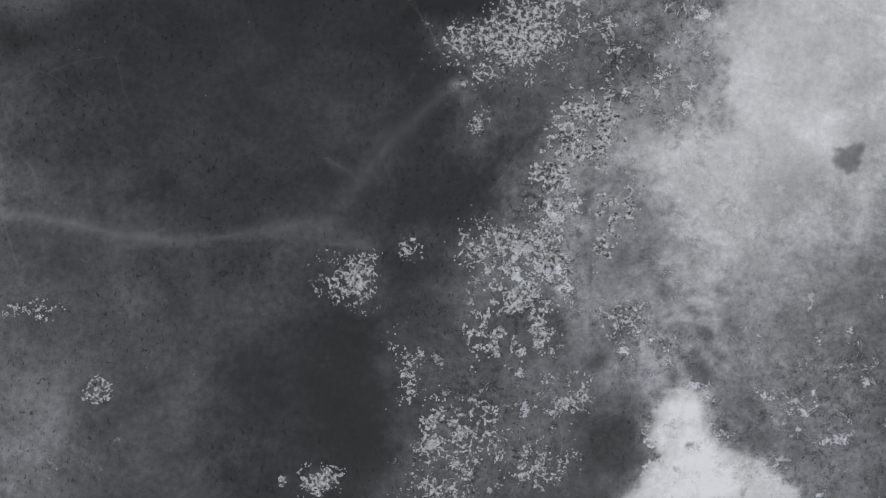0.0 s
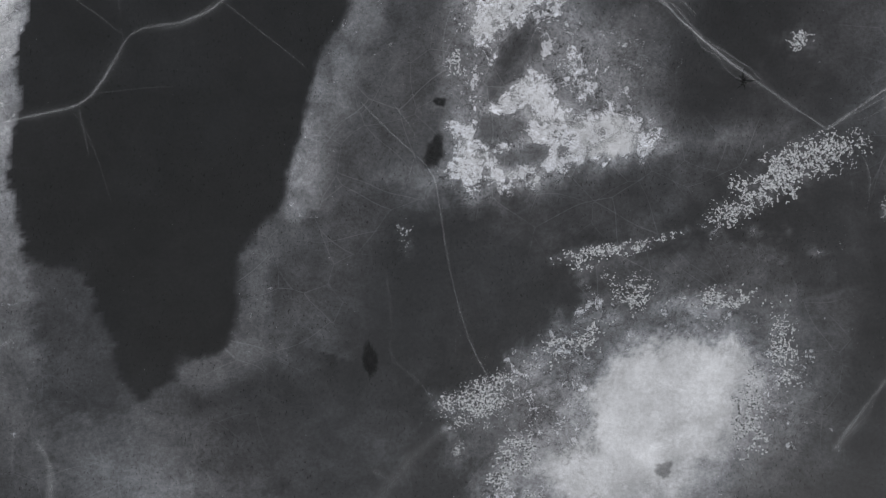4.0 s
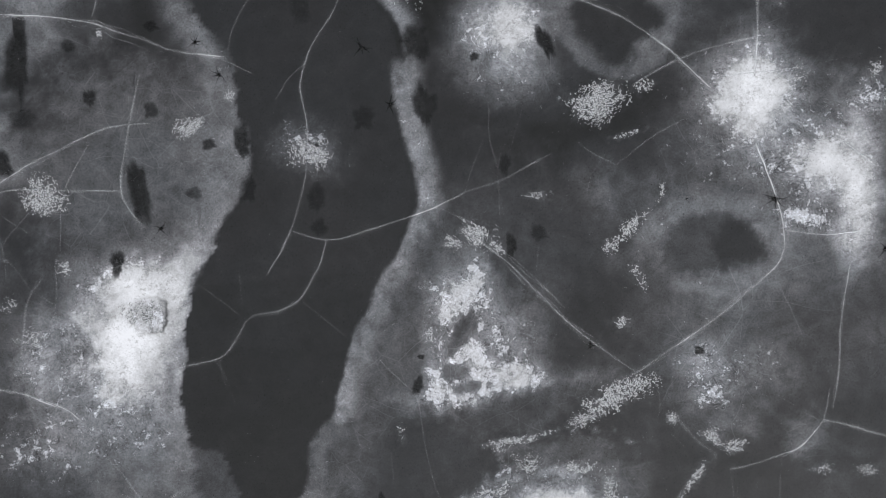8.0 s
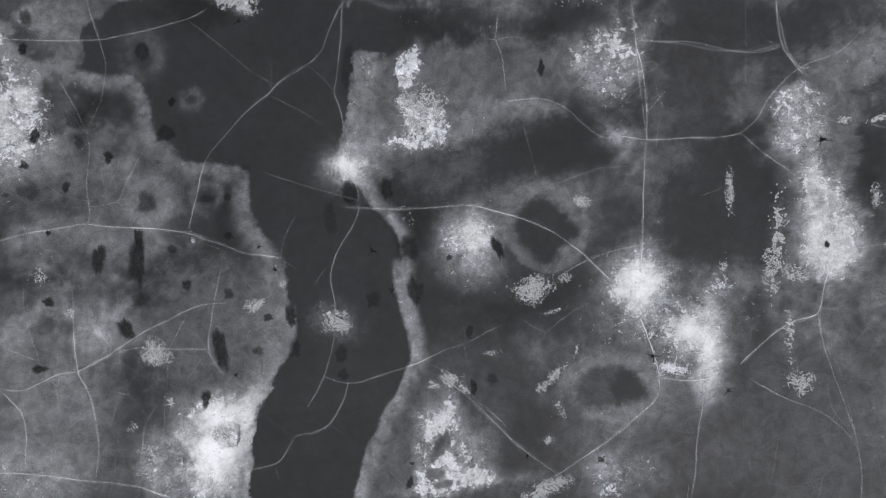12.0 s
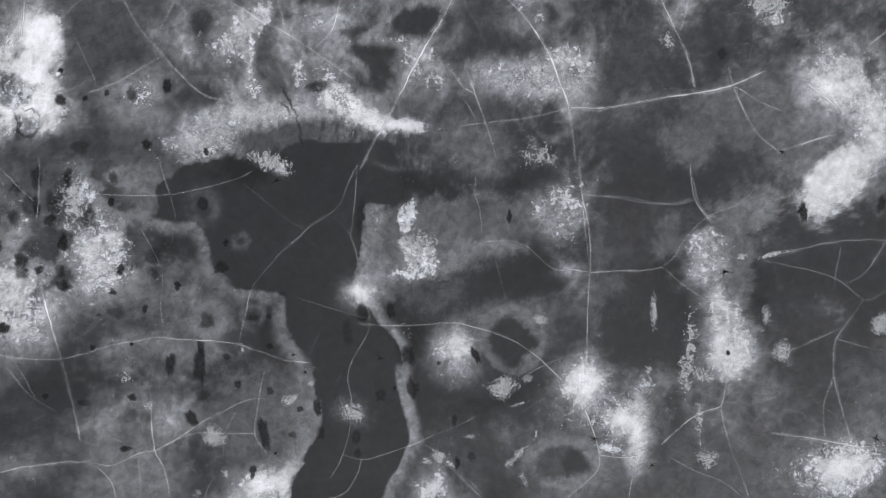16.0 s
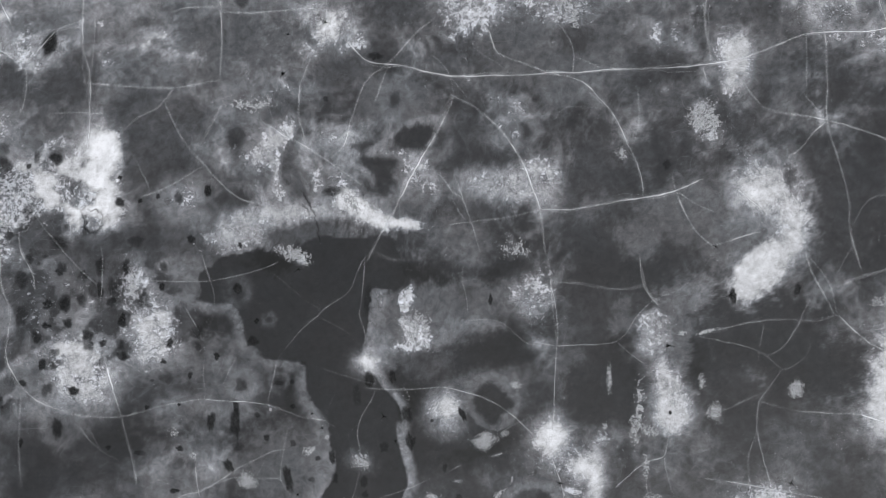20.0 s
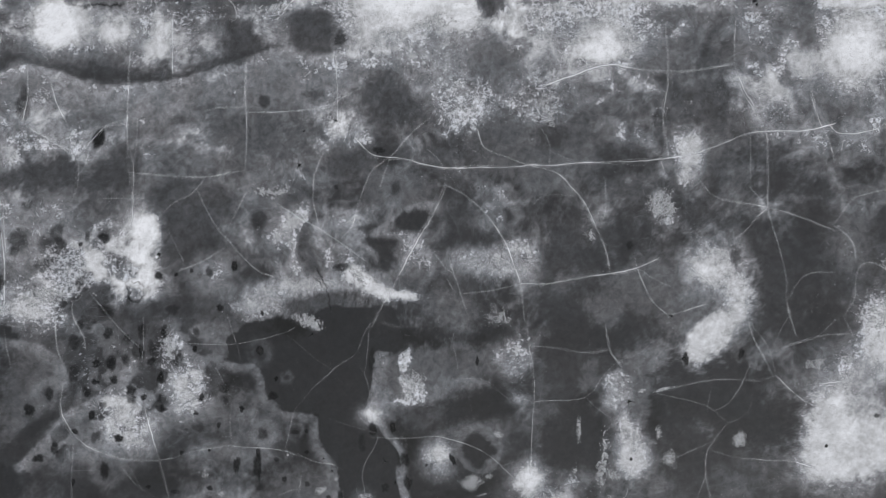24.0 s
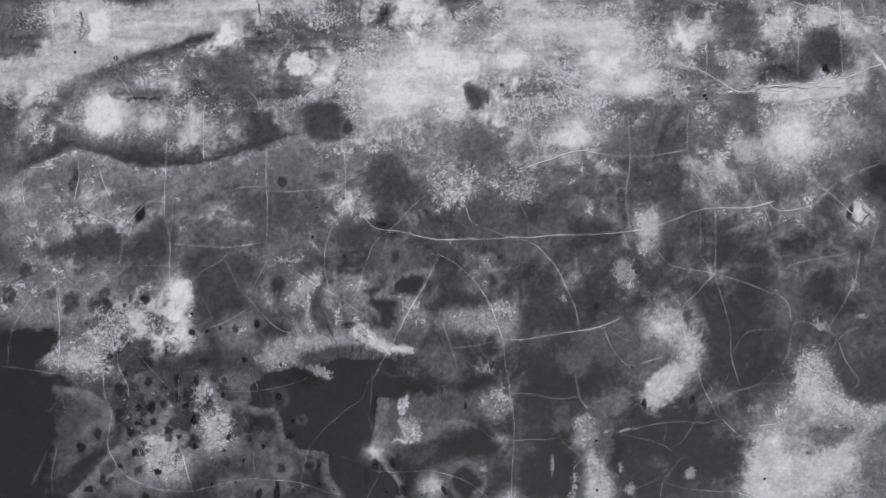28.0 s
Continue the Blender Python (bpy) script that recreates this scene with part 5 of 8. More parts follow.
patch(205, .7, .5, [(83.08, 127.97), (85.11, 130.69), (88.46, 130.04), (88.44, 126.65), (83.73, 125.26)])
patch(215, .8, .2, [(79.81, 15.05), (79.19, 21.57), (83.17, 26.82), (88.45, 28.17), (95.04, 28.22), (101.64, 29.58), (103.57, 24.36), (98.93, 20.41), (90.99, 15.14)])
patch(130, 1, .5, [(104.28, 29.6), (112.24, 33.59), (112.04, 15.29), (104.81, 15.24)])
patch(228, .7, .2, [(-57.29, 66.6), (-53.32, 67.29), (-52.17, 62.66), (-53.8, 57.36), (-52.41, 53.4), (-53.66, 49.44), (-58.29, 49.4), (-61.02, 53.34), (-59.1, 57.32), (-57.85, 61.3)])
patch(205, .8, .4, [(-68.41, 58.57), (-64.47, 60.58), (-60.45, 58.63), (-62.37, 54.65), (-67, 54.62)])
patch(190, .8, .6, [(-82.11, 49.22), (-76.87, 51.64), (-71.55, 50.62), (-72.8, 46.92), (-78.05, 45.3), (-81.78, 46.59)])
patch(72, .8, .1, [(-71.5, 47.98), (-64.99, 53.31), (-60.99, 52.02), (-62.24, 48.05), (-67.47, 45.38)])
patch(82, 1.2, .15, [(-93.89, 43.87), (-88.61, 44.56), (-81.93, 41.33), (-83.13, 36.06), (-88.38, 34.71), (-92.43, 38.62)])
patch(92, 1, .25, [(-83.11, 35.41), (-76.61, 40.05), (-71.27, 37.46), (-71.79, 30.9), (-76.32, 26.94), (-78.81, 20.39), (-83.39, 19.05), (-84.26, 28.19)])
patch(58, 1.5, .05, [(50.22, 67.41), (59.51, 64.82), (64.82, 68.84), (59.52, 74.11), (43.58, 71.34), (35.62, 67.3), (30.34, 59.31), (36.97, 56.72), (46.24, 55.46), (51.54, 59.47)])
patch(60, 1.4, .03, [(30.36, 52.7), (42.27, 52.79), (46.25, 44.91), (42.29, 38.31), (33.06, 35.62), (26.44, 40.82)])
patch(60, 1.4, .03, [(67.47, 64.88), (75.4, 59.65), (76.68, 49.09), (74.01, 42.49), (68.74, 49.03)])
patch(60, 1.4, .03, [(48.9, 31.15), (62.09, 33.21), (73.96, 30.68), (76.57, 25.47), (72.6, 20.21), (63.39, 21.45), (54.17, 27.92)])
patch(84, 1.3, .05, [(-44.43, 92.01), (-32.36, 86.75), (-19.07, 89.52), (-17.63, 80.19), (-28.22, 76.12), (-41.55, 78.68), (-45.65, 85.31)])
patch(60, .3, .1, [(-70.99, 119.23), (-66.33, 120.61), (-58.33, 122.57), (-52.75, 125.32), (-47.66, 125.62), (-51.63, 122.35), (-59.62, 119.58), (-66.95, 117.91), (-70.55, 117.07)])
patch(64, .3, .1, [(-93.76, 91.9), (-89.79, 93.27), (-85.83, 95.04), (-80.56, 97.9), (-73.83, 95.27), (-65.79, 93.59), (-57.78, 93.24), (-46.32, 93.46), (-41.82, 95.51), (-35.18, 97.7), (-27.49, 101.11), (-31.23, 101.49), (-39.21, 99.01), (-45.83, 96.01), (-57.83, 95.65), (-68.53, 96.91), (-80.61, 100.31), (-88.52, 95.96), (-93.81, 94.04)])
patch(215, .5, .2, [(54.18, 43.4), (57.49, 46.97), (61.47, 48.98), (62.78, 46.35), (59.47, 42.38), (56.16, 40.39)])
patch(62, 1.4, .06, [(-6.32, -9.37), (-4.03, -9.04), (-1.41, -9.04), (1.86, -9.05), (2.66, -10.38), (2.48, -12.68), (1.82, -14.15), (0.19, -14.8), (-0.62, -15.94), (-2.08, -16.58), (-4.01, -16.58), (-5.95, -16.25), (-6.29, -14.3), (-5.98, -11.85)])
patch(206, 1.3, .12, [(5.04, -15.62), (7.16, -14.49), (8.94, -14.49), (9.38, -16.28), (8.7, -18.21), (6.91, -19.17), (4.99, -18.52)])
patch(128, 1.1, .5, [(-29.64, -1.49), (-27.09, -1.86), (-25.23, -4.05), (-24.47, -6.22), (-21.91, -7.66), (-19.37, -8.39), (-18.97, -11.26), (-23.3, -11.24), (-29.43, -10.87)])
patch(90, 1.3, .15, [(-30.05, 16.61), (-18.61, 16.57), (-17.46, 13.57), (-17.07, 10.96), (-18.12, 6.89), (-19.54, 3.95), (-23.54, 3.05), (-26.83, 3.43), (-29.78, 4.72)])
patch(70, 1.5, .05, [(24.21, 40.12), (37.61, 40.1), (36.38, 36.06), (33.44, 30.89), (27.77, 30.89), (24.08, 30.9)])
patch(84, 1.3, .3, [(24.01, 38.38), (25.88, 37.8), (26.4, 34.34), (27.21, 31.47), (23.91, 30.9)])
patch(92, 1.3, .3, [(33.57, 37.8), (36.44, 38.95), (36.63, 34.33), (34.6, 32.32), (32.9, 32.61)])
patch(86, 1.3, .3, [(23.89, 29.87), (27.75, 29.86), (28.27, 27.17), (23.85, 26.61)])
patch(104, 1.2, .4, [(41.03, 40.1), (46.73, 40.1), (46.38, 26.87), (42.98, 26.87), (43.41, 32.6), (42.09, 36.63)])
patch(165, .7, .5, [(38.08, 35.48), (40.95, 36.63), (42.91, 35.48), (43.41, 32.6), (42.47, 29.16), (37.94, 29.16), (37.72, 32.03)])
patch(124, 1, .3, [(-9.15, 40.15), (-5.73, 40.15), (-5.15, 36.1), (-5.71, 32.65), (-4, 29.21), (-6.83, 28.07), (-10.22, 27.5), (-9.67, 30.36), (-8.84, 34.95)])
patch(98, 1.2, .1, [(2.82, 40.14), (14.23, 40.13), (15.33, 36.08), (12.48, 34.47), (6.79, 34.36), (2.81, 32.64)])
patch(118, .9, .2, [(3.09, 32.64), (5.08, 33.9), (7.93, 34.59), (12.48, 34.7), (15.31, 33.78), (13.6, 32.97), (9.05, 32.52), (5.08, 30.92), (3.09, 30.06)])
patch(80, 1.2, .15, [(-3.99, 27.78), (2.24, 28.91), (6.21, 29.77), (5.06, 24.63), (-0.03, 24.07), (-2.29, 25.21)])
patch(145, 1, .4, [(15.94, 40.13), (23.47, 40.12), (23.3, 36.65), (20.44, 34.92), (17.04, 36.08)])
patch(94, 1.2, .5, [(33.67, 50.75), (39.63, 52.51), (42.54, 48.84), (40.44, 44.61), (35.67, 45.49)])
patch(88, 1.4, .2, [(37.5, 56), (44.45, 59.1), (51.35, 59.1), (52.77, 53.68), (49.61, 48.28), (41.21, 48.28), (37.44, 51.36)])
GREY += 6 * smooth(42, 55, GY) * smooth(85, 60, GY) - 4 * smooth(8, 25, GY) * smooth(50, 38, GY)
# wind streaks in the far snow, and gaps melted into the spotted snow
FARTHER = smooth(98, 112, GY) * smooth(40, -10, np.abs(GX) - 95)
STREAK = cloud(0.16 * GX, 1.5 * GY, 2.4, 5, 301, 0.75) + 0.6 * cloud(0.4 * GX, GY, 3.0, 5, 311, 0.75)
GREY += 46 * FARTHER * STREAK
CRUMB += 0.30 * FARTHER * smooth(-0.05, 0.35, cloud(0.5 * GX, GY, 6, 5, 321, 0.7)) * (1 - smooth(190, 225, GREY))


def mottled(x, y, rx, ry, amount, size):
    r = 1.3 * max(rx, ry)
    w = window(x - r, x + r, y - r, y + r)
    gx, gy = GX[w], GY[w]
    here = smooth(1.15, 0.7, np.hypot((gx - x) / rx, (gy - y) / ry) + 0.5 * cloud(gx, gy, 6, 3, 331))
    gaps = smooth(-0.03, 0.15, cloud(gx, gy, size, 3, 341, 0.6))
    GREY[w] -= amount * here * gaps * smooth(70, 130, GREY[w])


mottled(-56, 37, 18, 16, 58, 2.6)
mottled(-66, 55, 14, 10, 75, 3.6)
mottled(-76, 28, 14, 14, 70, 4.0)


def rippled(x, y, rx, ry, amount, size):
    """Small wind ridges in the snow, put into the grey level only: pale crests, darker hollows."""
    w = window(x - 1.5 * rx, x + 1.5 * rx, y - 1.5 * ry, y + 1.5 * ry)
    gx, gy = GX[w], GY[w]
    here = smooth(1.3, 0.5, np.hypot((gx - x) / rx, (gy - y) / ry) + 0.5 * cloud(gx, gy, 1.5, 4, 351))
    ridges = 0.5 - 2.6 * np.abs(cloud(gx + 0.5 * gy, gy - 0.2 * gx, size, 3, 361, 0.55))
    GREY[w] += amount * here * ridges


rippled(3.27, -23.37, 1.44, 1.8, 52, 0.55)
# the leads cut through what has drifted up to them
dark_region(52, .1, [(-3.83, 16.52), (-3.47, 14.27), (-2.92, 12.03), (-2.37, 10.17), (-1.82, 8.32), (-1.57, 6.65), (-2.19, 5.37), (-2.74, 3.9), (-3.47, 2.43), (-4.2, 1.34), (-5.11, -0.12), (-5.36, -1.57), (-6.2, -2.66), (-6.67, -4.29), (-7.1, -5.91), (-7.46, -7.35), (-7.81, -8.79), (-9.07, -10.04), (-9.68, -11.29), (-9.6, -12.71), (-9.66, -13.78), (-10.31, -14.67), (-11.74, -15.2), (-12.81, -15.9), (-13.52, -16.79), (-14.25, -15.54), (-14.62, -13.95), (-15.36, -12.52), (-16.45, -11.44), (-17.89, -11.08), (-18.63, -9.83), (-19.09, -8.03), (-18.86, -5.87), (-18.64, -3.34), (-18.45, -1.17), (-18.33, 0.66), (-17.68, 1.38), (-16.79, 2.84), (-16.45, 4.68), (-15.36, 6.15), (-14.64, 7.25), (-14.84, 8.73), (-14.12, 9.84), (-14.68, 11.7), (-15.25, 12.82), (-15.08, 14.69), (-14.99, 16.56)])
dark_region(55, .12, [(-3.67, 1.53), (-2.43, 6.5), (-2.69, 9.83), (-3.46, 13.41), (-3.39, 16.74), (-3.73, 19.59), (-5.42, 21.85), (-6.86, 22.94), (-8.22, 25.2), (-10.5, 26.97), (-9.42, 29.75), (-8.85, 33.2), (-8.27, 36.59), (-8.03, 39.72), (-6, 39.73), (-3.21, 39.73), (-2.36, 42.02), (-3.48, 44.91), (-4.33, 48.32), (-6.97, 48.91), (-11.81, 48.57), (-14.61, 48.91), (-18.09, 48.56), (-20.37, 47.11), (-19.16, 43.96), (-20.94, 43.96), (-23.75, 44.89), (-26.65, 46.59), (-29.53, 46.25), (-32.32, 45.74), (-34.61, 45.14), (-35.77, 43.69), (-37.46, 42.84), (-38.03, 41.4), (-37.67, 39.7), (-37.98, 38), (-39.07, 37.41), (-35.66, 35.72), (-32.2, 35.72), (-30.23, 33.69), (-29.6, 30.91), (-28.15, 29.48), (-25.86, 28.05), (-23.07, 27.8), (-20.2, 27.46), (-19.18, 26.62), (-18.98, 22.93), (-18.12, 20.16), (-16.17, 18.15), (-15.31, 16.23), (-14.96, 13.4), (-13.94, 11.15), (-13.83, 8.32), (-14.91, 6.08), (-16.56, 3.34), (-17.71, 0.53)])
dark_region(51, .1, [(-18.04, -4.29), (-6.85, -4.31), (-7.22, -6.09), (-7.8, -7.27), (-7.98, -8.73), (-8.46, -9.51), (-9.8, -10.23), (-10.02, -10.96), (-9.88, -12.12), (-9.95, -14.05), (-10.04, -14.62), (-11.09, -15.1), (-11.84, -15.67), (-13.18, -16.14), (-14.32, -15.95), (-14.73, -14.8), (-15.13, -13.65), (-15.55, -12.11), (-15.96, -10.95), (-17.9, -10.36)])
dark_region(54, .5, [(-100.76, 54.1), (-94.18, 55.47), (-88.88, 55.77), (-84.22, 54.49), (-82.86, 53.18), (-85.06, 51.05), (-88.72, 49.17), (-87.34, 46.55), (-81.99, 44.22), (-79.57, 42.13), (-83.18, 38.42), (-85.09, 35.39), (-83.69, 32.12), (-85.55, 26.87), (-86.71, 20.33), (-84.45, 13.83), (-99.7, 13.72)])
dark_region(62, .4, [(-69.25, 35.51), (-67.84, 30.93), (-69.73, 26.99), (-74.92, 23.29), (-78.72, 16.48), (-82.67, 16.45), (-80.16, 21.68), (-76.28, 24.98), (-71.74, 28.28), (-70.9, 32.22)])


def frost_band(width, g, points):
    """Frost along a bank: sharp towards its left side, fading out to its right."""
    line, way = along(points, width * 0.5)
    low, high = line.min(0) - 3 * width, line.max(0) + 3 * width
    w = window(low[0], high[0], low[1], high[1])
    gx, gy = GX[w], GY[w]
    wx = gx + 0.5 * width * cloud(gx, gy, width * 1.3, 5, 51, 0.7)
    wy = gy + 0.5 * width * cloud(gx, gy, width * 1.3, 5, 52, 0.7)
    best, signed = np.full(gx.shape, 1e9), np.zeros(gx.shape)
    for k, ((px, py), (ax, ay)) in enumerate(zip(line, way)):
        dx, dy = wx - px, wy - py
        d = dx * dx + dy * dy
        near = d < best
        best = np.where(near, d, best)
        turn = 0 if k in (0, len(line) - 1) else 1
        signed = np.where(near, turn * np.where(ax * dy - ay * dx > 0, 1, -1), signed)
    d = np.sqrt(best) / width
    shape = np.where(signed > 0, smooth(0.95, 0.35, d), smooth(2.3, 0.0, d))
    shape = np.where(signed == 0, smooth(1.2, 0.0, d), shape)
    shape = np.clip(shape * (0.9 + 1.1 * cloud(gx, gy, width * 1.6, 5, 57, 0.7)), 0, 1)
    paint(w, shape, g, 0.4, ("frosted_bank", "pale feathery frost along the edge of dark ice", "frost", "frosted banks"), 0.5, 0.005)


frost_band(0.5, 88, [(-15.9, -18.79), (-14.47, -18.08), (-12.84, -16.65), (-11.2, -15.73), (-9.14, -14.6), (-8.94, -12.63), (-8.95, -11.18), (-7.29, -9.72), (-6.88, -7.83), (-6.26, -5.5), (-5.64, -3.38)])
frost_band(0.95, 118, [(-39.76, 37.91), (-36.1, 36.56), (-32.71, 36.48), (-30.99, 34.11), (-30.45, 30.91), (-29.07, 29.05), (-26.35, 27.2), (-23.15, 26.87), (-20.61, 26.54), (-19.93, 25.28), (-19.82, 22.34), (-19.04, 19.66), (-17.17, 17.48), (-16.32, 15.65), (-15.88, 13.14), (-14.94, 11.06), (-14.84, 8.32), (-15.83, 6.49), (-17.48, 3.84), (-18.71, 0.53)])
frost_band(0.7, 104, [(-11.74, -15.55), (-9.95, -15.03), (-9.23, -13.43), (-9.24, -11.65), (-8.71, -10.4), (-7.45, -9.15)])
frost_band(0.8, 142, [(-7.45, -9.15), (-7.02, -7.35), (-6.66, -5.91), (-6.23, -4.29), (-5.76, -2.84), (-4.93, -1.57), (-4.64, -0.3), (-3.77, 1.16), (-3.04, 2.36), (-2.3, 3.82), (-1.72, 5.18), (-1.09, 6.54), (-1.38, 8.32), (-1.93, 10.17), (-2.47, 12.03), (-3.02, 14.27), (-3.28, 16.52)])
frost_band(0.7, 140, [(-1.34, 6.5), (-1.69, 9.83), (-2.45, 13.41), (-2.38, 16.75), (-2.72, 19.42), (-4.41, 21.93), (-5.85, 23.19), (-7.12, 25.29), (-9.49, 27.22)])
frost_band(1.85, 86, [(-7.93, -14.79), (-7.13, -11.58), (-5.5, -8.35), (-4.28, -5.1), (-3.05, -1.02)])
frost_band(1.2, 160, [(-89.77, 92.72), (-80.53, 96.54), (-73.83, 95.25), (-64.44, 92.64), (-52.45, 93.27), (-44.48, 95.07), (-35.19, 98.22), (-27.88, 100.42), (-19.18, 98.34), (-8.51, 98.96), (0.81, 101.44)])
frost_band(1.46, 150, [(-78.75, 15.92), (-73.61, 21.44), (-69.1, 26.7), (-61.92, 30.69), (-56.77, 37.29)])
frost_band(2.39, 200, [(-42.35, 129.42), (-53.03, 126.36), (-63.68, 122.5), (-74.32, 118.64), (-86.27, 114.23)])
frost_band(1.46, 175, [(99.85, 134.57), (104.48, 127.15), (112.43, 117.08)])
frost_band(0.99, 116, [(14.27, 3.04), (15.95, 5.31), (18.86, 6.34), (22.58, 6.12), (24.39, 4.25), (23.72, 1.78), (21.22, 0.34), (17.11, 0.56)])
frost_band(0.93, 110, [(8.46, 23.35), (12.26, 25.03), (15.62, 23.36), (16.87, 20.01), (15.6, 17.08), (12.24, 16.24), (8.88, 19.16), (8.46, 23.35)])
frost_band(1.01, 130, [(-9, 63.31), (-5.6, 65.47), (-0.48, 68.93), (4.65, 69.37)])
frost_band(0.68, 150, [(-9.01, 64.17), (-4.73, 63.48), (-2.18, 64)])
frost_band(1.33, 130, [(-83.27, 41.03), (-75.31, 39.77), (-70.58, 34.56), (-71.11, 28)])
# thin snow out on the lead
snow(-9.88, 10.5, 1.98, 1.48, -20, 135, .8, 1)
snow(-8.65, 27.11, 2.37, 1.86, 0, 215, .75, .4)
snow(-72.71, 105.59, 6.64, 5.05, 30, 244, .75, .6)
snow(-74.11, 108.94, 4.78, 3.45, 0, 244, .75, .6)
snow(-62.19, 114.41, 6.91, 5.58, 0, 174, .8, .6)
snow(-61.33, 104.33, 5.84, 3.45, 0, 210, .75, .5)


def crumb_field(x, y, rx, ry, angle, density, step, name):
    """Raised crumbs of old snow: a rough relief, of which only what stands above the ice is kept."""
    reach = max(rx, ry) * 1.25
    step = max(step, reach / 110)
    k = np.arange(-reach, reach + step, step)
    gx, gy = np.meshgrid(k, k)
    c, s = math.cos(radians(angle)), math.sin(radians(angle))
    u, v = (gx * c + gy * s) / rx, (-gx * s + gy * c) / ry
    seed = int(abs(x * 17 + y * 29)) % 700
    wx, wy = gx + x, gy + y
    d = np.hypot(u, v) + 0.7 * cloud(wx, wy, min(rx, ry), 4, seed, 0.7)
    bx, by = wx + 5 * step * cloud(wx, wy, 7 * step, 3, seed + 7), wy + 5 * step * cloud(wx, wy, 7 * step, 3, seed + 8)
    lace = 0.5 - 3.0 * np.abs(cloud(bx, by, 13 * step, 4, seed + 3, 0.6))
    rough = 1.25 * lace + 0.55 * cloud(wx, wy, 3.0 * step, 3, seed + 5, 0.8) + 0.5 * cloud(wx, wy, 30 * step, 3, seed + 6)
    level = density * 0.70 - 0.55 * smooth(0.0, 1.2, d) - 0.40 + 0.70 * rough
    level = np.where(d > 1.3, -1, level)
    z = np.clip(level, -0.12, 0.35) * min(0.14, step * 1.3) + 0.012
    quads = grid_quads(len(k), len(k))
    keep = level.ravel()[quads].max(1) > 0
    if keep.sum() < 3:
        return None
    used, quads = trimmed(quads, keep)
    verts = np.stack([gx.ravel(), gy.ravel(), z.ravel()], 1)[used]
    return new(name, quad_mesh(name, verts, quads, CRUMBS))


def halo(x, y, r, width, g):
    """A pale ring that has grown round a hole in the ice."""
    w = window(x - 2 * r, x + 2 * r, y - 2 * r, y + 2 * r)
    gx, gy = GX[w], GY[w]
    seed = int(abs(x * 5 + y * 9)) % 300
    d = np.hypot(gx - x, gy - y) * (1 + 0.35 * cloud(gx, gy, r, 4, seed, 0.6))
    ring = np.exp(-((d - r) / width) ** 2) * np.clip(0.8 + 1.3 * cloud(gx, gy, 0.9 * r, 4, seed + 5, 0.7), 0, 1.2)
    ring = ring + 0.45 * np.exp(-((d - 0.55 * r) / (0.5 * width)) ** 2) * smooth(-0.1, 0.2, cloud(gx, gy, 0.7 * r, 3, seed + 7))
    GREY[w] += np.maximum(g - GREY[w], 12) * np.clip(ring, 0, 1) * 0.8


halo(-30.45, 23.55, 2.44, 0.85, 106)
halo(-31.33, 39.5, 2.11, 0.74, 84)
halo(-24.01, 23.68, 1.59, 0.49, 100)
halo(-35.59, 10.71, 1.83, 0.73, 100)
halo(-33.92, 29.11, 2.11, 0.62, 100)
halo(-25.7, 34.51, 0.99, 0.5, 96)
halo(-41.69, 5.98, 2.04, 0.96, 104)
halo(-16.83, 10.84, 1.22, 0.49, 104)
halo(-41.56, 55.73, 2.92, 1.2, 112)
halo(-36.64, 56.76, 1.7, 0.68, 104)
halo(-30.27, 23.17, 2.21, 0.76, 104)
halo(-61.56, 15.93, 2.83, 1.01, 104)
halo(-73.02, 30.8, 3.06, 1.22, 120)
halo(17.48, 67.71, 2.86, 1.02, 110)
halo(38.06, 89.09, 1.85, 0.82, 116)
halo(-30.89, 71.98, 3.5, 1.24, 126)
halo(-58.88, 88.97, 3.09, 1.44, 120)
halo(-4.25, 73.1, 2.68, 1.03, 108)
halo(1.93, 65.91, 3.67, 1.02, 118)
halo(-21.1, 91.78, 3.19, 1.06, 118)
halo(-48.33, 86.36, 2.93, 1.06, 120)
halo(-86.18, 81.67, 4.52, 1.6, 124)
halo(-62.79, 62.98, 2.13, 0.8, 170)
# pools that lie in the snow and the frost
dark_patch(1.41, -20.46, 0.13, 0.31, -10, 84, .6)
dark_patch(1.21, -21.17, 0.11, 0.12, 0, 84, .6)
dark_patch(1.5, -22.16, 0.07, 0.19, 0, 84, .6)
dark_patch(1.54, -23.15, 0.1, 0.12, 0, 84, .6)
dark_patch(1.63, -23.98, 0.24, 0.17, 20, 84, .6)
dark_patch(3.6, -25.76, 0.07, 0.05, 0, 84, .6)
dark_patch(-8.62, -20.41, 0.16, 0.18, 0, 60, .6)
dark_patch(-7.88, -20.2, 0.13, 0.39, -15, 60, .6)
pool(56, .45, [(9.27, 20.62), (10.63, 23.2), (12.59, 24), (14.3, 22.77), (15.52, 21.24), (16.61, 19.89), (15.19, 18.66), (13.96, 17.26), (12.74, 16.34), (11.21, 17.25), (9.88, 19.09)])
pool(70, .5, [(15.88, 2.09), (16.01, 3.29), (16.93, 4.8), (18.57, 5.53), (21.49, 5.53), (22.99, 4.2), (23.7, 2.69), (22.66, 1.67), (20.23, 1.19), (16.9, 1.31)])
pool(55, .9, [(19.34, 2.99), (20.27, 4.8), (21.79, 5.11), (22.99, 3.9), (23.46, 2.69), (22.36, 1.91), (20.54, 1.91)])
pool(60, .8, [(-5.03, 65.37), (-3.71, 67.64), (-0.65, 68.68), (2.43, 67.97), (2.95, 65.92), (1.42, 64.16), (-2.16, 63.53)])
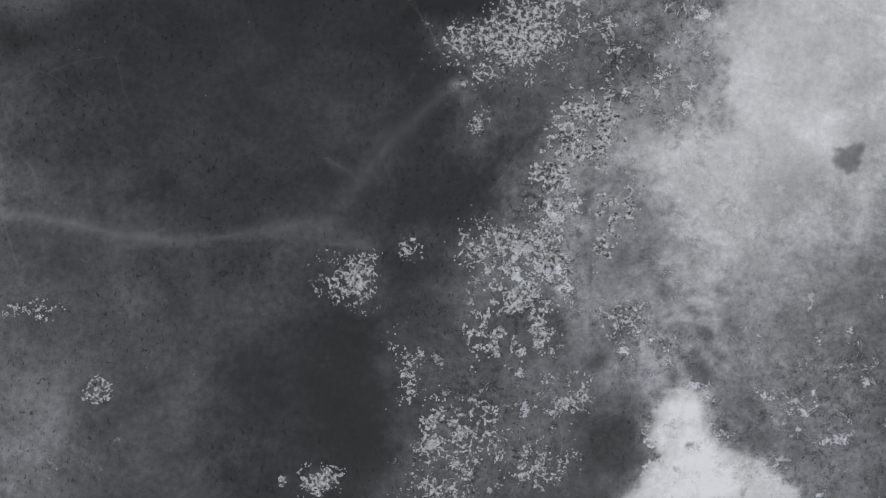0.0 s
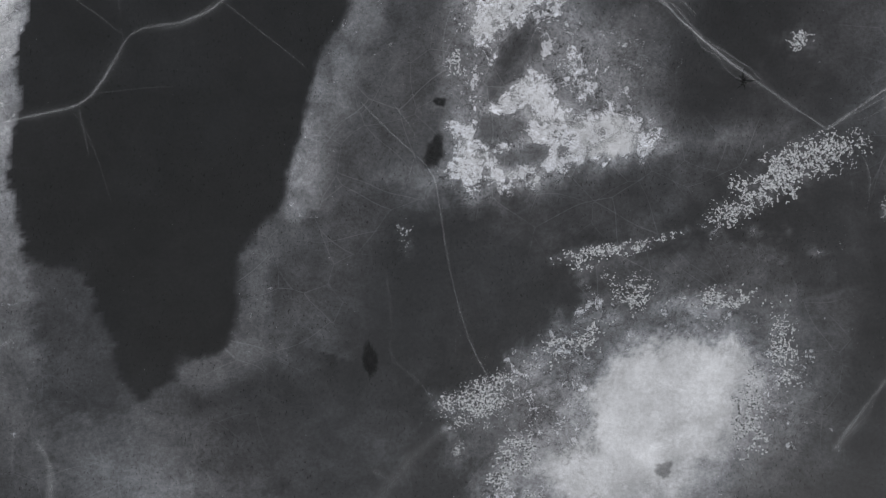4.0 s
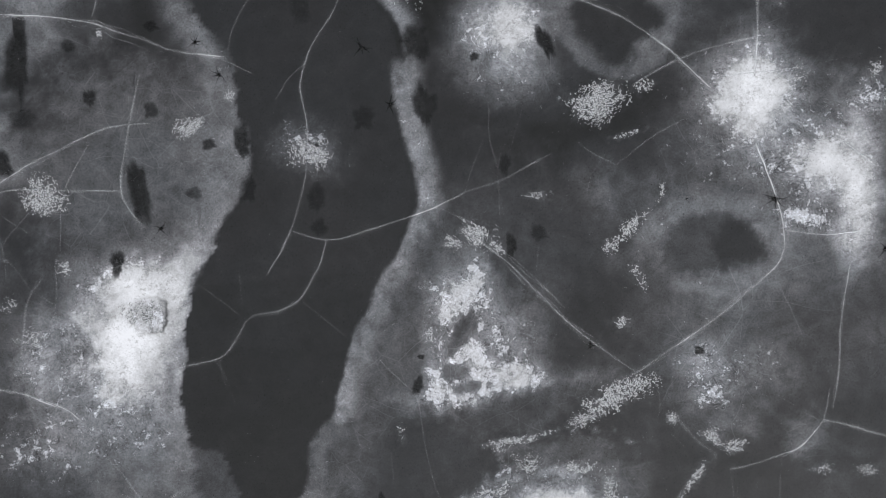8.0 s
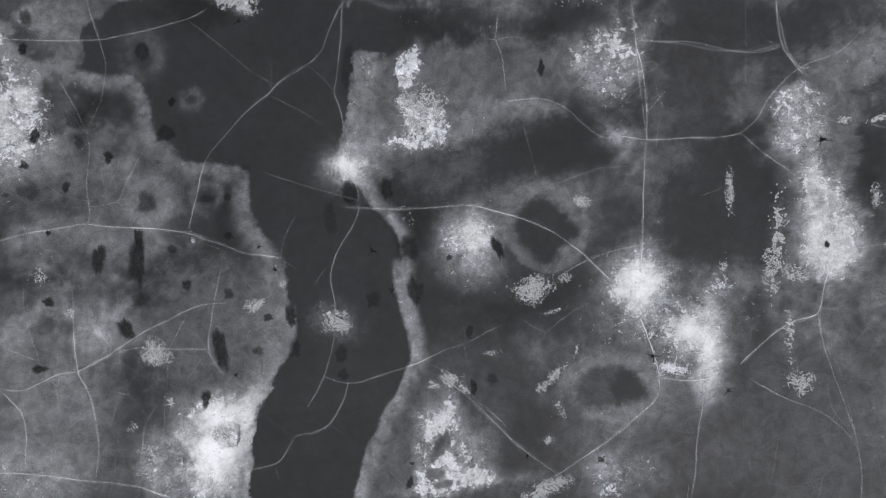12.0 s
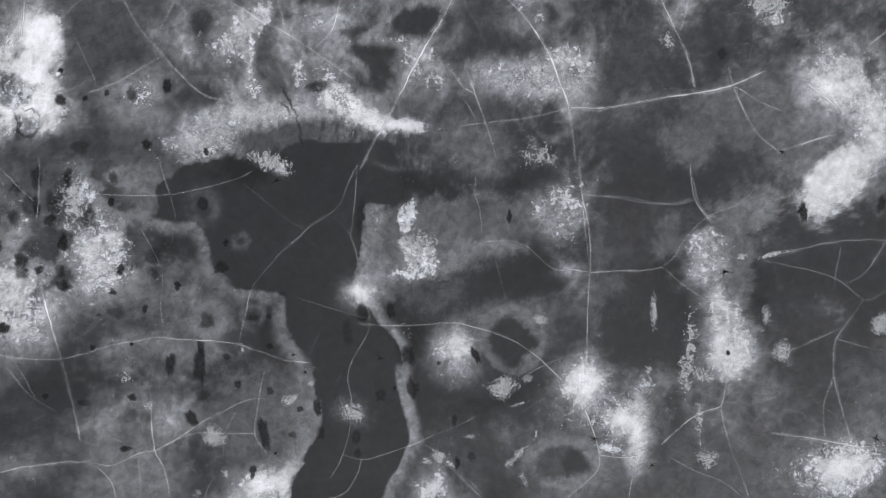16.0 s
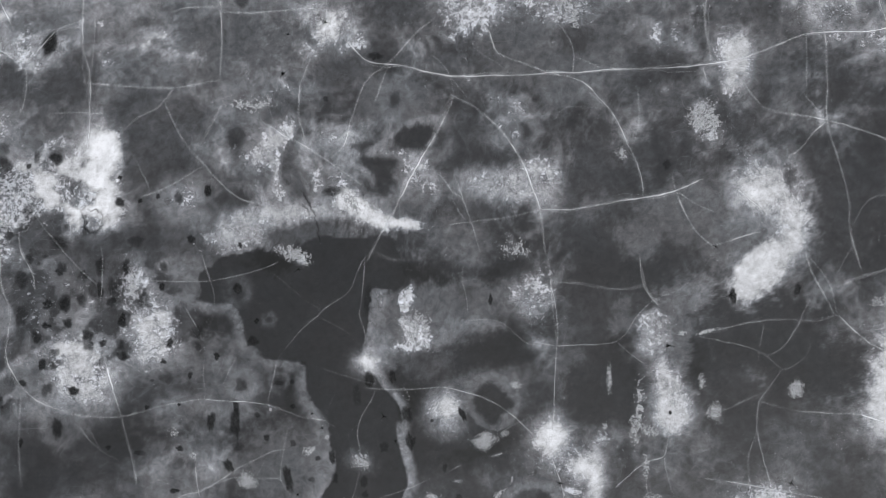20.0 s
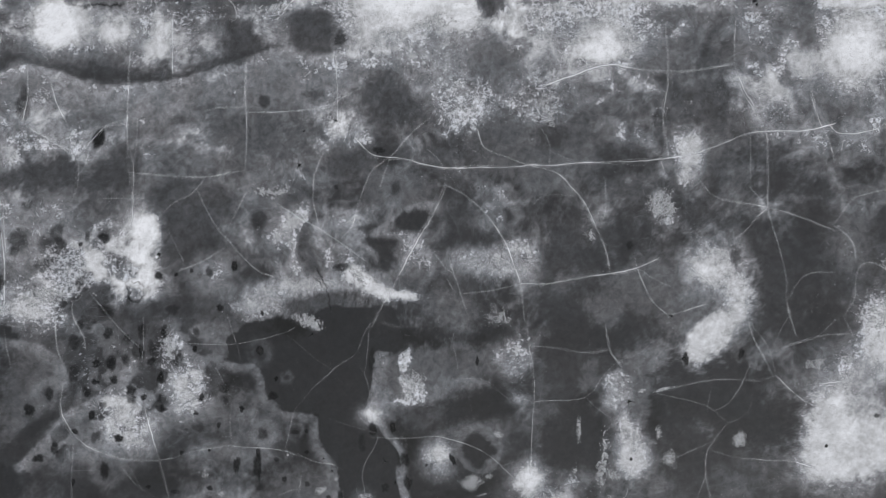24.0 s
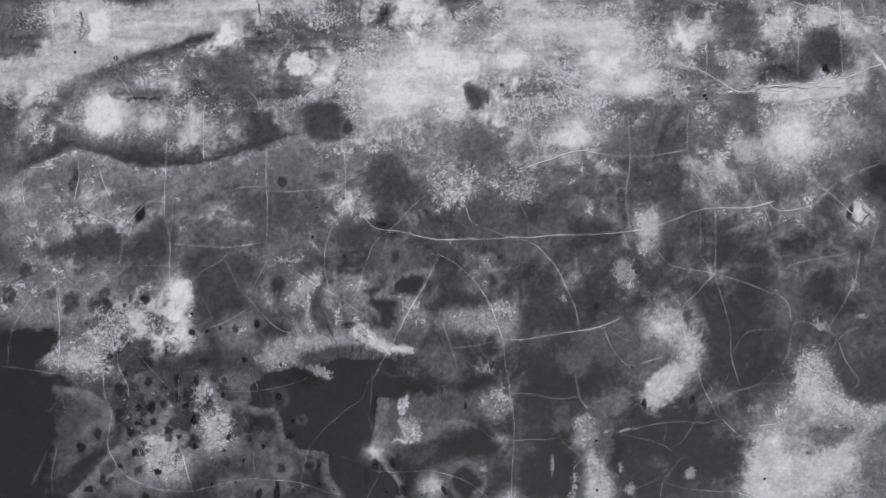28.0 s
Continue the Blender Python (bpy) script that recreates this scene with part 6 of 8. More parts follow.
pool(78, .6, [(-26.65, 108.24), (-23.32, 109.34), (-17.96, 108.31), (-17.24, 103.61), (-17.86, 99.98), (-23.2, 100.2), (-25.9, 102.2)])
pool(84, .9, [(-38.65, 106.13), (-33.98, 106.84), (-33.23, 101.47), (-35.18, 97.7), (-39.86, 98.07), (-39.25, 102.1)])
pool(92, .9, [(11.43, 111.89), (12.76, 113.25), (15.45, 110.58), (16.13, 107.89), (13.46, 107.87)])
dark_patch(1.25, -2.74, 0.44, 1.42, -25, 60, .7)
dark_patch(-2.52, -18.84, 1.45, 0.62, 30, 56, .6)
dark_patch(-55.64, 47.82, 7.97, 2.66, 0, 60, .7)
dark_patch(-25.16, 44.76, 5.31, 2.66, 0, 44, .5)
dark_patch(42.18, 60.77, 1.69, 2.96, 0, 56, .6)
dark_patch(51.71, 70.28, 2.54, 2.54, 0, 58, .7)
dark_patch(64.34, 59.93, 1.18, 2.54, 0, 56, .6)
dark_patch(15.43, 110.96, 2.66, 2.39, 0, 60, .6)
dark_patch(96.41, 122.36, 7.31, 5.31, 0, 66, .7)
dark_patch(90.34, 116.91, 3.32, 1.99, -30, 60, .7)
dark_patch(-5.66, 80, 4.65, 3.98, 0, 56, .7)
dark_patch(27.58, 82.92, 3.98, 3.32, 0, 56, .7)
dark_patch(-9.86, 64.6, 1.69, 1.35, 0, 58, .6)
dark_patch(5.94, -8.44, 5.06, 1.42, 10, 66, .7)
dark_patch(-5.74, 88, 5.84, 4.78, 20, 66, .7)
dark_patch(13.82, 111.62, 1.59, 2.92, 30, 74, .6)
dark_patch(-7.49, 130.36, 3.72, 1.59, 45, 72, .6)
dark_patch(-73.7, 26.01, 9.3, 1.86, 50, 56, .6)
dark_patch(-64.8, 111.02, 7.97, 1.2, 0, 84, .7)
dark_patch(66.29, 130.92, 2.13, 2.66, 30, 74, .6)
dark_patch(86.33, 116.88, 3.45, 1.46, -30, 74, .6)
dark_patch(77.01, 128.97, 6.11, 4.78, 0, 90, .7)
dark_patch(106.33, 108.96, 4.78, 5.31, 0, 88, .7)
dark_patch(79.6, 107.41, 3.45, 7.44, 0, 84, .7)
dark_patch(15.51, 98.87, 6.11, 6.11, 0, 84, .7)
dark_patch(26.13, 111.71, 6.11, 2.39, 0, 84, .7)
dark_patch(52.87, 108.55, 7.44, 1.59, 0, 84, .7)


CRUSTS = []


def crust(x, y, rx, ry, angle, density):
    r = max(rx, ry) * 2
    w = window(x - r, x + r, y - r, y + r)
    shape = oval(x, y, rx, ry, angle, 0.8, 0.7, int(abs(x * 11 + y * 5)) % 800)(GX[w], GY[w])
    paint(w, shape * 0.6, 84 + 46 * density, 1.0)
    CRUSTS.append((x, y, rx, ry, angle, density))


crust(-3.77, -22.3, 0.8, 0.52, -25, 0.57)
crust(0.1, -16.86, 1.05, 0.74, 45, 0.67)
crust(-1.34, -16.92, 0.87, 0.47, 15, 0.47)
crust(-9.27, -24.54, 0.27, 0.25, 0, 0.77)
crust(-4.4, -26.5, 0.5, 0.3, 0, 0.77)
crust(-5.22, -26.54, 0.1, 0.1, 0, 0.77)
crust(-2.41, -21.5, 0.5, 0.5, 0, 0.22)
crust(-0.91, -18.75, 0.37, 0.5, 0, 0.27)
crust(-10.69, -22.79, 0.68, 0.31, 0, 0.42)
crust(-0.78, -17.62, 0.37, 0.25, 0, 0.47)
crust(0.17, -16.49, 1.45, 0.62, 25, .65)
crust(6.02, -12.49, 1.25, 0.83, -20, .5)
crust(9.54, -12.81, 2.28, 0.46, 0, .55)
crust(5, -10.81, 2.08, 0.29, 8, .6)
crust(4.16, -11.44, 1.25, 0.29, 0, .4)
crust(11.99, -14.79, 0.83, 1.66, 0, .5)
crust(11.94, -7.83, 2.28, 0.95, 30, 0.70)
crust(13.69, -6.89, 1.74, 0.82, 10, 0.61)
crust(10.34, -9.24, 1.26, 0.57, 20, 0.53)
crust(4.82, -10.85, 1.96, 0.32, 8, 0.57)
crust(7.18, -10.32, 1.58, 0.25, 15, 0.41)
crust(16.48, -9.2, 0.32, 0.44, 30, 0.66)
crust(19.44, -10.36, 0.76, 0.63, 0, 0.33)
crust(21, -10.99, 1.26, 0.38, 0, 0.41)
crust(13.74, 4.64, 1.33, 0.44, 45, 0.70)
crust(12.18, 3.13, 0.51, 0.63, 0, 0.74)
crust(16.02, 7.31, 0.32, 1.07, -15, 0.49)
crust(14.25, 1.11, 0.44, 1.07, 25, 0.49)
crust(2.24, 3.81, 1.52, 0.7, -30, 0.49)
crust(3.99, 3.16, 0.95, 0.38, -40, 0.49)
crust(7.06, 7.02, 0.82, 0.28, 0, 0.41)
crust(12.82, -2.3, 0.82, 0.7, 0, 0.33)
crust(-3.04, -10.29, 0.38, 0.95, 10, 0.33)
crust(-0.97, -3.37, 0.44, 1.26, 0, 0.41)
crust(18.12, -13.48, 0.38, 2.53, -35, 0.33)
crust(-9.26, 9.96, 1.4, 0.99, -25, 0.41)
crust(-28.88, 7.1, 1.4, 0.91, -40, 0.74)
crust(-27.54, 1.72, 0.66, 0.66, 0, 0.57)
crust(-18.31, 12.03, 1.24, 0.49, 40, 0.57)
crust(-15.72, 14.37, 0.37, 0.37, 0, 0.74)
crust(11.3, 13.45, 1.65, 1.07, 35, 0.66)
crust(14.85, 15.04, 0.82, 0.58, 30, 0.57)
crust(13.56, 11.44, 1.24, 0.29, 20, 0.41)
crust(-25.36, 18.83, 0.21, 0.49, 0, 0.66)
crust(2.73, 4.31, 2.06, 0.91, -20, 0.41)
crust(0.67, 3.49, 0.99, 0.74, 0, 0.41)
crust(6.67, 6.79, 1.07, 0.25, -10, 0.41)
crust(19.37, -10.65, 1.4, 0.41, -30, 0.49)
crust(20.99, -11.46, 0.82, 0.41, 0, 0.49)
crust(16.62, -9.31, 0.49, 0.58, 30, 0.57)
crust(27.27, -12.89, 1.07, 0.58, 0, 0.37)
crust(30.53, -12.9, 1.07, 0.58, 0, 0.37)
crust(-31.39, -0.94, 0.74, 0.58, 0, 0.49)
crust(-29.7, -3.4, 1.24, 0.66, 0, 0.49)
crust(-22.14, -1.58, 1.65, 1.24, 0, 0.57)
crust(31.95, 16.33, 0.82, 0.82, 0, 0.41)
crust(26.32, 15.93, 0.82, 1.24, 0, 0.33)
crust(37.89, 19.19, 0.85, 5.92, -4, .6)
crust(37.09, 15.85, 0.85, 2.03, 0, .7)
crust(32.81, 24.63, 0.42, 2.37, 0, .7)
crust(39.78, 15.43, 1.18, 0.85, 0, .8)
crust(51.08, 18.78, 1.18, 1.69, 20, .7)
crust(48.81, 24.06, 0.59, 1.18, 0, .7)
crust(64.6, 22.4, 0.93, 1.01, 0, .8)
crust(39.03, 9.19, 0.68, 3.38, 0, .5)
crust(40.23, 3.8, 2.2, 1.35, 0, .5)
crust(45.38, 32.22, 0.68, 0.42, 0, .9)
crust(49.86, 32.65, 2.2, 0.25, 15, .7)
crust(35.04, 63.35, 1.01, 1.18, 0, .7)
crust(50.67, 69.41, 2.2, 2.54, 0, .6)
crust(15.27, 46.61, 1.35, 1.69, 50, .5)
crust(11.39, 13.99, 2.2, 1.35, 25, .7)
crust(16.88, 23.36, 1.18, 0.76, 0, .6)
crust(-29.59, 71.93, 5.07, 1.52, 0, .5)
crust(-29.64, 6.63, 1.18, 1.01, -40, .8)
crust(-18.81, 12.04, 0.85, 0.68, 30, .7)
crust(-9.99, 10.22, 2.03, 1.35, 0, .5)
crust(-41.92, 14.94, 1.18, 1.35, 0, .4)
crust(-38.67, 11.19, 0.68, 0.68, 0, .6)
crust(-11.51, 54.54, 2.54, 1.52, -30, .7)
crust(-21.64, 45.73, 2.87, 1.18, -20, .7)
crust(-0.82, 33.44, 2.2, 2.54, -20, .7)
crust(-49.28, 40.17, 1.01, 2.87, 0, .7)
crust(17.15, 47.05, 1.86, 2.92, 30, .4)
crust(80.6, 37.66, 3.19, 2.13, 0, .45)
crust(86.55, 39.02, 1.59, 1.33, 0, .45)
crust(95.54, 57.54, 1.86, 1.06, -20, .8)
crust(105.23, 59.6, 1.33, 0.53, 0, .9)
crust(105.37, 30.63, 1.59, 3.45, -25, .7)
crust(64.98, 22.87, 1.06, 1.33, 0, .8)
crust(93.6, 46.31, 2.66, 3.98, 0, .7)
crust(99.75, 37.15, 4.78, 2.13, -30, .7)
crust(48.88, 69.77, 2.39, 2.92, 0, .6)
crust(12.66, 125.78, 5.31, 2.92, 0, .4)
crust(-31.34, 109.26, 7.97, 1.33, 0, .4)
crust(3.43, 106.83, 5.31, 2.13, 0, .5)
crust(26.22, 89.58, 3.98, 5.31, 0, .4)
crust(50.19, 127.42, 2.66, 3.98, 0, .5)
crust(-74.21, 50.32, 7.97, 2.92, 10, .5)
crust(-83.42, 47.61, 3.98, 1.33, 0, .6)
crust(-0.31, -22.99, 1.11, 2.11, -20, 0.37)
crust(-1.3, -25.43, 1.24, 1.36, 0, 0.42)
crust(0.44, -21.63, 0.74, 1.11, 20, 0.37)
crust(1.04, -24.7, 0.74, 1.11, 0, 0.27)
crust(0.96, -19.13, 0.74, 1.73, -15, .38)
crust(-0.67, -21.38, 0.99, 0.74, 0, .42)
crust(-1.79, -26.77, 0.99, 0.5, 0, .45)
crust(0.41, -26.16, 1.11, 0.74, 0, .38)
crust(2.16, -22.99, 0.87, 0.74, 0, .35)
crust(-3.52, -21.87, 0.74, 0.5, 0, .3)
crust(2.06, -20.76, 0.62, 1.49, -20, .33)
crust(-2.53, -23.97, 0.62, 1.11, 0, .3)
crust(3.08, -14.76, 2.49, 0.83, 30, .4)
crust(10.68, -17.67, 1.25, 2.49, 0, .4)
crust(1.6, -18.86, 0.83, 2.28, -10, .4)


def largest_piece(picks, wide):
    """Of the cells of a grid, those of the largest joined piece."""
    j, i = picks // wide, picks % wide
    j0, i0 = j.min(), i.min()
    mask = np.zeros((j.max() - j0 + 3, i.max() - i0 + 3), bool)
    mask[j - j0 + 1, i - i0 + 1] = True
    mark = np.where(mask, np.arange(1, mask.size + 1).reshape(mask.shape), 0)
    for _ in range(1500):
        wider = mark.copy()
        for axis, step in ((0, 1), (0, -1), (1, 1), (1, -1)):
            wider = np.maximum(wider, np.roll(mark, step, axis))
        wider = np.where(mask, wider, 0)
        wider = np.where(mask, wider.ravel()[np.maximum(wider - 1, 0)], 0)
        if (wider == mark).all():
            break
        mark = wider
    own = mark[j - j0 + 1, i - i0 + 1]
    names, counts = np.unique(own, return_counts=True)
    return picks[own == names[counts.argmax()]]


def build_ice():
    nx, ny = len(XS), len(YS)
    # far out the sheet goes on as plain dark ice
    beyond = np.maximum(np.maximum(smooth(118, 140, GX), smooth(-108, -130, GX)), np.maximum(smooth(142, 162, GY), smooth(-38, -57, GY)))
    level = np.clip(GREY + (88 - GREY) * beyond, 40, 243)
    CRUMB[:] = CRUMB * (1 - beyond)
    stipple = 0.6 * smooth(88, 150, GREY) * smooth(-0.1, 0.35, cloud(GX, GY, 5, 5, 211, 0.7)) * smooth(5, 45, GY) * (1 - smooth(170, 215, GREY))
    CRUMB[:] = np.maximum(CRUMB, stipple)
    values = np.maximum(lin(level) - 0.010, 0.008).ravel()
    flat = np.stack([GX.ravel(), GY.ravel(), np.zeros(GX.size)], 1)
    quads = grid_quads(nx, ny)
    ob = new("ground", quad_mesh("ground", flat, quads, ICE, tone=values, crumb=CRUMB.ravel()))
    tagged(ob, "dark grey lake ice with pale frost haze", "ice", kind="structure")
    # each patch is a thin sheet of its own that lies on the ice
    owner = OWNER.ravel()[quads].max(1)
    order = np.argsort(owner, kind="stable")
    ends = np.searchsorted(owner[order], np.arange(1, len(THINGS) + 2))
    high = 0.004 + RISE.ravel()
    for k, (name, label, category, group) in enumerate(THINGS):
        picks = order[ends[k]:ends[k + 1]]
        if len(picks) < 12:
            continue
        picks = largest_piece(picks, nx - 1)
        if len(picks) < 12:
            continue
        mine = quads[picks]
        o = flat[mine[:, 0], :2].mean(0)

        def sheet(title, some):
            used, turned = np.unique(some, return_inverse=True)
            verts = flat[used].copy()
            verts[:, 2] = high[used]
            verts[:, :2] -= o
            return new(title, quad_mesh(title, verts, turned.reshape(-1, 4), ICE, tone=values[used], crumb=CRUMB.ravel()[used]))

        # the thick heart of a patch and the thin rim round it
        heart = DENSE.ravel()[mine].min(1) > 0.85
        if heart.sum() > 11:
            heart = np.isin(picks, largest_piece(picks[heart], nx - 1))
        if name == "dark_ice_channel" or min(heart.sum(), (~heart).sum()) < 12:
            ob = sheet(name, mine)
        else:
            ob = new(name)
            round_it = np.isin(picks, largest_piece(picks[~heart], nx - 1))
            rim, core = sheet("rim", mine[round_it]), sheet("core", mine[heart])
            rim.parent = core.parent = ob
            core["label"] = "darker clear middle" if name.startswith("dark") else "denser paler middle"
        ob.location = (o[0], o[1], 0)
        tagged(ob, label, category, group, "structure" if name == "dark_ice_channel" else "")
    for x, y, rx, ry, angle, density in CRUSTS:
        ob = crumb_field(x, y, rx, ry, angle, density, 0.012 if y < -8 else (0.02 if y < 30 else 0.04), "snow_crust")
        if ob:
            ob.location = (x, y, 0)
            tagged(ob, "broken crust of white snow crumbs on ice", "snow crust", "snow crusts", "stuff")


build_ice()


# ---- healed cracks ----
ACROSS = np.array([-3.2, -1.2, -0.46, -0.26, 0.0, 0.26, 0.46, 1.2, 3.2])
GLOW = np.array([0.0, 0.09, 0.32, 0.95, 1.0, 0.95, 0.32, 0.09, 0.0])
VAGUE = np.array([0.0, 0.45, 0.80, 0.95, 1.0, 0.95, 0.80, 0.45, 0.0])
HIGH = np.array([0.0, 0.3, 0.8, 1.0, 1.0, 1.0, 0.8, 0.3, 0.0])


def ground_grey(line):
    """The grey level of the ice under each point of a line."""
    i = np.clip(np.searchsorted(XS, line[:, 0]), 0, len(XS) - 1)
    j = np.clip(np.searchsorted(YS, line[:, 1]), 0, len(YS) - 1)
    return np.clip(GREY[j, i], 44, 200)


def strip_mesh(name, line, way, width, top, step, profile=GLOW, mat=CRACK, columns=(0, 9)):
    side = np.stack([-way[:, 1], way[:, 0]], 1)
    n = len(line)
    broad = width * 0.80 * (1 + 1.2 * cloud(line[:, 0], line[:, 1], 1.2, 4, 62))
    fade = 0.45 + 0.55 * smooth(-0.3, 6 * width, np.minimum(np.arange(n), np.arange(n)[::-1]) * step)
    fade = fade * np.clip(1 + 1.5 * cloud(line[:, 0], line[:, 1], 5.0, 3, 64), 0.65, 1.4)
    across, profile, high = (k[columns[0]:columns[1]] for k in (ACROSS, profile, HIGH))
    base = line[:, None, :] + side[:, None, :] * (across[None, :, None] * broad[:, None, None])
    cover = np.clip(profile[None, :] * (top * fade)[:, None], 0, 1)
    z = 0.003 + 0.018 * high[None, :] * np.ones((n, 1))
    o = line.mean(0)
    verts = np.stack([(base[..., 0] - o[0]).ravel(), (base[..., 1] - o[1]).ravel(), z.ravel()], 1)
    return quad_mesh(name, verts, grid_quads(len(across), n), mat, cover=cover)


def strip(name, line, way, width, top, step, profile=GLOW, mat=CRACK):
    ob = new(name, strip_mesh(name, line, way, width, top, step, profile, mat))
    ob.location = (*line.mean(0), 0)
    return ob


def crack(width, g, points):
    step = max(0.5 * width, 0.2)
    line, way = along(points, step)
    side = np.stack([-way[:, 1], way[:, 0]], 1)
    wander = cloud(line[:, 0], line[:, 1], 3.0, 3, 61) * min(0.5, 0.8 * width) + cloud(line[:, 0], line[:, 1], 0.9, 3, 66) * min(0.4, 0.5 * width)
    line = line + side * wander[:, None]
    way = np.gradient(line, axis=0)
    way = way / np.maximum(np.hypot(way[:, 0], way[:, 1]), 1e-9)[:, None]
    under = ground_grey(line)
    goal = under + 0.68 * (g - 60)
    top = np.clip((lin(goal) - lin(under)) / (0.74 - lin(under)), 0.02, 0.9) * 1.3
    # the healed seam and the hazy margin on either side of it
    ob = new("ice_crack")
    ob.location = (*line.mean(0), 0)
    for name, columns in (("seam", (2, 7)), ("margin", (0, 3)), ("margin", (6, 9))):
        new(name, strip_mesh(name, line, way, width, top, step, VAGUE if g < 100 and width > 0.1 else GLOW, CRACK, columns)).parent = ob
    if g > 150:
        tagged(ob, "bright white healed crack across the lake ice", "ice crack", "ice cracks")
    else:
        tagged(ob, "thin pale healed crack in dark lake ice", "ice crack", "ice cracks")
    # thinner strands that run beside it and cross it
    seed = int(abs(line[0, 0] * 13 + line[0, 1] * 7)) % 400
    clear = np.median(under) < 60
    for strand in range(0 if clear else 2 if len(line) * step > 90 * width else (1 if len(line) * step > 40 * width else 0)):
        aside = (1.6 + 2.2 * strand) * width * 3.0 * cloud(line[:, 0], line[:, 1], 22 * width, 3, seed + 40 * strand, 0.6)
        rest = line + side * aside[:, None]
        rest = rest[int(len(rest) * 0.22 * strand * (seed % 3) / 2):len(rest) - int(len(rest) * 0.18 * strand * (seed % 4) / 3)]
        if len(rest) < 6:
            continue
        rest_way = np.gradient(rest, axis=0)
        rest_way = rest_way / np.maximum(np.hypot(rest_way[:, 0], rest_way[:, 1]), 1e-9)[:, None]
        thin = strip("crack_strand", rest, rest_way, width * 0.42, float(np.median(top)) * (0.42 - 0.12 * strand), step)
        thin.location = thin.location - ob.location
        thin.parent = ob
    # finer cracks that leave it at a slant
    rnd = random.Random(int(abs(line[0, 0] * 31 + line[0, 1] * 17)))
    length = len(line) * step
    for _ in range(min(2, int(length / (90 * width)))):
        k = rnd.randrange(len(line))
        turn = rnd.choice((-1, 1)) * rnd.uniform(0.3, 1.0) + rnd.choice((0, math.pi))
        a = math.atan2(way[k, 1], way[k, 0]) + turn
        pts = [line[k]]
        for q in range(5):
            a += rnd.uniform(-0.22, 0.22)
            pts.append(pts[-1] + np.array((math.cos(a), math.sin(a))) * width * rnd.uniform(3.5, 8))
        twig_line, twig_way = along(pts, step)
        twig = strip("crack_branch", twig_line, twig_way, width * 0.42, float(np.median(top)) * rnd.uniform(0.3, 0.6), step)
        twig.location = twig.location - ob.location
        twig.parent = ob


crack(0.21, 132, [(27.48, -9.46), (29.17, -9.79), (30.9, -10.22), (32.22, -10.57)])
crack(0.12, 90, [(16.95, -9.23), (17.67, -10.2), (18.5, -11.1), (19.55, -11.86), (19.42, -12.75)])
crack(0.15, 98, [(-13.29, -20.59), (-12.33, -20.65), (-11.45, -20.72), (-10.64, -20.81), (-9.76, -20.97), (-8.8, -21.2), (-7.84, -21.28), (-6.8, -21.26), (-5.68, -21.13), (-4.68, -21), (-3.72, -21.24), (-3.2, -21.53)])
crack(0.24, 96, [(-4.24, -20.96), (-3.28, -19.6), (-2.4, -18.68), (-1.44, -17.9), (-0.55, -17.38)])
crack(0.11, 82, [(-3.56, -19.93), (-4.33, -19.49), (-3.56, -19.93)])
crack(0.12, 88, [(-17.77, -18.13), (-17.13, -19.23), (-17.1, -20.51), (-17.29, -21.42)])
crack(0.15, 120, [(-20.56, -15.72), (-19.93, -15.11), (-19.15, -14.52), (-18.67, -14.23)])
crack(0.18, 100, [(13.97, -18.79), (15.31, -16.94), (16.8, -15.07), (18.11, -13.28), (18.97, -12.7)])
crack(0.09, 80, [(-3.8, -11.54), (-3.66, -13.27), (-3.51, -15), (-2.35, -16.16), (-1.44, -17.9)])
crack(0.12, 104, [(-29.18, 1.11), (-30.23, -0.77), (-30.4, -2.77), (-30.57, -4.77)])
crack(0.25, 96, [(-7.22, 45.74), (-5.52, 45.17), (-3.82, 44.79), (-2.55, 44.64)])
crack(0.25, 122, [(50.5, 47.24), (53.49, 48.21), (56.28, 49.03), (59.04, 49.81)])
crack(0.25, 118, [(-62.17, 1.22), (-58.43, 2.16), (-54.68, 2.82), (-50.93, 3.31), (-47.17, 3.42), (-46.26, 3.94)])
crack(0.25, 126, [(49.06, 7.53), (55.9, 6.5), (62.72, 5.36), (69.51, 4.07)])
crack(0.17, 112, [(6.36, 59.02), (7.84, 54.8), (9.27, 50.54), (10.6, 46.18)])
crack(0.27, 136, [(-50.03, 107.77), (-49.92, 100.86), (-49.81, 94.36)])
crack(0.27, 136, [(71.73, 35.6), (69.78, 39.41), (67.95, 42.59), (66.87, 46.35), (66.75, 46.77)])
crack(0.27, 126, [(59.81, 28.18), (62.76, 30.03), (65.3, 33.65), (67.22, 37.84), (67.39, 38.22)])
crack(0.27, 122, [(15.31, 131.21), (23.53, 125.27), (31, 118.72), (35.49, 109.77)])
crack(0.17, 104, [(-50.13, 64.28), (-48.99, 61.8), (-47.15, 58.11), (-47.05, 56.7)])
crack(0.17, 112, [(-63.79, 70.17), (-60.8, 70.27), (-57.81, 70.31), (-54.81, 70.19), (-54.38, 70.18)])
crack(0.17, 106, [(-37.78, 46.99), (-37.36, 45.39), (-36.94, 43.79), (-36.02, 41.75)])
crack(0.17, 112, [(3.29, 59.87), (4.68, 58.26), (5.94, 56.6), (7.57, 55.56)])
crack(0.17, 118, [(38.07, 74.6), (38.3, 71.4), (38.08, 68.22), (37.11, 65.07), (36.17, 64.84)])
crack(0.17, 108, [(54.92, 57.34), (57.18, 55.5), (59.11, 53.92)])
crack(0.17, 106, [(57.99, 15.03), (56.45, 10.87), (56.7, 6.37)])
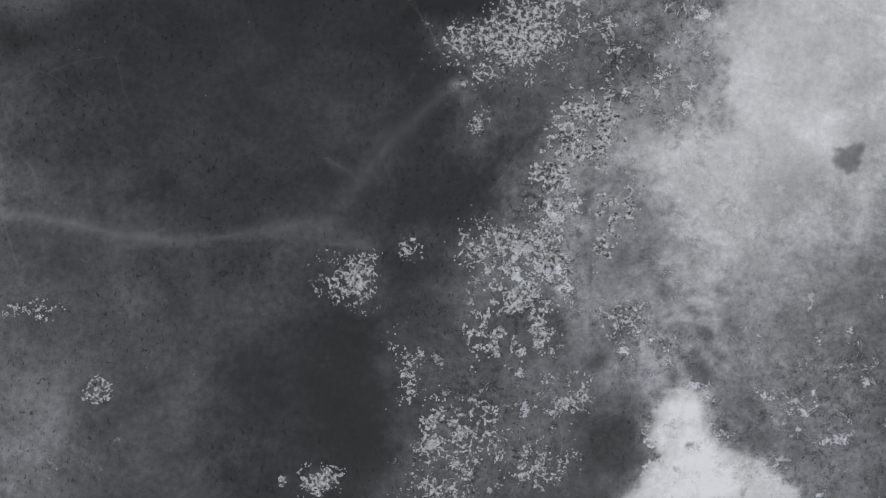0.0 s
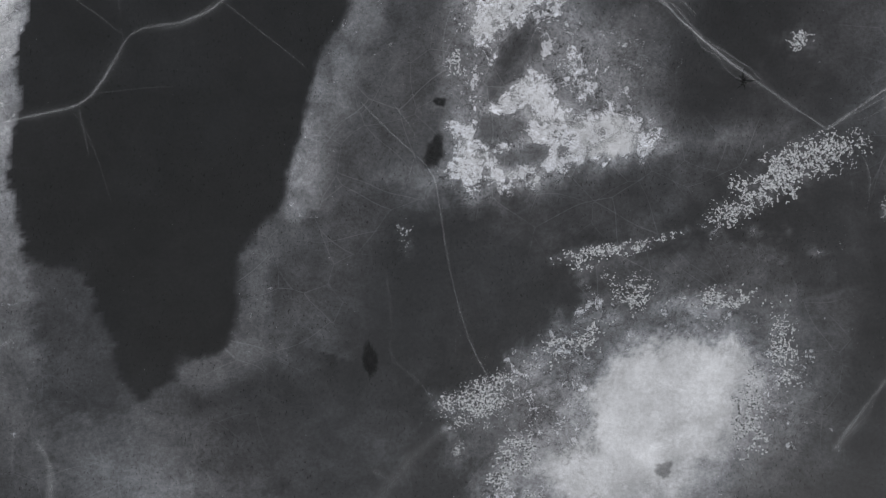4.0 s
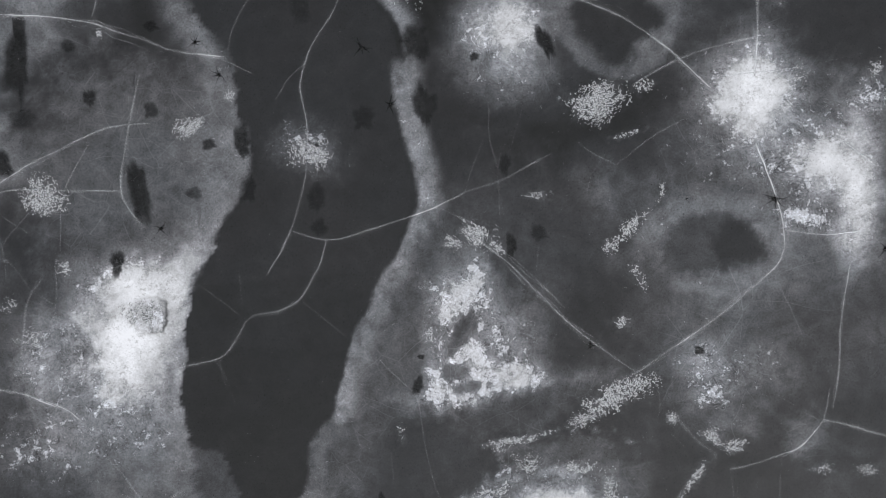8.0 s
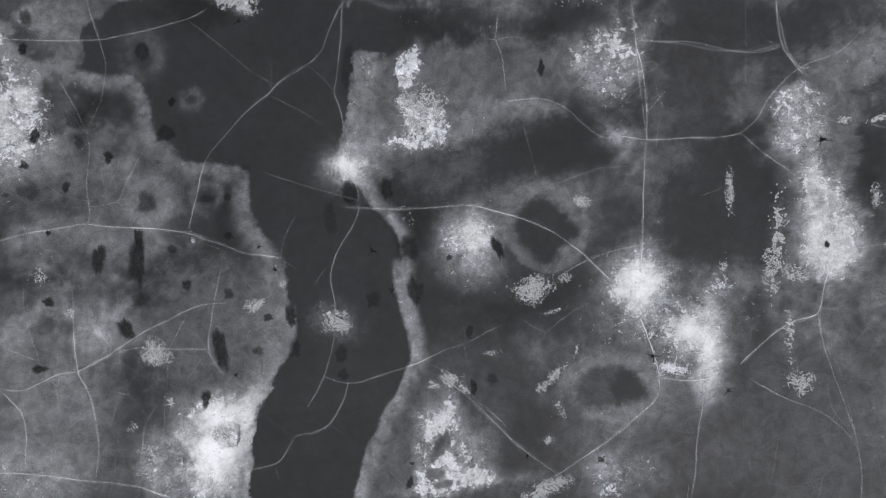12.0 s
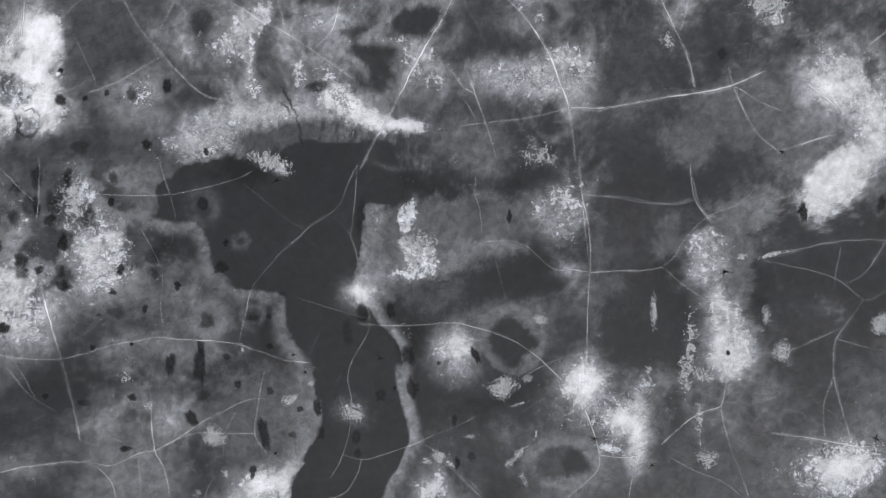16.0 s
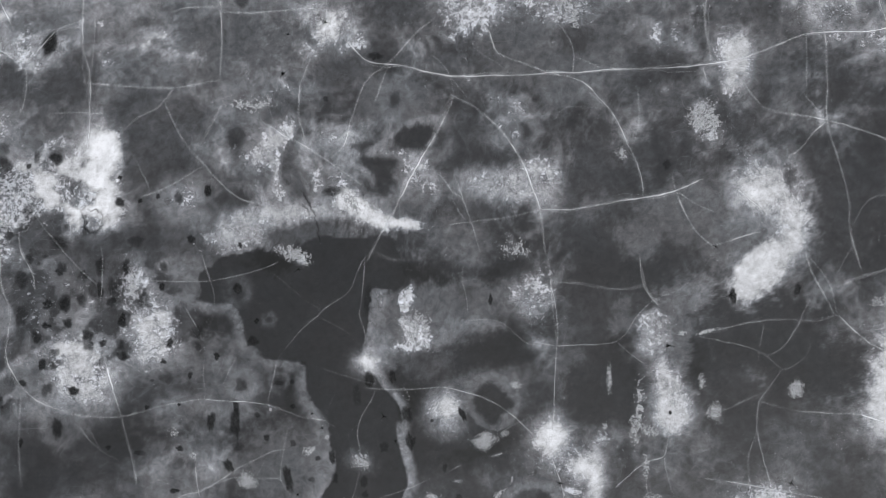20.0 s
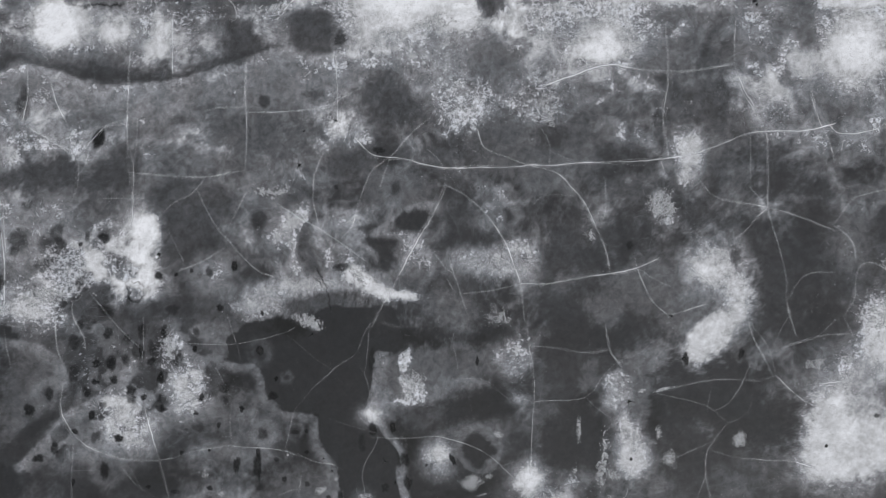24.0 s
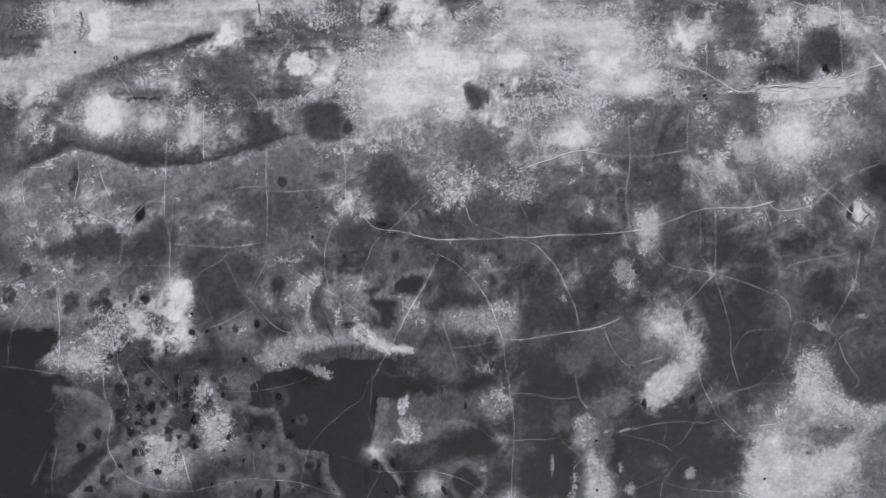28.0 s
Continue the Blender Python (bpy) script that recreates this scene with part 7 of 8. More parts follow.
crack(0.27, 128, [(-83.78, 63.47), (-82.98, 57.36), (-82.86, 52.03), (-82.73, 46.3)])
crack(0.27, 128, [(85.94, 47.57), (87.25, 44.95), (88.55, 42.32)])
crack(0.27, 130, [(95.51, 90.11), (98.4, 88.18), (100.9, 86.05), (103.16, 83.77), (103.44, 83.49)])
crack(0.27, 132, [(67.39, 84.64), (67.5, 80.03), (67.49, 75.1)])
crack(0.27, 138, [(102.5, 130.52), (105.62, 129.64), (108.79, 128.97), (111.6, 128.56)])
crack(0.27, 130, [(102.07, 78.15), (104.75, 80.84), (107.44, 83.52)])
crack(0.27, 130, [(-91.45, 92.97), (-87.33, 93.35), (-84.47, 94.1)])
crack(1.2, 170, [(106.02, 124.96), (107.72, 122.73), (109.51, 120.57), (111.37, 118.46), (113.22, 116.35), (113.75, 115.74)])
crack(0.66, 150, [(105.23, 135.96), (105.68, 133.57), (106.14, 131.19), (106.4, 129.42)])
crack(0.13, 128, [(-46.83, 41.3), (-44.35, 41.05), (-40.32, 40.93), (-36, 41.12), (-31.44, 42), (-28.29, 42.82), (-26.26, 43.45), (-24.35, 44.39)])
crack(0.09, 96, [(-26.26, 43.26), (-21.82, 39.75), (-19.57, 37.81), (-16.77, 36.07)])
crack(0.09, 92, [(-17.57, 35.07), (-13.42, 33.02), (-11.38, 31.59)])
crack(0.13, 130, [(-8.99, 45.47), (-9.92, 44.21), (-11.01, 41.63), (-11.62, 39.94), (-13.28, 38.32), (-16.34, 36.26), (-17.57, 35.01), (-20.07, 32.83), (-22.13, 30.54), (-23.83, 28.43), (-24.54, 26.57), (-25.11, 23.68), (-25.92, 20.36)])
crack(0.09, 98, [(-13.28, 38.32), (-14.63, 37.82), (-15.86, 36.82), (-16.47, 36.07)])
crack(0.09, 86, [(-17.57, 35.01), (-21.73, 32.83), (-25.05, 32.02), (-27.95, 32.83)])
crack(0.13, 128, [(-9.24, 45.47), (-9.36, 45.03), (-9.53, 41.26), (-9.93, 37.01), (-10.17, 35.39), (-9.48, 33.27), (-9.1, 31.16)])
crack(0.09, 100, [(-13.28, 38.32), (-11.41, 36.82), (-10.23, 35.45)])
crack(0.09, 92, [(-11.62, 39.94), (-11.43, 38.57), (-11.41, 37.01)])
crack(0.09, 112, [(-36.65, 42.69), (-35.93, 41), (-35.2, 38.31), (-35.46, 35.75), (-35.56, 34.5)])
crack(0.09, 118, [(-40.29, 36.62), (-38.76, 34.07), (-37.22, 30.96), (-36.8, 28.67), (-37.04, 25.34), (-36.67, 22.01), (-37.41, 19.5)])
crack(0.09, 100, [(-39.36, 33.26), (-38.28, 32.02), (-37.21, 30.71)])
crack(0.09, 100, [(-37.22, 30.96), (-36.45, 32.45), (-35.56, 34.5)])
crack(0.09, 92, [(-30.37, 29.91), (-32.21, 26.39), (-33.57, 23.24)])
crack(0.13, 146, [(-46.27, 18.88), (-43.84, 19.74), (-40.12, 20.35), (-37.26, 20.78), (-33.95, 20.54), (-29.84, 20.36), (-26.1, 19.87), (-24.01, 19.13), (-21.98, 18.52), (-19.96, 17.79), (-17.51, 17.42), (-15.86, 17.24)])
crack(0.09, 96, [(-40.18, 22.81), (-37.29, 22.63), (-33.57, 23.24)])
crack(0.09, 96, [(-40.14, 21.15), (-37.45, 21.58), (-35.19, 21.58)])
crack(0.09, 112, [(-17.91, 26.52), (-15.45, 25.72), (-12.12, 24.73), (-9.24, 23.87), (-6.54, 23.26)])
crack(0.13, 132, [(-8.64, 26.4), (-7.77, 24.92), (-7.45, 22.64), (-7.99, 20.8), (-9.39, 18.53), (-9.99, 17.3), (-10.47, 15.41), (-10.34, 14.01), (-9.96, 11.94), (-10.06, 8.66), (-10.53, 6.24), (-11.12, 4.37), (-11.96, 2.56), (-12.86, 1.17)])
crack(0.13, 138, [(-8.98, 22.7), (-5.06, 22.52), (-1.63, 22.52), (1.68, 22.77), (4.13, 22.95), (7.07, 22.34), (9.95, 21.54), (13.24, 20.2), (15.68, 18.54), (17.51, 17.07), (19.75, 14.82)])
crack(0.09, 118, [(13.95, 15.12), (17.51, 17.07), (20.2, 17.99), (23.14, 18.67)])
crack(0.09, 100, [(-13.88, 22.09), (-14.79, 20.92), (-15.57, 19.14), (-15.86, 17.67)])
crack(0.13, 140, [(22.31, 45.48), (22.53, 42.97), (22.76, 40.84), (23.52, 37.46), (23.85, 33.66), (23.82, 30.12), (23.6, 27.03), (23.45, 24.5), (23.2, 18.12), (22.93, 15.73)])
crack(0.09, 118, [(22.81, 39.96), (23.14, 36.21), (23.7, 31.18)])
crack(0.09, 92, [(24.33, 37.9), (25.05, 35.47), (25.76, 33.29)])
crack(0.09, 122, [(22.52, 41.4), (24.98, 40.96), (28.32, 40.9), (30.79, 40.53), (33.32, 39.9), (36.22, 39.72), (38.7, 40.34)])
crack(0.13, 132, [(38.18, 45.49), (38.37, 42.54), (38.83, 40.41), (39.97, 38.53), (41.35, 36.85)])
crack(0.09, 122, [(47.52, 42.1), (44.94, 39.78), (41.63, 38.53), (39.95, 37.53), (37.81, 35.35), (36.55, 33.67), (35.91, 32.42), (34.22, 30.87)])
crack(0.13, 150, [(34.22, 30.87), (32.31, 30.44), (28.62, 30.25), (24.06, 30.06), (21.11, 30.5)])
crack(0.09, 122, [(34.22, 30.75), (36.83, 28.46), (39.74, 26.42)])
crack(0.09, 108, [(21.11, 30.5), (19.08, 30.37), (17, 31.8), (14.98, 33.66), (12.46, 34.59), (8.76, 34.34)])
crack(0.09, 112, [(7.61, 43.78), (7.48, 41.02), (8.1, 39.14), (8.52, 35.58)])
crack(0.09, 100, [(6.06, 41.33), (7.48, 41.08), (9.15, 41.46), (10.39, 41.33)])
crack(0.09, 94, [(10.35, 31.98), (11.2, 28.69), (11.8, 26.16)])
crack(0.09, 98, [(23.6, 27.22), (19.05, 27.03), (16.16, 26.16), (13.64, 25.11)])
crack(0.09, 104, [(33.52, 25.37), (29.57, 23.89)])
crack(0.09, 84, [(34.83, 45.49), (34.87, 40.47), (34.67, 35.47)])
crack(0.13, 152, [(44.08, 16.9), (43, 14.83), (42.08, 11.36), (39.8, 10.51), (37.34, 9.11), (34.44, 6.62), (33.58, 5.84)])
crack(0.13, 128, [(42.08, 11.36), (42.56, 8.26), (43.41, 5.42), (44.56, 2.16), (45.7, -1.26), (46.09, -2.7), (46.45, -5.51), (46.38, -8.49)])
crack(0.09, 100, [(42.56, 8.26), (44.2, 5.42), (45.1, 1.8), (45.87, -1.5)])
crack(0.09, 100, [(43.41, 5.42), (43.16, 1.8), (45.33, -1.44)])
crack(0.09, 118, [(34.41, 4.39), (38.43, 2.16), (41.68, 0.96), (44.07, -0.66), (45.67, -2.28)])
crack(0.13, 140, [(23, 10.74), (24, 7.89), (24.88, 4.62), (24.55, 2.15), (22.47, 0.17), (20.02, -1.88), (16.74, -4.09), (13.89, -6.01)])
crack(0.09, 135, [(24.88, 4.38), (27.85, 4.02), (30.28, 4.21)])
crack(0.13, 122, [(29.64, 1.79), (28.98, -1.87), (28.56, -6.3), (28.11, -8.5)])
crack(0.13, 128, [(1.69, 4.19), (4.11, 2.56), (6.59, 0.16), (9.01, -2.3), (11.06, -3.92), (13.89, -5.89)])
crack(0.09, 106, [(2.48, 4.31), (5.75, 1.78), (8.83, -1.28)])
crack(0.09, 106, [(1.69, 7.27), (4.12, 8.06), (7.04, 9.52)])
crack(0.09, 94, [(12.76, 9.16), (10.88, 10.13), (9.91, 10.91)])
crack(0.09, 94, [(12.76, 9.16), (15.21, 11.16), (18.08, 12.74)])
crack(0.08, 90, [(37.57, -2.29), (37.1, -4.8), (36.63, -7.13)])
crack(0.08, 90, [(24.53, 0.17), (25.35, -1.51), (26.12, -3.49)])
crack(0.13, 122, [(-45.88, 3.14), (-43.45, 2.96), (-39.78, 4.59), (-37.54, 4.96), (-34.9, 6.41), (-31.65, 8.47), (-28.4, 10.29), (-24.77, 11.93), (-21.48, 12.36)])
crack(0.09, 112, [(-37.54, 4.96), (-32.48, 7.26), (-27.98, 7.38), (-23.67, 7.38)])
crack(0.13, 122, [(-38.34, 13.99), (-38.04, 8.65), (-37.54, 4.96), (-36.47, 2.97), (-35.62, 0.14), (-35.13, -3.52), (-35.38, -6.33)])
crack(0.09, 106, [(-45.19, 7.43), (-41.63, 5.98)])
crack(0.09, 116, [(-45.56, 2.72), (-43.38, 0.32), (-42.9, -2.33), (-43.01, -5.14)])
crack(0.13, 118, [(-45.65, -5.8), (-42.39, -5.92), (-37.49, -6.51), (-31.38, -7.16), (-27.74, -8.35)])
crack(0.13, 122, [(-22.32, 16.02), (-23.12, 11.93), (-23.56, 8.23), (-23.23, 6.59), (-21.81, 4.6)])
crack(0.13, 132, [(1.69, 7.21), (-1.35, 5.82), (-4.99, 4.61), (-8.27, 3.76), (-11.12, 4.37)])
crack(0.13, 126, [(-8.51, 3.76), (-9.1, 1.77), (-10.3, -0.45), (-11.93, -1.47), (-13.98, -1.89), (-14.94, -3.33), (-16.19, -4.83), (-19.2, -5.54)])
crack(0.06, 86, [(-16.19, -4.83), (-15.75, -6.92)])
crack(0.08, 98, [(-18.06, 0.75), (-15.62, -1.11), (-14.34, -2.07)])
crack(0.08, 90, [(-10.3, -0.69), (-7.02, -3.33)])
crack(0.09, 94, [(-34.04, 2.97), (-31.6, 2.06), (-30.05, 0.26), (-28.22, -0.94)])
crack(0.09, 94, [(-28.27, 2.37), (-28.11, -0.04), (-28.32, -2.32)])
crack(0.06, 88, [(-33.84, 8.41), (-32.23, 3.57), (-31.54, -1.24)])
crack(0.06, 88, [(-30.15, 5.99), (-32.82, 2.37), (-34.25, -1.84)])
crack(0.06, 86, [(-40.28, 10.83), (-39.26, 5.98), (-40.37, 1.16)])
crack(0.06, 86, [(-36.02, 10.83), (-33.5, 6.59), (-30.12, 4.17)])
crack(0.06, 92, [(-43.75, 15.7), (-43.33, 10.83), (-41.69, 5.98)])
crack(0.06, 90, [(-41.69, 5.98), (-39.8, 2.96), (-39.4, -1.84)])
crack(0.06, 92, [(-25.97, 10.84), (-27.74, 7.2), (-27.91, 2.97)])
crack(0.06, 90, [(29.46, 10.86), (32.47, 8.44), (34.25, 6.02)])
crack(0.06, 86, [(4.49, 10.85), (4, 8.43), (4.48, 5.4)])
crack(0.06, 86, [(3.39, 2.99), (2.96, -0.02), (2.05, -2.42)])
crack(0.06, 90, [(20.67, 15.73), (25.87, 16.34), (31.38, 17.45)])
crack(0.27, 132, [(-58.59, 95.21), (-58.82, 85.43), (-58.53, 81.18), (-57.43, 77.05), (-57.3, 70.14), (-57.7, 63.86)])
crack(0.22, 110, [(-56.58, 86.79), (-56.71, 82.74), (-57.13, 77.77)])
crack(0.21, 112, [(-65.9, 84.68), (-57.59, 85.54)])
crack(0.22, 112, [(-73.95, 90.99), (-72.23, 87.47), (-71.05, 85.39)])
crack(0.22, 118, [(-76.21, 81.54), (-71.36, 80.52), (-68.84, 78.04), (-68.45, 74.22), (-69.39, 70.09)])
crack(0.21, 104, [(-68.84, 78.04), (-74.03, 76.27)])
crack(0.27, 142, [(-34.88, 95.29), (-34.79, 88.32), (-34.52, 83.34), (-34.65, 76.82)])
crack(0.22, 116, [(-34.79, 87.9), (-26.46, 88.14), (-18.85, 89), (-16.09, 90.46), (-11.27, 93.29)])
crack(0.21, 104, [(-34.8, 89.05), (-40.87, 88.82), (-43.64, 87.98)])
crack(0.27, 132, [(-16.43, 95.36), (-16.26, 86.93)])
crack(0.22, 125, [(-19.08, 79.97), (-20.78, 75.11), (-20.94, 70.26), (-19.87, 65.32)])
crack(0.27, 164, [(-12.94, 83.1), (-9.12, 79.59), (-3.57, 78.78), (4.34, 77.05), (11.94, 76.97), (17.48, 76.99), (22.3, 77.53), (27.12, 77.54), (34.1, 78.08), (43.03, 78.42), (49.3, 78.96), (55.47, 80.02), (59.69, 81.38), (66.6, 84.1), (71.44, 84.84), (77.72, 84.86), (81.22, 85.5), (84.94, 86.55)])
crack(0.22, 136, [(10.17, 86.29), (11.92, 84.95), (13.68, 81.12), (18.2, 79.06), (23.02, 77.43), (28.15, 76.1), (31.32, 73.12), (34.07, 69.72), (36.1, 65.51), (38.12, 60.7), (39.02, 56.6)])
crack(0.22, 112, [(24.78, 85.72), (26.52, 82.51), (26.92, 80.44), (26.51, 76.61)])
crack(0.22, 100, [(26.92, 80.44), (32.15, 78.08)])
crack(0.27, 134, [(5.48, 74.16), (6.1, 73.44), (9.18, 71.7), (12.97, 68.62), (16.15, 64.83), (18.2, 61.35), (19.93, 56.54), (20.95, 53.78), (21.46, 50), (21.96, 45.93)])
crack(0.32, 150, [(6.1, 73.44), (4.37, 69.52), (2.44, 65.91), (-0.71, 60.56), (-3.74, 54.41), (-6.17, 49.91), (-8.88, 44.7)])
crack(0.22, 122, [(-44.64, 72.55), (-40.74, 65.25), (-37.2, 61.16), (-32.96, 56.66), (-30.9, 55.34), (-28.65, 54.73)])
crack(0.22, 112, [(-34.58, 71.55), (-36.57, 67.43), (-38.56, 63.2)])
crack(0.21, 112, [(-37.2, 61.16), (-43.28, 57.65), (-48.15, 55.59)])
crack(0.22, 118, [(-28.3, 69.51), (-23.46, 66.34), (-20.68, 65.01), (-15.85, 61.95), (-9.58, 57.46)])
crack(0.21, 108, [(-15.85, 61.95), (-19.28, 57.43)])
crack(0.21, 112, [(-15.85, 61.95), (-13.11, 64.73), (-11.81, 69.57), (-9.7, 75.14), (-8.07, 77.22), (-4.91, 79.61), (-0.82, 84.18), (2.66, 87.1)])
crack(0.21, 104, [(-4.91, 79.61), (-6.32, 76.5), (-7.63, 72.37)])
crack(0.22, 108, [(-34.64, 76.09), (-40.16, 75.04), (-44.98, 74.61), (-56.06, 75.3), (-58.84, 75.7)])
crack(0.21, 112, [(-42.92, 74.31), (-45.64, 71.2), (-48.99, 69.44), (-51.71, 66.65)])
crack(0.22, 128, [(49.3, 78.96), (50.3, 75.35)])
crack(0.22, 104, [(49.3, 78.96), (50.36, 83.01), (50.4, 88.61)])
crack(0.22, 100, [(51.48, 95.59), (52.17, 91.42)])
crack(0.22, 124, [(64.98, 94.91), (66.69, 91.47), (69.12, 88.26)])
crack(0.27, 128, [(70.83, 85.15), (71.03, 76.76), (70.94, 69.44), (71.91, 65.64), (73.28, 60.82), (74.53, 54.68), (74.57, 50.18), (76.41, 43.37)])
crack(0.27, 128, [(56.56, 75.68), (58.89, 72.59), (61.63, 70.85), (66.44, 70.14), (70.94, 69.23), (77.47, 67.4), (84.58, 64.65)])
crack(0.22, 110, [(66.9, 73.96), (70.94, 69.23)])
crack(0.27, 126, [(70.94, 69.23), (68.45, 67.06), (66.79, 65), (64, 62.53)])
crack(0.22, 116, [(79.58, 92.87), (81.25, 87.68), (83.53, 82.39), (84.5, 78.26)])
crack(0.21, 106, [(5.15, 50.87), (11.16, 51.7), (16.16, 52.33), (20.95, 53.68)])
crack(0.27, 160, [(20.95, 53.68), (27.07, 53.7), (34.02, 54.95), (38.82, 55.68), (44.34, 56.93), (49.15, 58.99)])
crack(0.22, 118, [(43.94, 59.69), (44.64, 56.62), (46.35, 52.44), (48.37, 49.38), (51.1, 47.05)])
crack(0.21, 114, [(84.45, 56.35), (78.32, 55.71), (75.19, 51.21)])
crack(0.22, 100, [(23.21, 69.07), (25.78, 71.45), (31.93, 71.26)])
crack(0.21, 100, [(5.75, 55.06), (7.9, 51.69)])
crack(0.21, 114, [(38.35, 43.85), (39.45, 39.79), (41.47, 37.06)])
crack(0.21, 104, [(22.57, 41.05), (27.05, 40.76), (33.96, 39.77), (38.74, 40.5)])
crack(0.21, 128, [(48.95, 32.22), (55.05, 33.66), (59.22, 34.48), (64.71, 34.7), (68.77, 34.41), (72.23, 35.44)])
crack(0.32, 136, [(72.23, 35.44), (76.24, 31.71), (79.96, 29.4)])
crack(0.21, 120, [(67.58, 45.37), (70.88, 40.91), (72.03, 35.84)])
crack(0.21, 110, [(71.58, 39.9), (76.39, 41.94), (80.58, 43.38), (84.3, 46.75)])
crack(0.21, 106, [(77.17, 32.82), (84.09, 33.76)])
crack(0.21, 112, [(48.24, 31.71), (55.02, 30.32), (59.17, 28.92), (62.59, 26.21), (65.23, 27.23), (66.98, 28.95), (67.52, 31.98)])
crack(0.21, 110, [(59.52, 33.67), (58.67, 29.93), (58.44, 27.61)])
crack(0.21, 124, [(62.59, 26.21), (59.09, 21.46), (58.37, 20.16), (58.03, 16.04), (58.99, 11.33), (60.26, 6.64)])
crack(0.21, 118, [(46.82, 18.41), (52.19, 19.13), (57.06, 21.16), (59.1, 22.17)])
crack(0.21, 116, [(58.38, 20.76), (63.82, 19.17)])
crack(0.21, 134, [(64.53, 19.17), (69.99, 18.69), (75.35, 18.5), (79.98, 17.11)])
crack(0.27, 124, [(-72.73, 49.68), (-72.27, 42.86), (-71.79, 39.41), (-70.39, 35.97), (-70.62, 32.62), (-70.92, 27.77), (-68.71, 23.75), (-65.91, 20.74), (-61.11, 18.74), (-57.05, 17.85), (-50.88, 17.88), (-45.44, 19.2)])
crack(0.21, 128, [(-69.26, 49.69), (-68.88, 46.23), (-66.76, 42.17), (-66.3, 39.43)])
crack(0.21, 114, [(-64.47, 49.71), (-60.3, 44.94), (-55.43, 40.17)])
crack(0.21, 110, [(-54.84, 46.99), (-54.64, 41.7), (-55.06, 36.63)])
crack(0.27, 122, [(-54.21, 28.54), (-52.69, 23.1), (-50.88, 17.67), (-49.47, 12.36), (-47.96, 6.27)])
crack(0.21, 104, [(-64.81, 31.23), (-62.29, 27), (-60.19, 23.07)])
crack(0.21, 104, [(-59.06, 17.04), (-55.55, 12.94), (-51.16, 10.26)])
crack(0.27, 112, [(-68.34, 21.03), (-68.46, 12.3), (-67.71, 5.5)])
crack(0.21, 112, [(-66.56, 52.36), (-67.83, 49.7), (-69.26, 49.69)])
crack(0.21, 108, [(-66.56, 52.36), (-64.47, 49.71)])
crack(0.29, 118, [(-91.91, 92.59), (-92.46, 88.03), (-91.27, 82.7)])
crack(0.29, 118, [(-79.51, 98.57), (-79.09, 91.75), (-80.12, 84.52)])
crack(0.29, 112, [(-74.46, 93.65), (-73.03, 89.12), (-71.1, 85.92)])
crack(0.29, 130, [(-58.45, 100.48), (-58.98, 92.83)])
crack(0.29, 130, [(-34.93, 98.51), (-35.18, 88.47)])
crack(0.29, 125, [(-16.79, 99.45), (-16.32, 93.15)])
crack(0.29, 128, [(-71.34, 116.66), (-68.58, 112.64), (-66.23, 109.02)])
crack(0.29, 118, [(-79.6, 85.06), (-71.51, 80.19), (-68.82, 78.87), (-63.48, 84.65), (-58.99, 86.55)])
crack(0.29, 140, [(-27.99, 108.36), (-24.42, 111.62), (-19.89, 113)])
crack(0.29, 135, [(-39.27, 111.51), (-37.36, 109.5), (-36.92, 106.55)])
crack(0.3, 132, [(68.85, 124.61), (68.83, 116.37), (66.54, 112.31)])
crack(0.37, 138, [(64.65, 107.31), (64.23, 98.31)])
crack(0.37, 132, [(64.23, 98.31), (66.09, 93.77), (69.14, 88.85)])
crack(0.29, 122, [(50.35, 107.21), (50.75, 99.96), (50.75, 94.6), (49.82, 87.37), (51.02, 79.37)])
crack(0.29, 132, [(24.75, 93.46), (31.01, 95.79), (38.21, 98.12), (45.41, 97.23), (55.29, 97.04), (64.23, 98.31)])
crack(0.29, 128, [(83.11, 86.68), (85.76, 84.43), (92.02, 85.02), (95.64, 87.18), (99.26, 90.81), (104.62, 93.66), (110.11, 95.58)])
crack(0.29, 116, [(80.38, 98.44), (79.95, 93.88), (80.86, 89.34)])
crack(0.29, 110, [(86.56, 84.04), (85.74, 80.43)])
crack(0.37, 140, [(60.66, 119.55), (68.83, 116.91), (73.23, 114.11), (77.37, 112.39), (82.33, 113.64), (91.7, 114.52), (101.21, 115.8), (106.72, 118), (111.56, 119.39)])
crack(0.3, 124, [(100.71, 134.88), (100.87, 122.96), (101.48, 115.81)])
crack(0.29, 108, [(94.33, 91.31), (98.31, 88.67)])
crack(0.29, 108, [(107.64, 75.67), (109.86, 84.22)])
crack(0.29, 118, [(-83.84, 72.51), (-83.28, 65.34), (-82.59, 58.46)])
crack(0.29, 112, [(-89.84, 62.51), (-92.39, 58.13), (-94.5, 52.69), (-94.88, 46.49)])
crack(0.29, 110, [(-96.6, 46.48), (-91.29, 45.86), (-84.92, 44.85), (-79.35, 44.24)])
crack(0.29, 116, [(-82.78, 43.95), (-81.73, 38.7), (-81.14, 35.95)])
crack(0.29, 116, [(-82.81, 28.07), (-83.96, 21), (-83.59, 16.57)])
crack(0.29, 96, [(-85.03, 27.14), (-86.77, 22.94), (-88.77, 18.36)])
crack(0.29, 106, [(-96.81, 54.92), (-90.61, 55.89)])
crack(0.29, 110, [(-89.84, 62.51), (-83.68, 65.74)])
crack(0.29, 124, [(104.98, 75.65), (103.44, 67.54), (97.12, 56.9), (92.23, 58.19), (89.17, 57.24), (88.21, 51.42), (86.33, 47.85)])
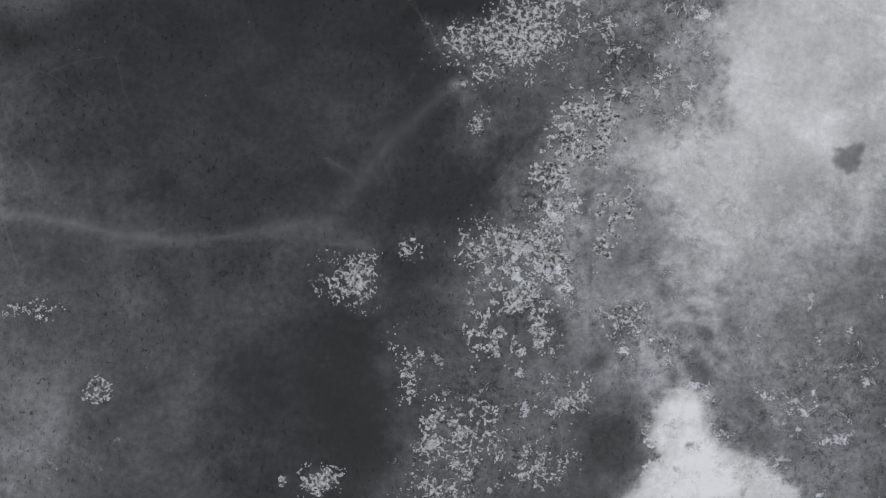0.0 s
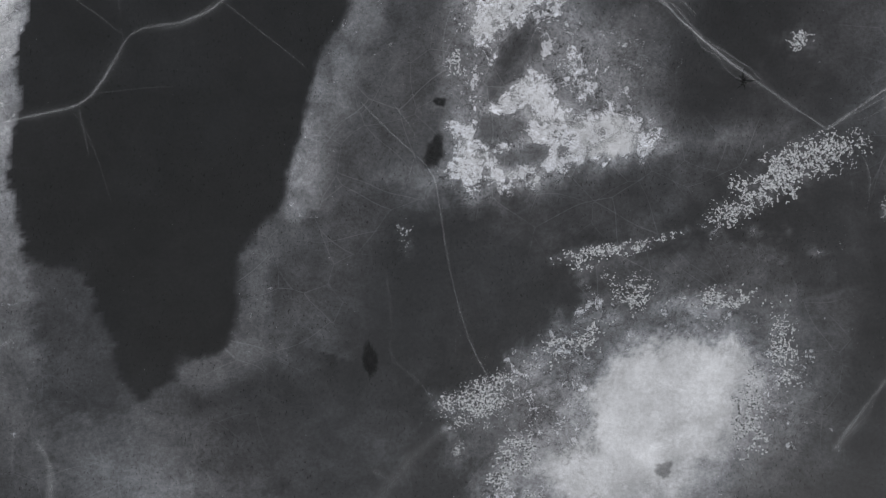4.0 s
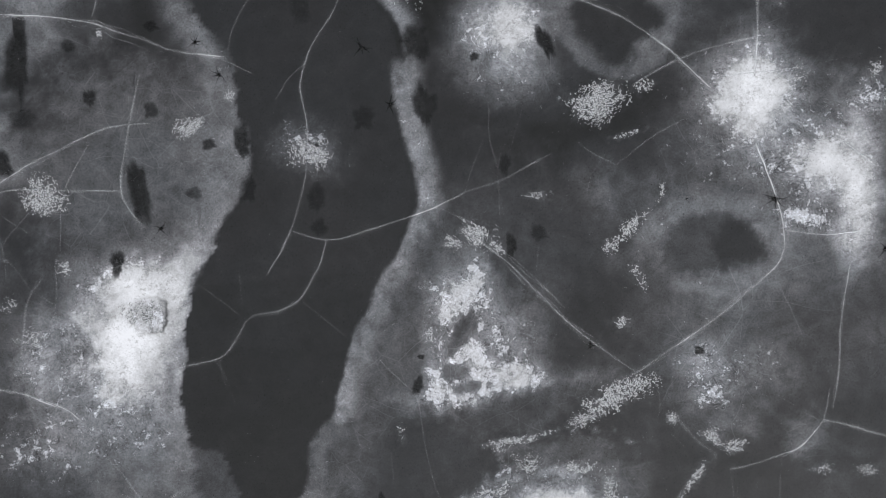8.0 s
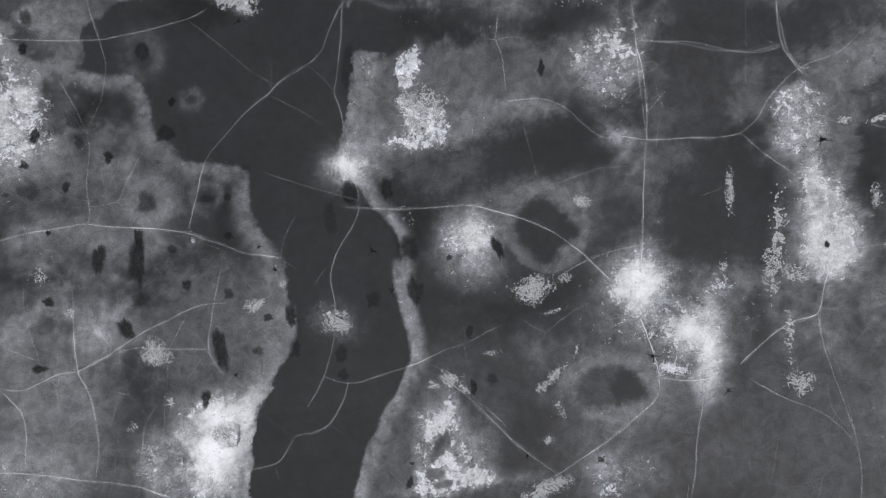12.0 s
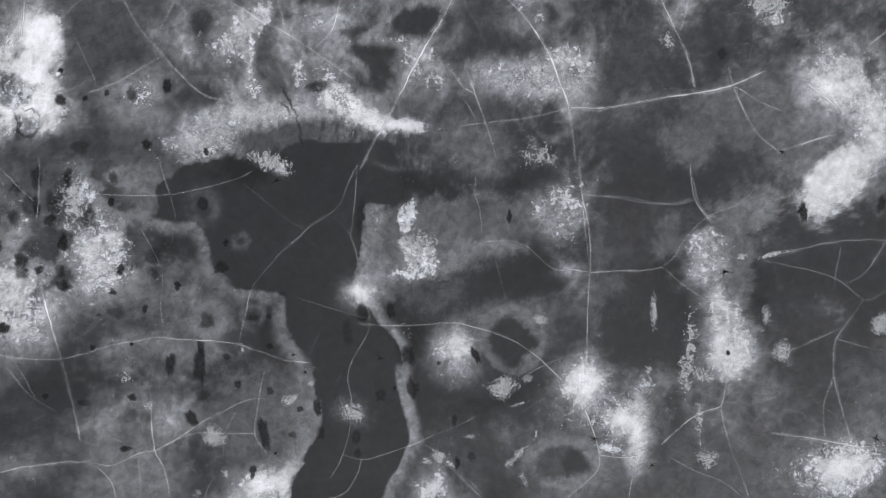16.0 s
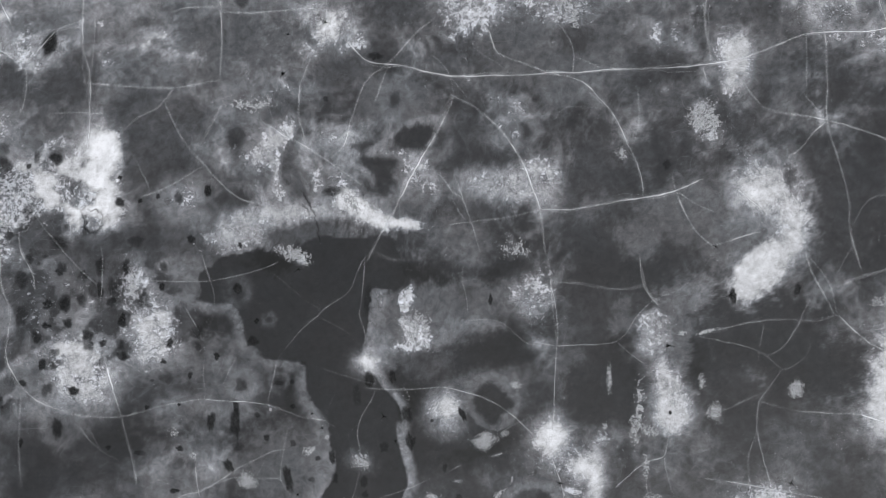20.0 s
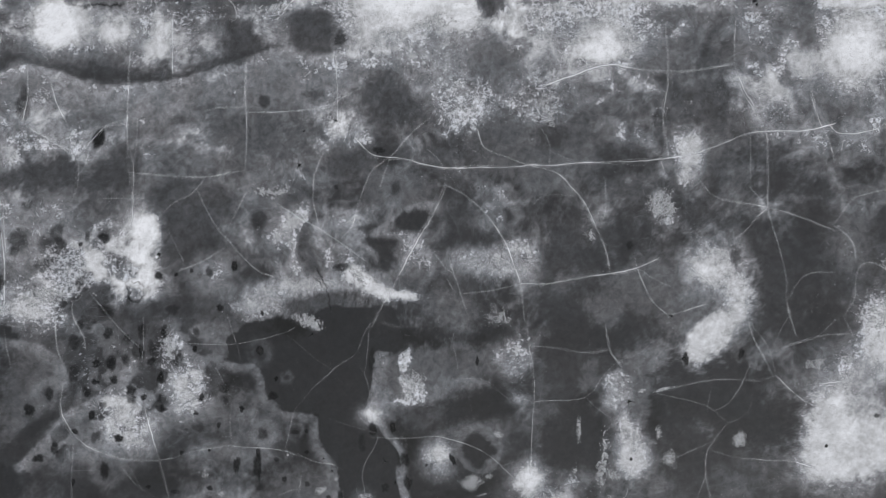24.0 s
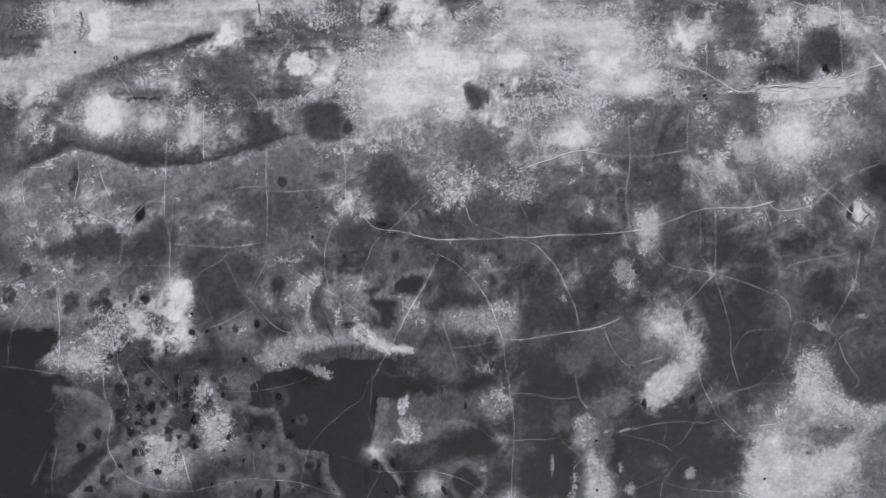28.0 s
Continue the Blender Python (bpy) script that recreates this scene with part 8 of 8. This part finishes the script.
crack(0.29, 116, [(97.12, 56.9), (99.35, 54.14), (101.55, 48.88), (104.55, 44.43), (102.42, 41.78)])
crack(0.29, 110, [(97.07, 50.17), (100.68, 55.08), (106.93, 57.77)])
crack(0.29, 118, [(84.32, 66.07), (87.4, 70.21), (90.07, 71.95), (101.78, 74.3)])
crack(0.36, 124, [(82.07, 66.85), (84.32, 65.67), (87.88, 62.52), (88.65, 58.56)])
crack(0.29, 110, [(72.94, 41.17), (81.02, 43.47), (87.23, 43.91)])
crack(0.29, 120, [(77.4, 33.59), (85.46, 34.44)])
crack(0.09, 118, [(-28.77, -7.86), (-27.32, -8.47), (-26.07, -9.34)])
crack(0.09, 110, [(-24.33, -11.88), (-22.9, -13.38), (-21.61, -14.99), (-20.49, -15.49), (-20.27, -16.3)])
crack(0.07, 100, [(-4.82, -4.8), (-3.69, -5.89), (-2, -7.59), (-1.64, -9.06), (-1.28, -11.21), (-0.79, -13.38), (-0.25, -14.88), (0.32, -15.95)])
crack(0.12, 142, [(27.38, -9.51), (25.89, -11.19), (24.28, -11.9), (22.32, -12.5), (20.62, -12.92)])
crack(0.09, 128, [(27.91, -7.11), (27.66, -8.55), (27.38, -9.51)])
crack(0.09, 122, [(27.38, -9.51), (27.84, -9.48)])
crack(0.06, 104, [(20.62, -12.96), (20.84, -14.66), (20.54, -16.44)])
crack(0.06, 94, [(21.21, -14.06), (21.05, -16.44)])
crack(0.06, 88, [(22.59, -13.53), (22.51, -15.31)])
crack(0.06, 88, [(24.38, -12.11), (24.06, -16.38)])
crack(0.06, 92, [(16.32, -10.3), (17.49, -11.41)])
crack(0.06, 98, [(27.38, -9.51), (26.66, -9.12), (26.06, -8.83)])
crack(0.06, 92, [(23.93, -7.46), (25.42, -8.36)])
crack(0.06, 102, [(6.03, 9.07), (8.03, 10.06)])
crack(0.06, 92, [(3.35, 14.25), (3.44, 11.23), (3.94, 9.22), (4.17, 5.24)])
crack(0.06, 86, [(5.96, 13.72), (5.21, 11.22), (4.98, 10.15)])
crack(0.06, 118, [(-0.18, 6.02), (2.78, 4.5), (4.88, 2.26), (8.17, -0.56)])
crack(0.06, 108, [(0.92, 5.54), (3.1, 3.51), (5.81, 0.58), (7.62, -0.96)])
crack(0.04, 90, [(-3.48, -4.84), (-2.57, -6.29), (-2.94, -8.09)])
crack(0.04, 86, [(-16.52, -4.98), (-15.71, -6.24), (-14.85, -8.69)])
crack(0.04, 82, [(-16.16, -4.44), (-14.35, -4.26), (-12.36, -4.09)])
crack(0.06, 100, [(-10.75, -0.65), (-11.83, -1.55), (-12.92, -1.77)])
crack(0.04, 86, [(14.98, -6.35), (15.68, -7.79), (15.46, -9.58)])
crack(0.04, 84, [(11.96, 10.12), (10.83, 8.28), (10.44, 6.06)])
crack(0.04, 84, [(8.65, 9.77), (9.18, 8.28), (9.05, 6.43)])
crack(0.29, 150, [(89.16, 134.11), (94.51, 132.39), (101.21, 130.54)])
crack(0.29, 140, [(103.89, 130.15), (108.59, 130.6), (112.6, 129)])
crack(0.22, 112, [(-71.34, 116.66), (-70.88, 120.04)])
crack(0.29, 118, [(90.72, 126.67), (90.64, 115.86)])


def dark_crack(width, points):
    """An open crack, dark with wet ice, in pale snow."""
    step = max(0.4 * width, 0.12)
    line, way = along(points, step)
    side = np.stack([-way[:, 1], way[:, 0]], 1)
    line = line + side * (cloud(line[:, 0], line[:, 1], 3 * width, 3, 91, 0.7) * 3.4 * width)[:, None]
    ob = strip("open_crack", line, np.stack([side[:, 1], -side[:, 0]], 1), width * 0.9, 0.5, step, VAGUE, HOLE)
    tagged(ob, "dark open crack in snow-covered lake ice", "ice crack", "open cracks")


dark_crack(0.16, [(-20.9, -0.35), (-20.3, -0.77), (-19.96, -2), (-20.48, -3.02)])
dark_crack(0.21, [(-58.45, 52.95), (-57.36, 49.53), (-54.83, 50.39), (-55.31, 52.95), (-57.44, 53.38)])
dark_crack(0.27, [(-57.97, 52.42), (-57.53, 50.18), (-55.41, 49.8), (-54.11, 51.53)])
dark_crack(0.4, [(102.53, 85.48), (102.91, 82.82), (104.76, 81.5), (106.9, 83.52), (105.06, 85.5)])
dark_crack(0.27, [(-37.85, 133.52), (-36.85, 129.46), (-36.92, 124.59)])
dark_crack(0.27, [(-85.73, 131.8), (-85.27, 129.1)])
dark_crack(0.4, [(-79.26, 130.5), (-78.47, 125.09), (-78.71, 123.46)])
dark_crack(0.53, [(-10.14, 126.96), (-8.15, 129.68), (-6.18, 133.76)])
dark_crack(0.17, [(-20.47, 56.84), (-18.31, 52.99), (-16.99, 47.86)])
dark_crack(0.27, [(-76.92, 52.94), (-76.21, 50.57), (-70.24, 50.08)])
dark_crack(0.27, [(-20.65, 54.68), (-18.64, 52.72)])
dark_crack(0.3, [(-72.14, 109.92), (-67.45, 109.68), (-59.43, 109.88)])
dark_crack(0.35, [(-82.32, 104.86), (-79.38, 105.02), (-76.99, 105.44)])
dark_crack(0.3, [(-85.95, 128.72), (-85.75, 131.44), (-84.95, 132.12)])
dark_crack(0.3, [(-79.81, 124.03), (-79.08, 127.42), (-79.69, 130.8)])
dark_crack(0.4, [(85.31, 119.06), (87.04, 118.26), (88.77, 116.52)])
dark_crack(0.3, [(77, 117.92), (81.69, 118.49)])
dark_crack(0.25, [(83.67, 113.38), (88.35, 113.55), (93.03, 113.18)])
dark_crack(0.25, [(95.71, 113.47), (101.06, 113.64)])


# ---- melt holes and lake stars ----
def hole(x, y, rx, ry, angle, strength=0.80):
    n = 36
    a = np.arange(n) * 2 * math.pi / n
    rings = np.array([0.02, 0.50, 0.80, 1.0, 1.22])
    dense = strength * np.array([0.95, 1.0, 0.84, 0.42, 0.0])
    c, s = math.cos(radians(angle)), math.sin(radians(angle))
    seed = int(abs(x * 3 + y * 31)) % 500
    wob = 1 + 0.95 * cloud(np.cos(a) * 1.2 + x, np.sin(a) * 1.2 + y, 1.0, 4, seed, 0.6)
    u = rings[:, None] * (rx * np.cos(a) * wob)[None]
    v = rings[:, None] * (ry * np.sin(a) * wob)[None]
    z = np.repeat(np.array([0.019, 0.019, 0.018, 0.014, 0.002])[:, None], n, 1)
    verts = np.stack([(u * c - v * s).ravel(), (u * s + v * c).ravel(), z.ravel()], 1)
    ob = new("melt_hole")
    k = np.arange(3 * n).reshape(3, n)
    quads = np.stack([k[:-1], np.roll(k, -1, 1)[:-1], np.roll(k, -1, 1)[1:], k[1:]], -1).reshape(-1, 4)[:, ::-1]
    for name, first in (("refrozen_middle", 0), ("rim", 2)):
        some = slice(first * n, (first + 3) * n)
        new(name, quad_mesh(name, verts[some], quads, HOLE, cover=np.repeat(dense, n)[some])).parent = ob
    ob.location = (x, y, 0)
    tagged(ob, "dark refrozen melt hole in frosted lake ice", "melt hole", "melt holes")


def lake_star(x, y, r):
    rnd = random.Random(int(abs(x * 100 + y * 10)))
    star = new("lake_star")
    star.location = (x, y, 0)
    tagged(star, "dark branching star melted into pale lake ice", "lake star", "lake stars")
    for branch in range(rnd.randint(7, 10)):
        a = branch * 2 * math.pi / 8 + rnd.uniform(-0.35, 0.35)
        length = r * rnd.uniform(0.35, 1.3)
        px, py = 0.0, 0.0
        verts, quads, dense = [], [], []
        for k in range(8):
            t = k / 7
            w = r * (0.15 * (1 - t) ** 1.6 + 0.035)
            for q, d in ((-1, 0.0), (-0.4, 0.66), (0.4, 0.66), (1, 0.0)):
                verts.append((px - math.sin(a) * w * q, py + math.cos(a) * w * q, 0.024 + 0.0004 * branch if d else 0.003))
                dense.append(d * (1 - 0.4 * t))
            a += rnd.uniform(-0.3, 0.3)
            px, py = px + math.cos(a) * length / 7, py + math.sin(a) * length / 7
        for k in range(7):
            for q in range(3):
                i = 4 * k + q
                quads.append((i, i + 4, i + 5, i + 1))
        ob = new("branch", quad_mesh("branch", verts, quads, HOLE, cover=dense))
        ob.parent = star


hole(-9.03, 4.68, 0.58, 0.62, 0, .4)
hole(-9.24, 6.75, 0.54, 1.07, 0, .4)
hole(-1.82, -6.82, 0.37, 0.74, -20, .72)
hole(-1.61, -4.79, 0.25, 0.21, 0, .72)
hole(2.3, 17.27, 0.37, 0.33, 0, .72)
hole(4.99, 3.15, 0.37, 0.99, 0, .72)
hole(-4.41, -15.24, 0.29, 0.71, 0, .7)
hole(7.23, -19.49, 0.37, 0.37, 0, .4)
hole(-41.67, 5.23, 0.79, 0.45, 10, .72)
hole(-27.87, 34.25, 0.45, 0.51, 0, .72)
hole(-55.02, 39.32, 0.51, 1.35, 0, .72)
hole(-60.89, 36.77, 1.01, 1.52, 0, .72)
hole(-56.97, 31.7, 1.01, 0.85, 0, .72)
hole(-51.11, 34.24, 0.59, 1.18, 0, .72)
hole(-39.5, 48.35, 0.68, 0.59, 0, .72)
hole(-65.63, 31.31, 0.93, 0.93, 0, .55)
hole(-47.53, 38.01, 0.93, 1.2, 0, .55)
hole(-50.65, 34.71, 1.06, 1.2, 0, .55)
hole(-56.64, 30.07, 0.93, 1.06, 0, .55)
hole(102.52, 84.02, 0.66, 1.86, -20, .55)
hole(92.42, 27.66, 0.53, 0.53, 0, .55)
hole(97.31, 117.64, 0.93, 0.66, -30, .55)
hole(-72.5, 63.55, 1.86, 1.59, 0, .45)
hole(-67.65, 53.01, 1.06, 1.33, 0, .45)
hole(-62.25, 47.77, 1.59, 1.06, 0, .45)
hole(-68.73, 41.14, 1.2, 1.59, 0, .45)
hole(-52.85, 39.94, 0.93, 1.59, 0, .45)
hole(-51.36, 30.11, 0.8, 1.06, 0, .45)
hole(-56.15, 39.66, 1.06, 1.46, 0, .45)
hole(-58.1, 37.93, 0.8, 1.2, 0, .45)
hole(-62.55, 28.72, 1.06, 0.8, 0, .45)
hole(-68.34, 34.83, 1.33, 1.99, 0, .45)
hole(-78.59, 68.81, 1.33, 1.06, 20, .4)
hole(-85.11, 63.46, 1.59, 1.2, -20, .4)
hole(-75.02, 56.92, 2.39, 1.33, 30, .4)
hole(-66.17, 45.11, 1.86, 1.2, 10, .4)
hole(-49.02, 47.87, 1.33, 0.93, 0, .4)
hole(-43.35, 24.28, 1.2, 0.8, 0, .4)
hole(-38.2, 32.18, 1.06, 1.2, 0, .4)
hole(-71, 22.76, 2.39, 1.2, 40, .4)
hole(-44.26, 40.18, 0.55, 0.73, 0, 0.75)
hole(-31.34, 39.81, 0.81, 0.81, 0, 0.8)
hole(-28.6, 30.72, 0.87, 0.81, 0, 0.75)
hole(-42.75, 30.65, 0.55, 0.91, -12, 0.8)
hole(-43.9, 27.31, 0.5, 0.5, 0, 0.75)
hole(-34.7, 28.11, 0.49, 0.79, 8, 0.8)
hole(-37.93, 29.85, 0.56, 0.68, 0, 0.45)
hole(-39.3, 24.84, 0.37, 0.61, -15, 0.7)
hole(-45.78, 23.98, 0.43, 0.3, 0, 0.5)
hole(-30.44, 23.06, 1.22, 1.22, 0, 0.5)
hole(-21.68, 23.8, 0.49, 0.43, 0, 0.5)
hole(-24.01, 23.55, 0.87, 0.43, 0, 0.4)
hole(-41.09, 19.86, 0.3, 0.3, 0, 0.75)
hole(-35.53, 17.23, 0.67, 1.83, 0, 0.8)
hole(-31.25, 17.17, 0.93, 3.22, 4, 0.8)
hole(-31.06, 12.78, 0.98, 0.67, 0, 0.4)
hole(-25.96, 14.18, 0.49, 0.79, 10, 0.65)
hole(-21.49, 13.27, 0.49, 0.55, 0, 0.55)
hole(-32.34, 9.5, 0.73, 1.22, 25, 0.8)
hole(-22.27, 7.81, 0.73, 2.2, 10, 0.75)
hole(-21.57, 19.63, 0.61, 0.37, 0, 0.5)
hole(-17.14, 10.84, 0.55, 0.49, 0, 0.65)
hole(-14.7, 10.72, 0.67, 1.1, 10, 0.75)
hole(-14.24, 7.51, 0.73, 0.91, 0, 0.45)
hole(-18.19, 7.2, 0.55, 0.43, 0, 0.45)
hole(-23.72, 2.01, 0.55, 1.04, 0, 0.75)
hole(-5.88, 12.55, 0.79, 0.91, 0, 0.4)
hole(-1.31, 13.4, 0.98, 1.52, 0, 0.75)
hole(-1.99, 18.35, 0.99, 1.12, 20, 0.75)
hole(-8.5, 24.3, 0.85, 1.1, 0, 0.75)
hole(-4.39, 24.49, 0.61, 1.16, 8, 0.8)
hole(-10.51, 21.53, 0.67, 1.71, 0, 0.3)
hole(-8.83, 37.95, 0.81, 2.36, 0, 0.3)
hole(7.5, 18.35, 0.5, 1.3, 18, 0.85)
hole(12.41, 38.08, 0.43, 0.87, 0, 0.75)
hole(4.54, 9.27, 0.43, 0.79, 0, 0.5)
hole(7.03, 4.19, 0.54, 0.66, 0, 0.45)
hole(18.55, -4.33, 0.37, 0.3, 0, 0.75)
hole(43.2, 18.68, 0.3, 0.37, 0, 0.85)
hole(-40.92, 12.35, 0.61, 0.49, -25, 0.75)
hole(-27.6, 18.15, 0.49, 0.55, 0, 0.5)
hole(-36.64, 56.76, 0.77, 1.11, 0, 0.85)
hole(-45.3, 55.64, 0.34, 0.52, 0, 0.7)
hole(-41.56, 55.64, 0.68, 1.02, 0, 0.5)
hole(-51.76, 54.69, 0.85, 0.77, 0, 0.75)
hole(-48.35, 54.87, 0.43, 0.43, 0, 0.7)
hole(-51.92, 58.98, 0.42, 0.42, 0, 0.85)
hole(-15.26, 56.7, 1.87, 0.85, 15, 0.55)
hole(-30.9, 47.27, 0.51, 0.51, 0, 0.8)
hole(-61.87, 42.99, 1.02, 1.28, 0, 0.6)
hole(-58.04, 42.14, 0.85, 0.68, 0, 0.45)
hole(-55.1, 43.42, 0.68, 1.7, 0, 0.5)
hole(-50.44, 43.42, 0.6, 1.28, 0, 0.65)
hole(-53.03, 37.48, 0.84, 1.01, 0, 0.7)
hole(-44.08, 43.43, 0.68, 0.85, 0, 0.5)
hole(-50.99, 27.94, 1.09, 0.76, 0, 0.7)
hole(-59.3, 22.14, 0.84, 0.76, 0, 0.85)
hole(-61.85, 16.02, 0.84, 1.85, 0, 0.75)
hole(-46.62, 19.38, 0.42, 0.5, 0, 0.65)
hole(-53.21, 12.53, 0.5, 0.5, 0, 0.55)
hole(-47.58, 11.62, 1.18, 0.42, 0, 0.4)
hole(-60.39, 33.66, 1.01, 0.84, 0, 0.7)
hole(-54.41, 30.3, 0.76, 0.67, 0, 0.7)
hole(-73.22, 30.8, 1.02, 1.22, 0, 0.6)
hole(-72.07, 19.91, 1.01, 1.21, 0, 0.65)
hole(-68.18, 13.4, 0.51, 0.81, 0, 0.6)
hole(-64.82, 26.68, 0.71, 0.91, 0, 0.85)
hole(-63.92, 22.45, 0.91, 1.21, 0, 0.5)
hole(-67.99, 23.45, 0.81, 0.61, 0, 0.7)
hole(-64.01, 37.1, 1.02, 0.82, 0, 0.8)
hole(-64.14, 33.25, 0.71, 0.61, 0, 0.8)
hole(-64.52, 82.51, 1.12, 1.84, -12, 0.85)
hole(-31.11, 90.1, 1.34, 1.03, 0, 0.5)
hole(-63.09, 62.3, 1.24, 1.03, 0, 0.7)
hole(-66.37, 62.6, 0.61, 0.92, 0, 0.5)
hole(-67.76, 60.85, 0.41, 0.51, 0, 0.7)
hole(-16.35, 72.75, 0.51, 0.51, 0, 0.5)
hole(-4.25, 73.1, 0.82, 1.24, 0, 0.4)
hole(-7.58, 80.32, 1.22, 0.71, 0, 0.5)
hole(54.28, 38.82, 0.61, 1.33, 0, 0.85)
hole(65.48, 39.77, 0.61, 1.11, -15, 0.65)
hole(82.28, 21.64, 0.4, 0.4, 0, 0.85)
hole(42.83, 61.43, 0.71, 0.92, 0, 0.4)
hole(-80.23, 89.06, 1.33, 2.93, 0, 0.5)
hole(-48.33, 86.36, 2, 1.06, 0, 0.3)
hole(-21.1, 91.78, 2.26, 0.93, 0, 0.3)
hole(-15.89, 102.94, 1.34, 1.61, 0, 0.5)
hole(-91.33, 68.87, 1.6, 1.73, 0, 0.45)
hole(-95.03, 63, 1.6, 2.39, 0, 0.5)
hole(-80.39, 61.13, 2.11, 2.9, 0, 0.5)
hole(-77.39, 27.59, 1.18, 1.05, 0, 0.8)
hole(-75.21, 18.07, 1.05, 0.79, 0, 0.8)
hole(68.54, 111.52, 0.54, 0.4, 0, 0.8)
hole(97.08, 118.34, 0.67, 0.94, 20, 0.7)
hole(-80.67, 120.64, 0.34, 0.4, 0, 0.85)
hole(-71, 119.36, 0.67, 0.54, 0, 0.6)
hole(-23.48, 122.02, 2.68, 0.54, 0, 0.4)
hole(20.52, 113.58, 0.54, 0.54, 0, 0.6)
lake_star(-16.44, 15.93, 0.66)
lake_star(10.72, -4.01, 0.54)
lake_star(24.32, 6.65, 0.91)
lake_star(-20.58, 4.59, 0.7)
lake_star(-18.26, 18.38, 0.58)
lake_star(-5.95, 17.92, 0.82)
lake_star(-3.87, 13.71, 0.74)
lake_star(17.83, 6.67, 0.25)
lake_star(42.9, 30.11, 1.18)
lake_star(63.79, 6.72, 1.01)
lake_star(51.35, 47.24, 0.85)
lake_star(32.27, 2.96, 0.76)
lake_star(-20.77, 43.17, 0.76)
lake_star(-23.01, 84.14, 0.66)
lake_star(-16.51, 86.32, 0.8)
lake_star(-23.85, 77.2, 1.2)
lake_star(53.92, 38.91, 1.2)
lake_star(68.91, 110.69, 0.8)
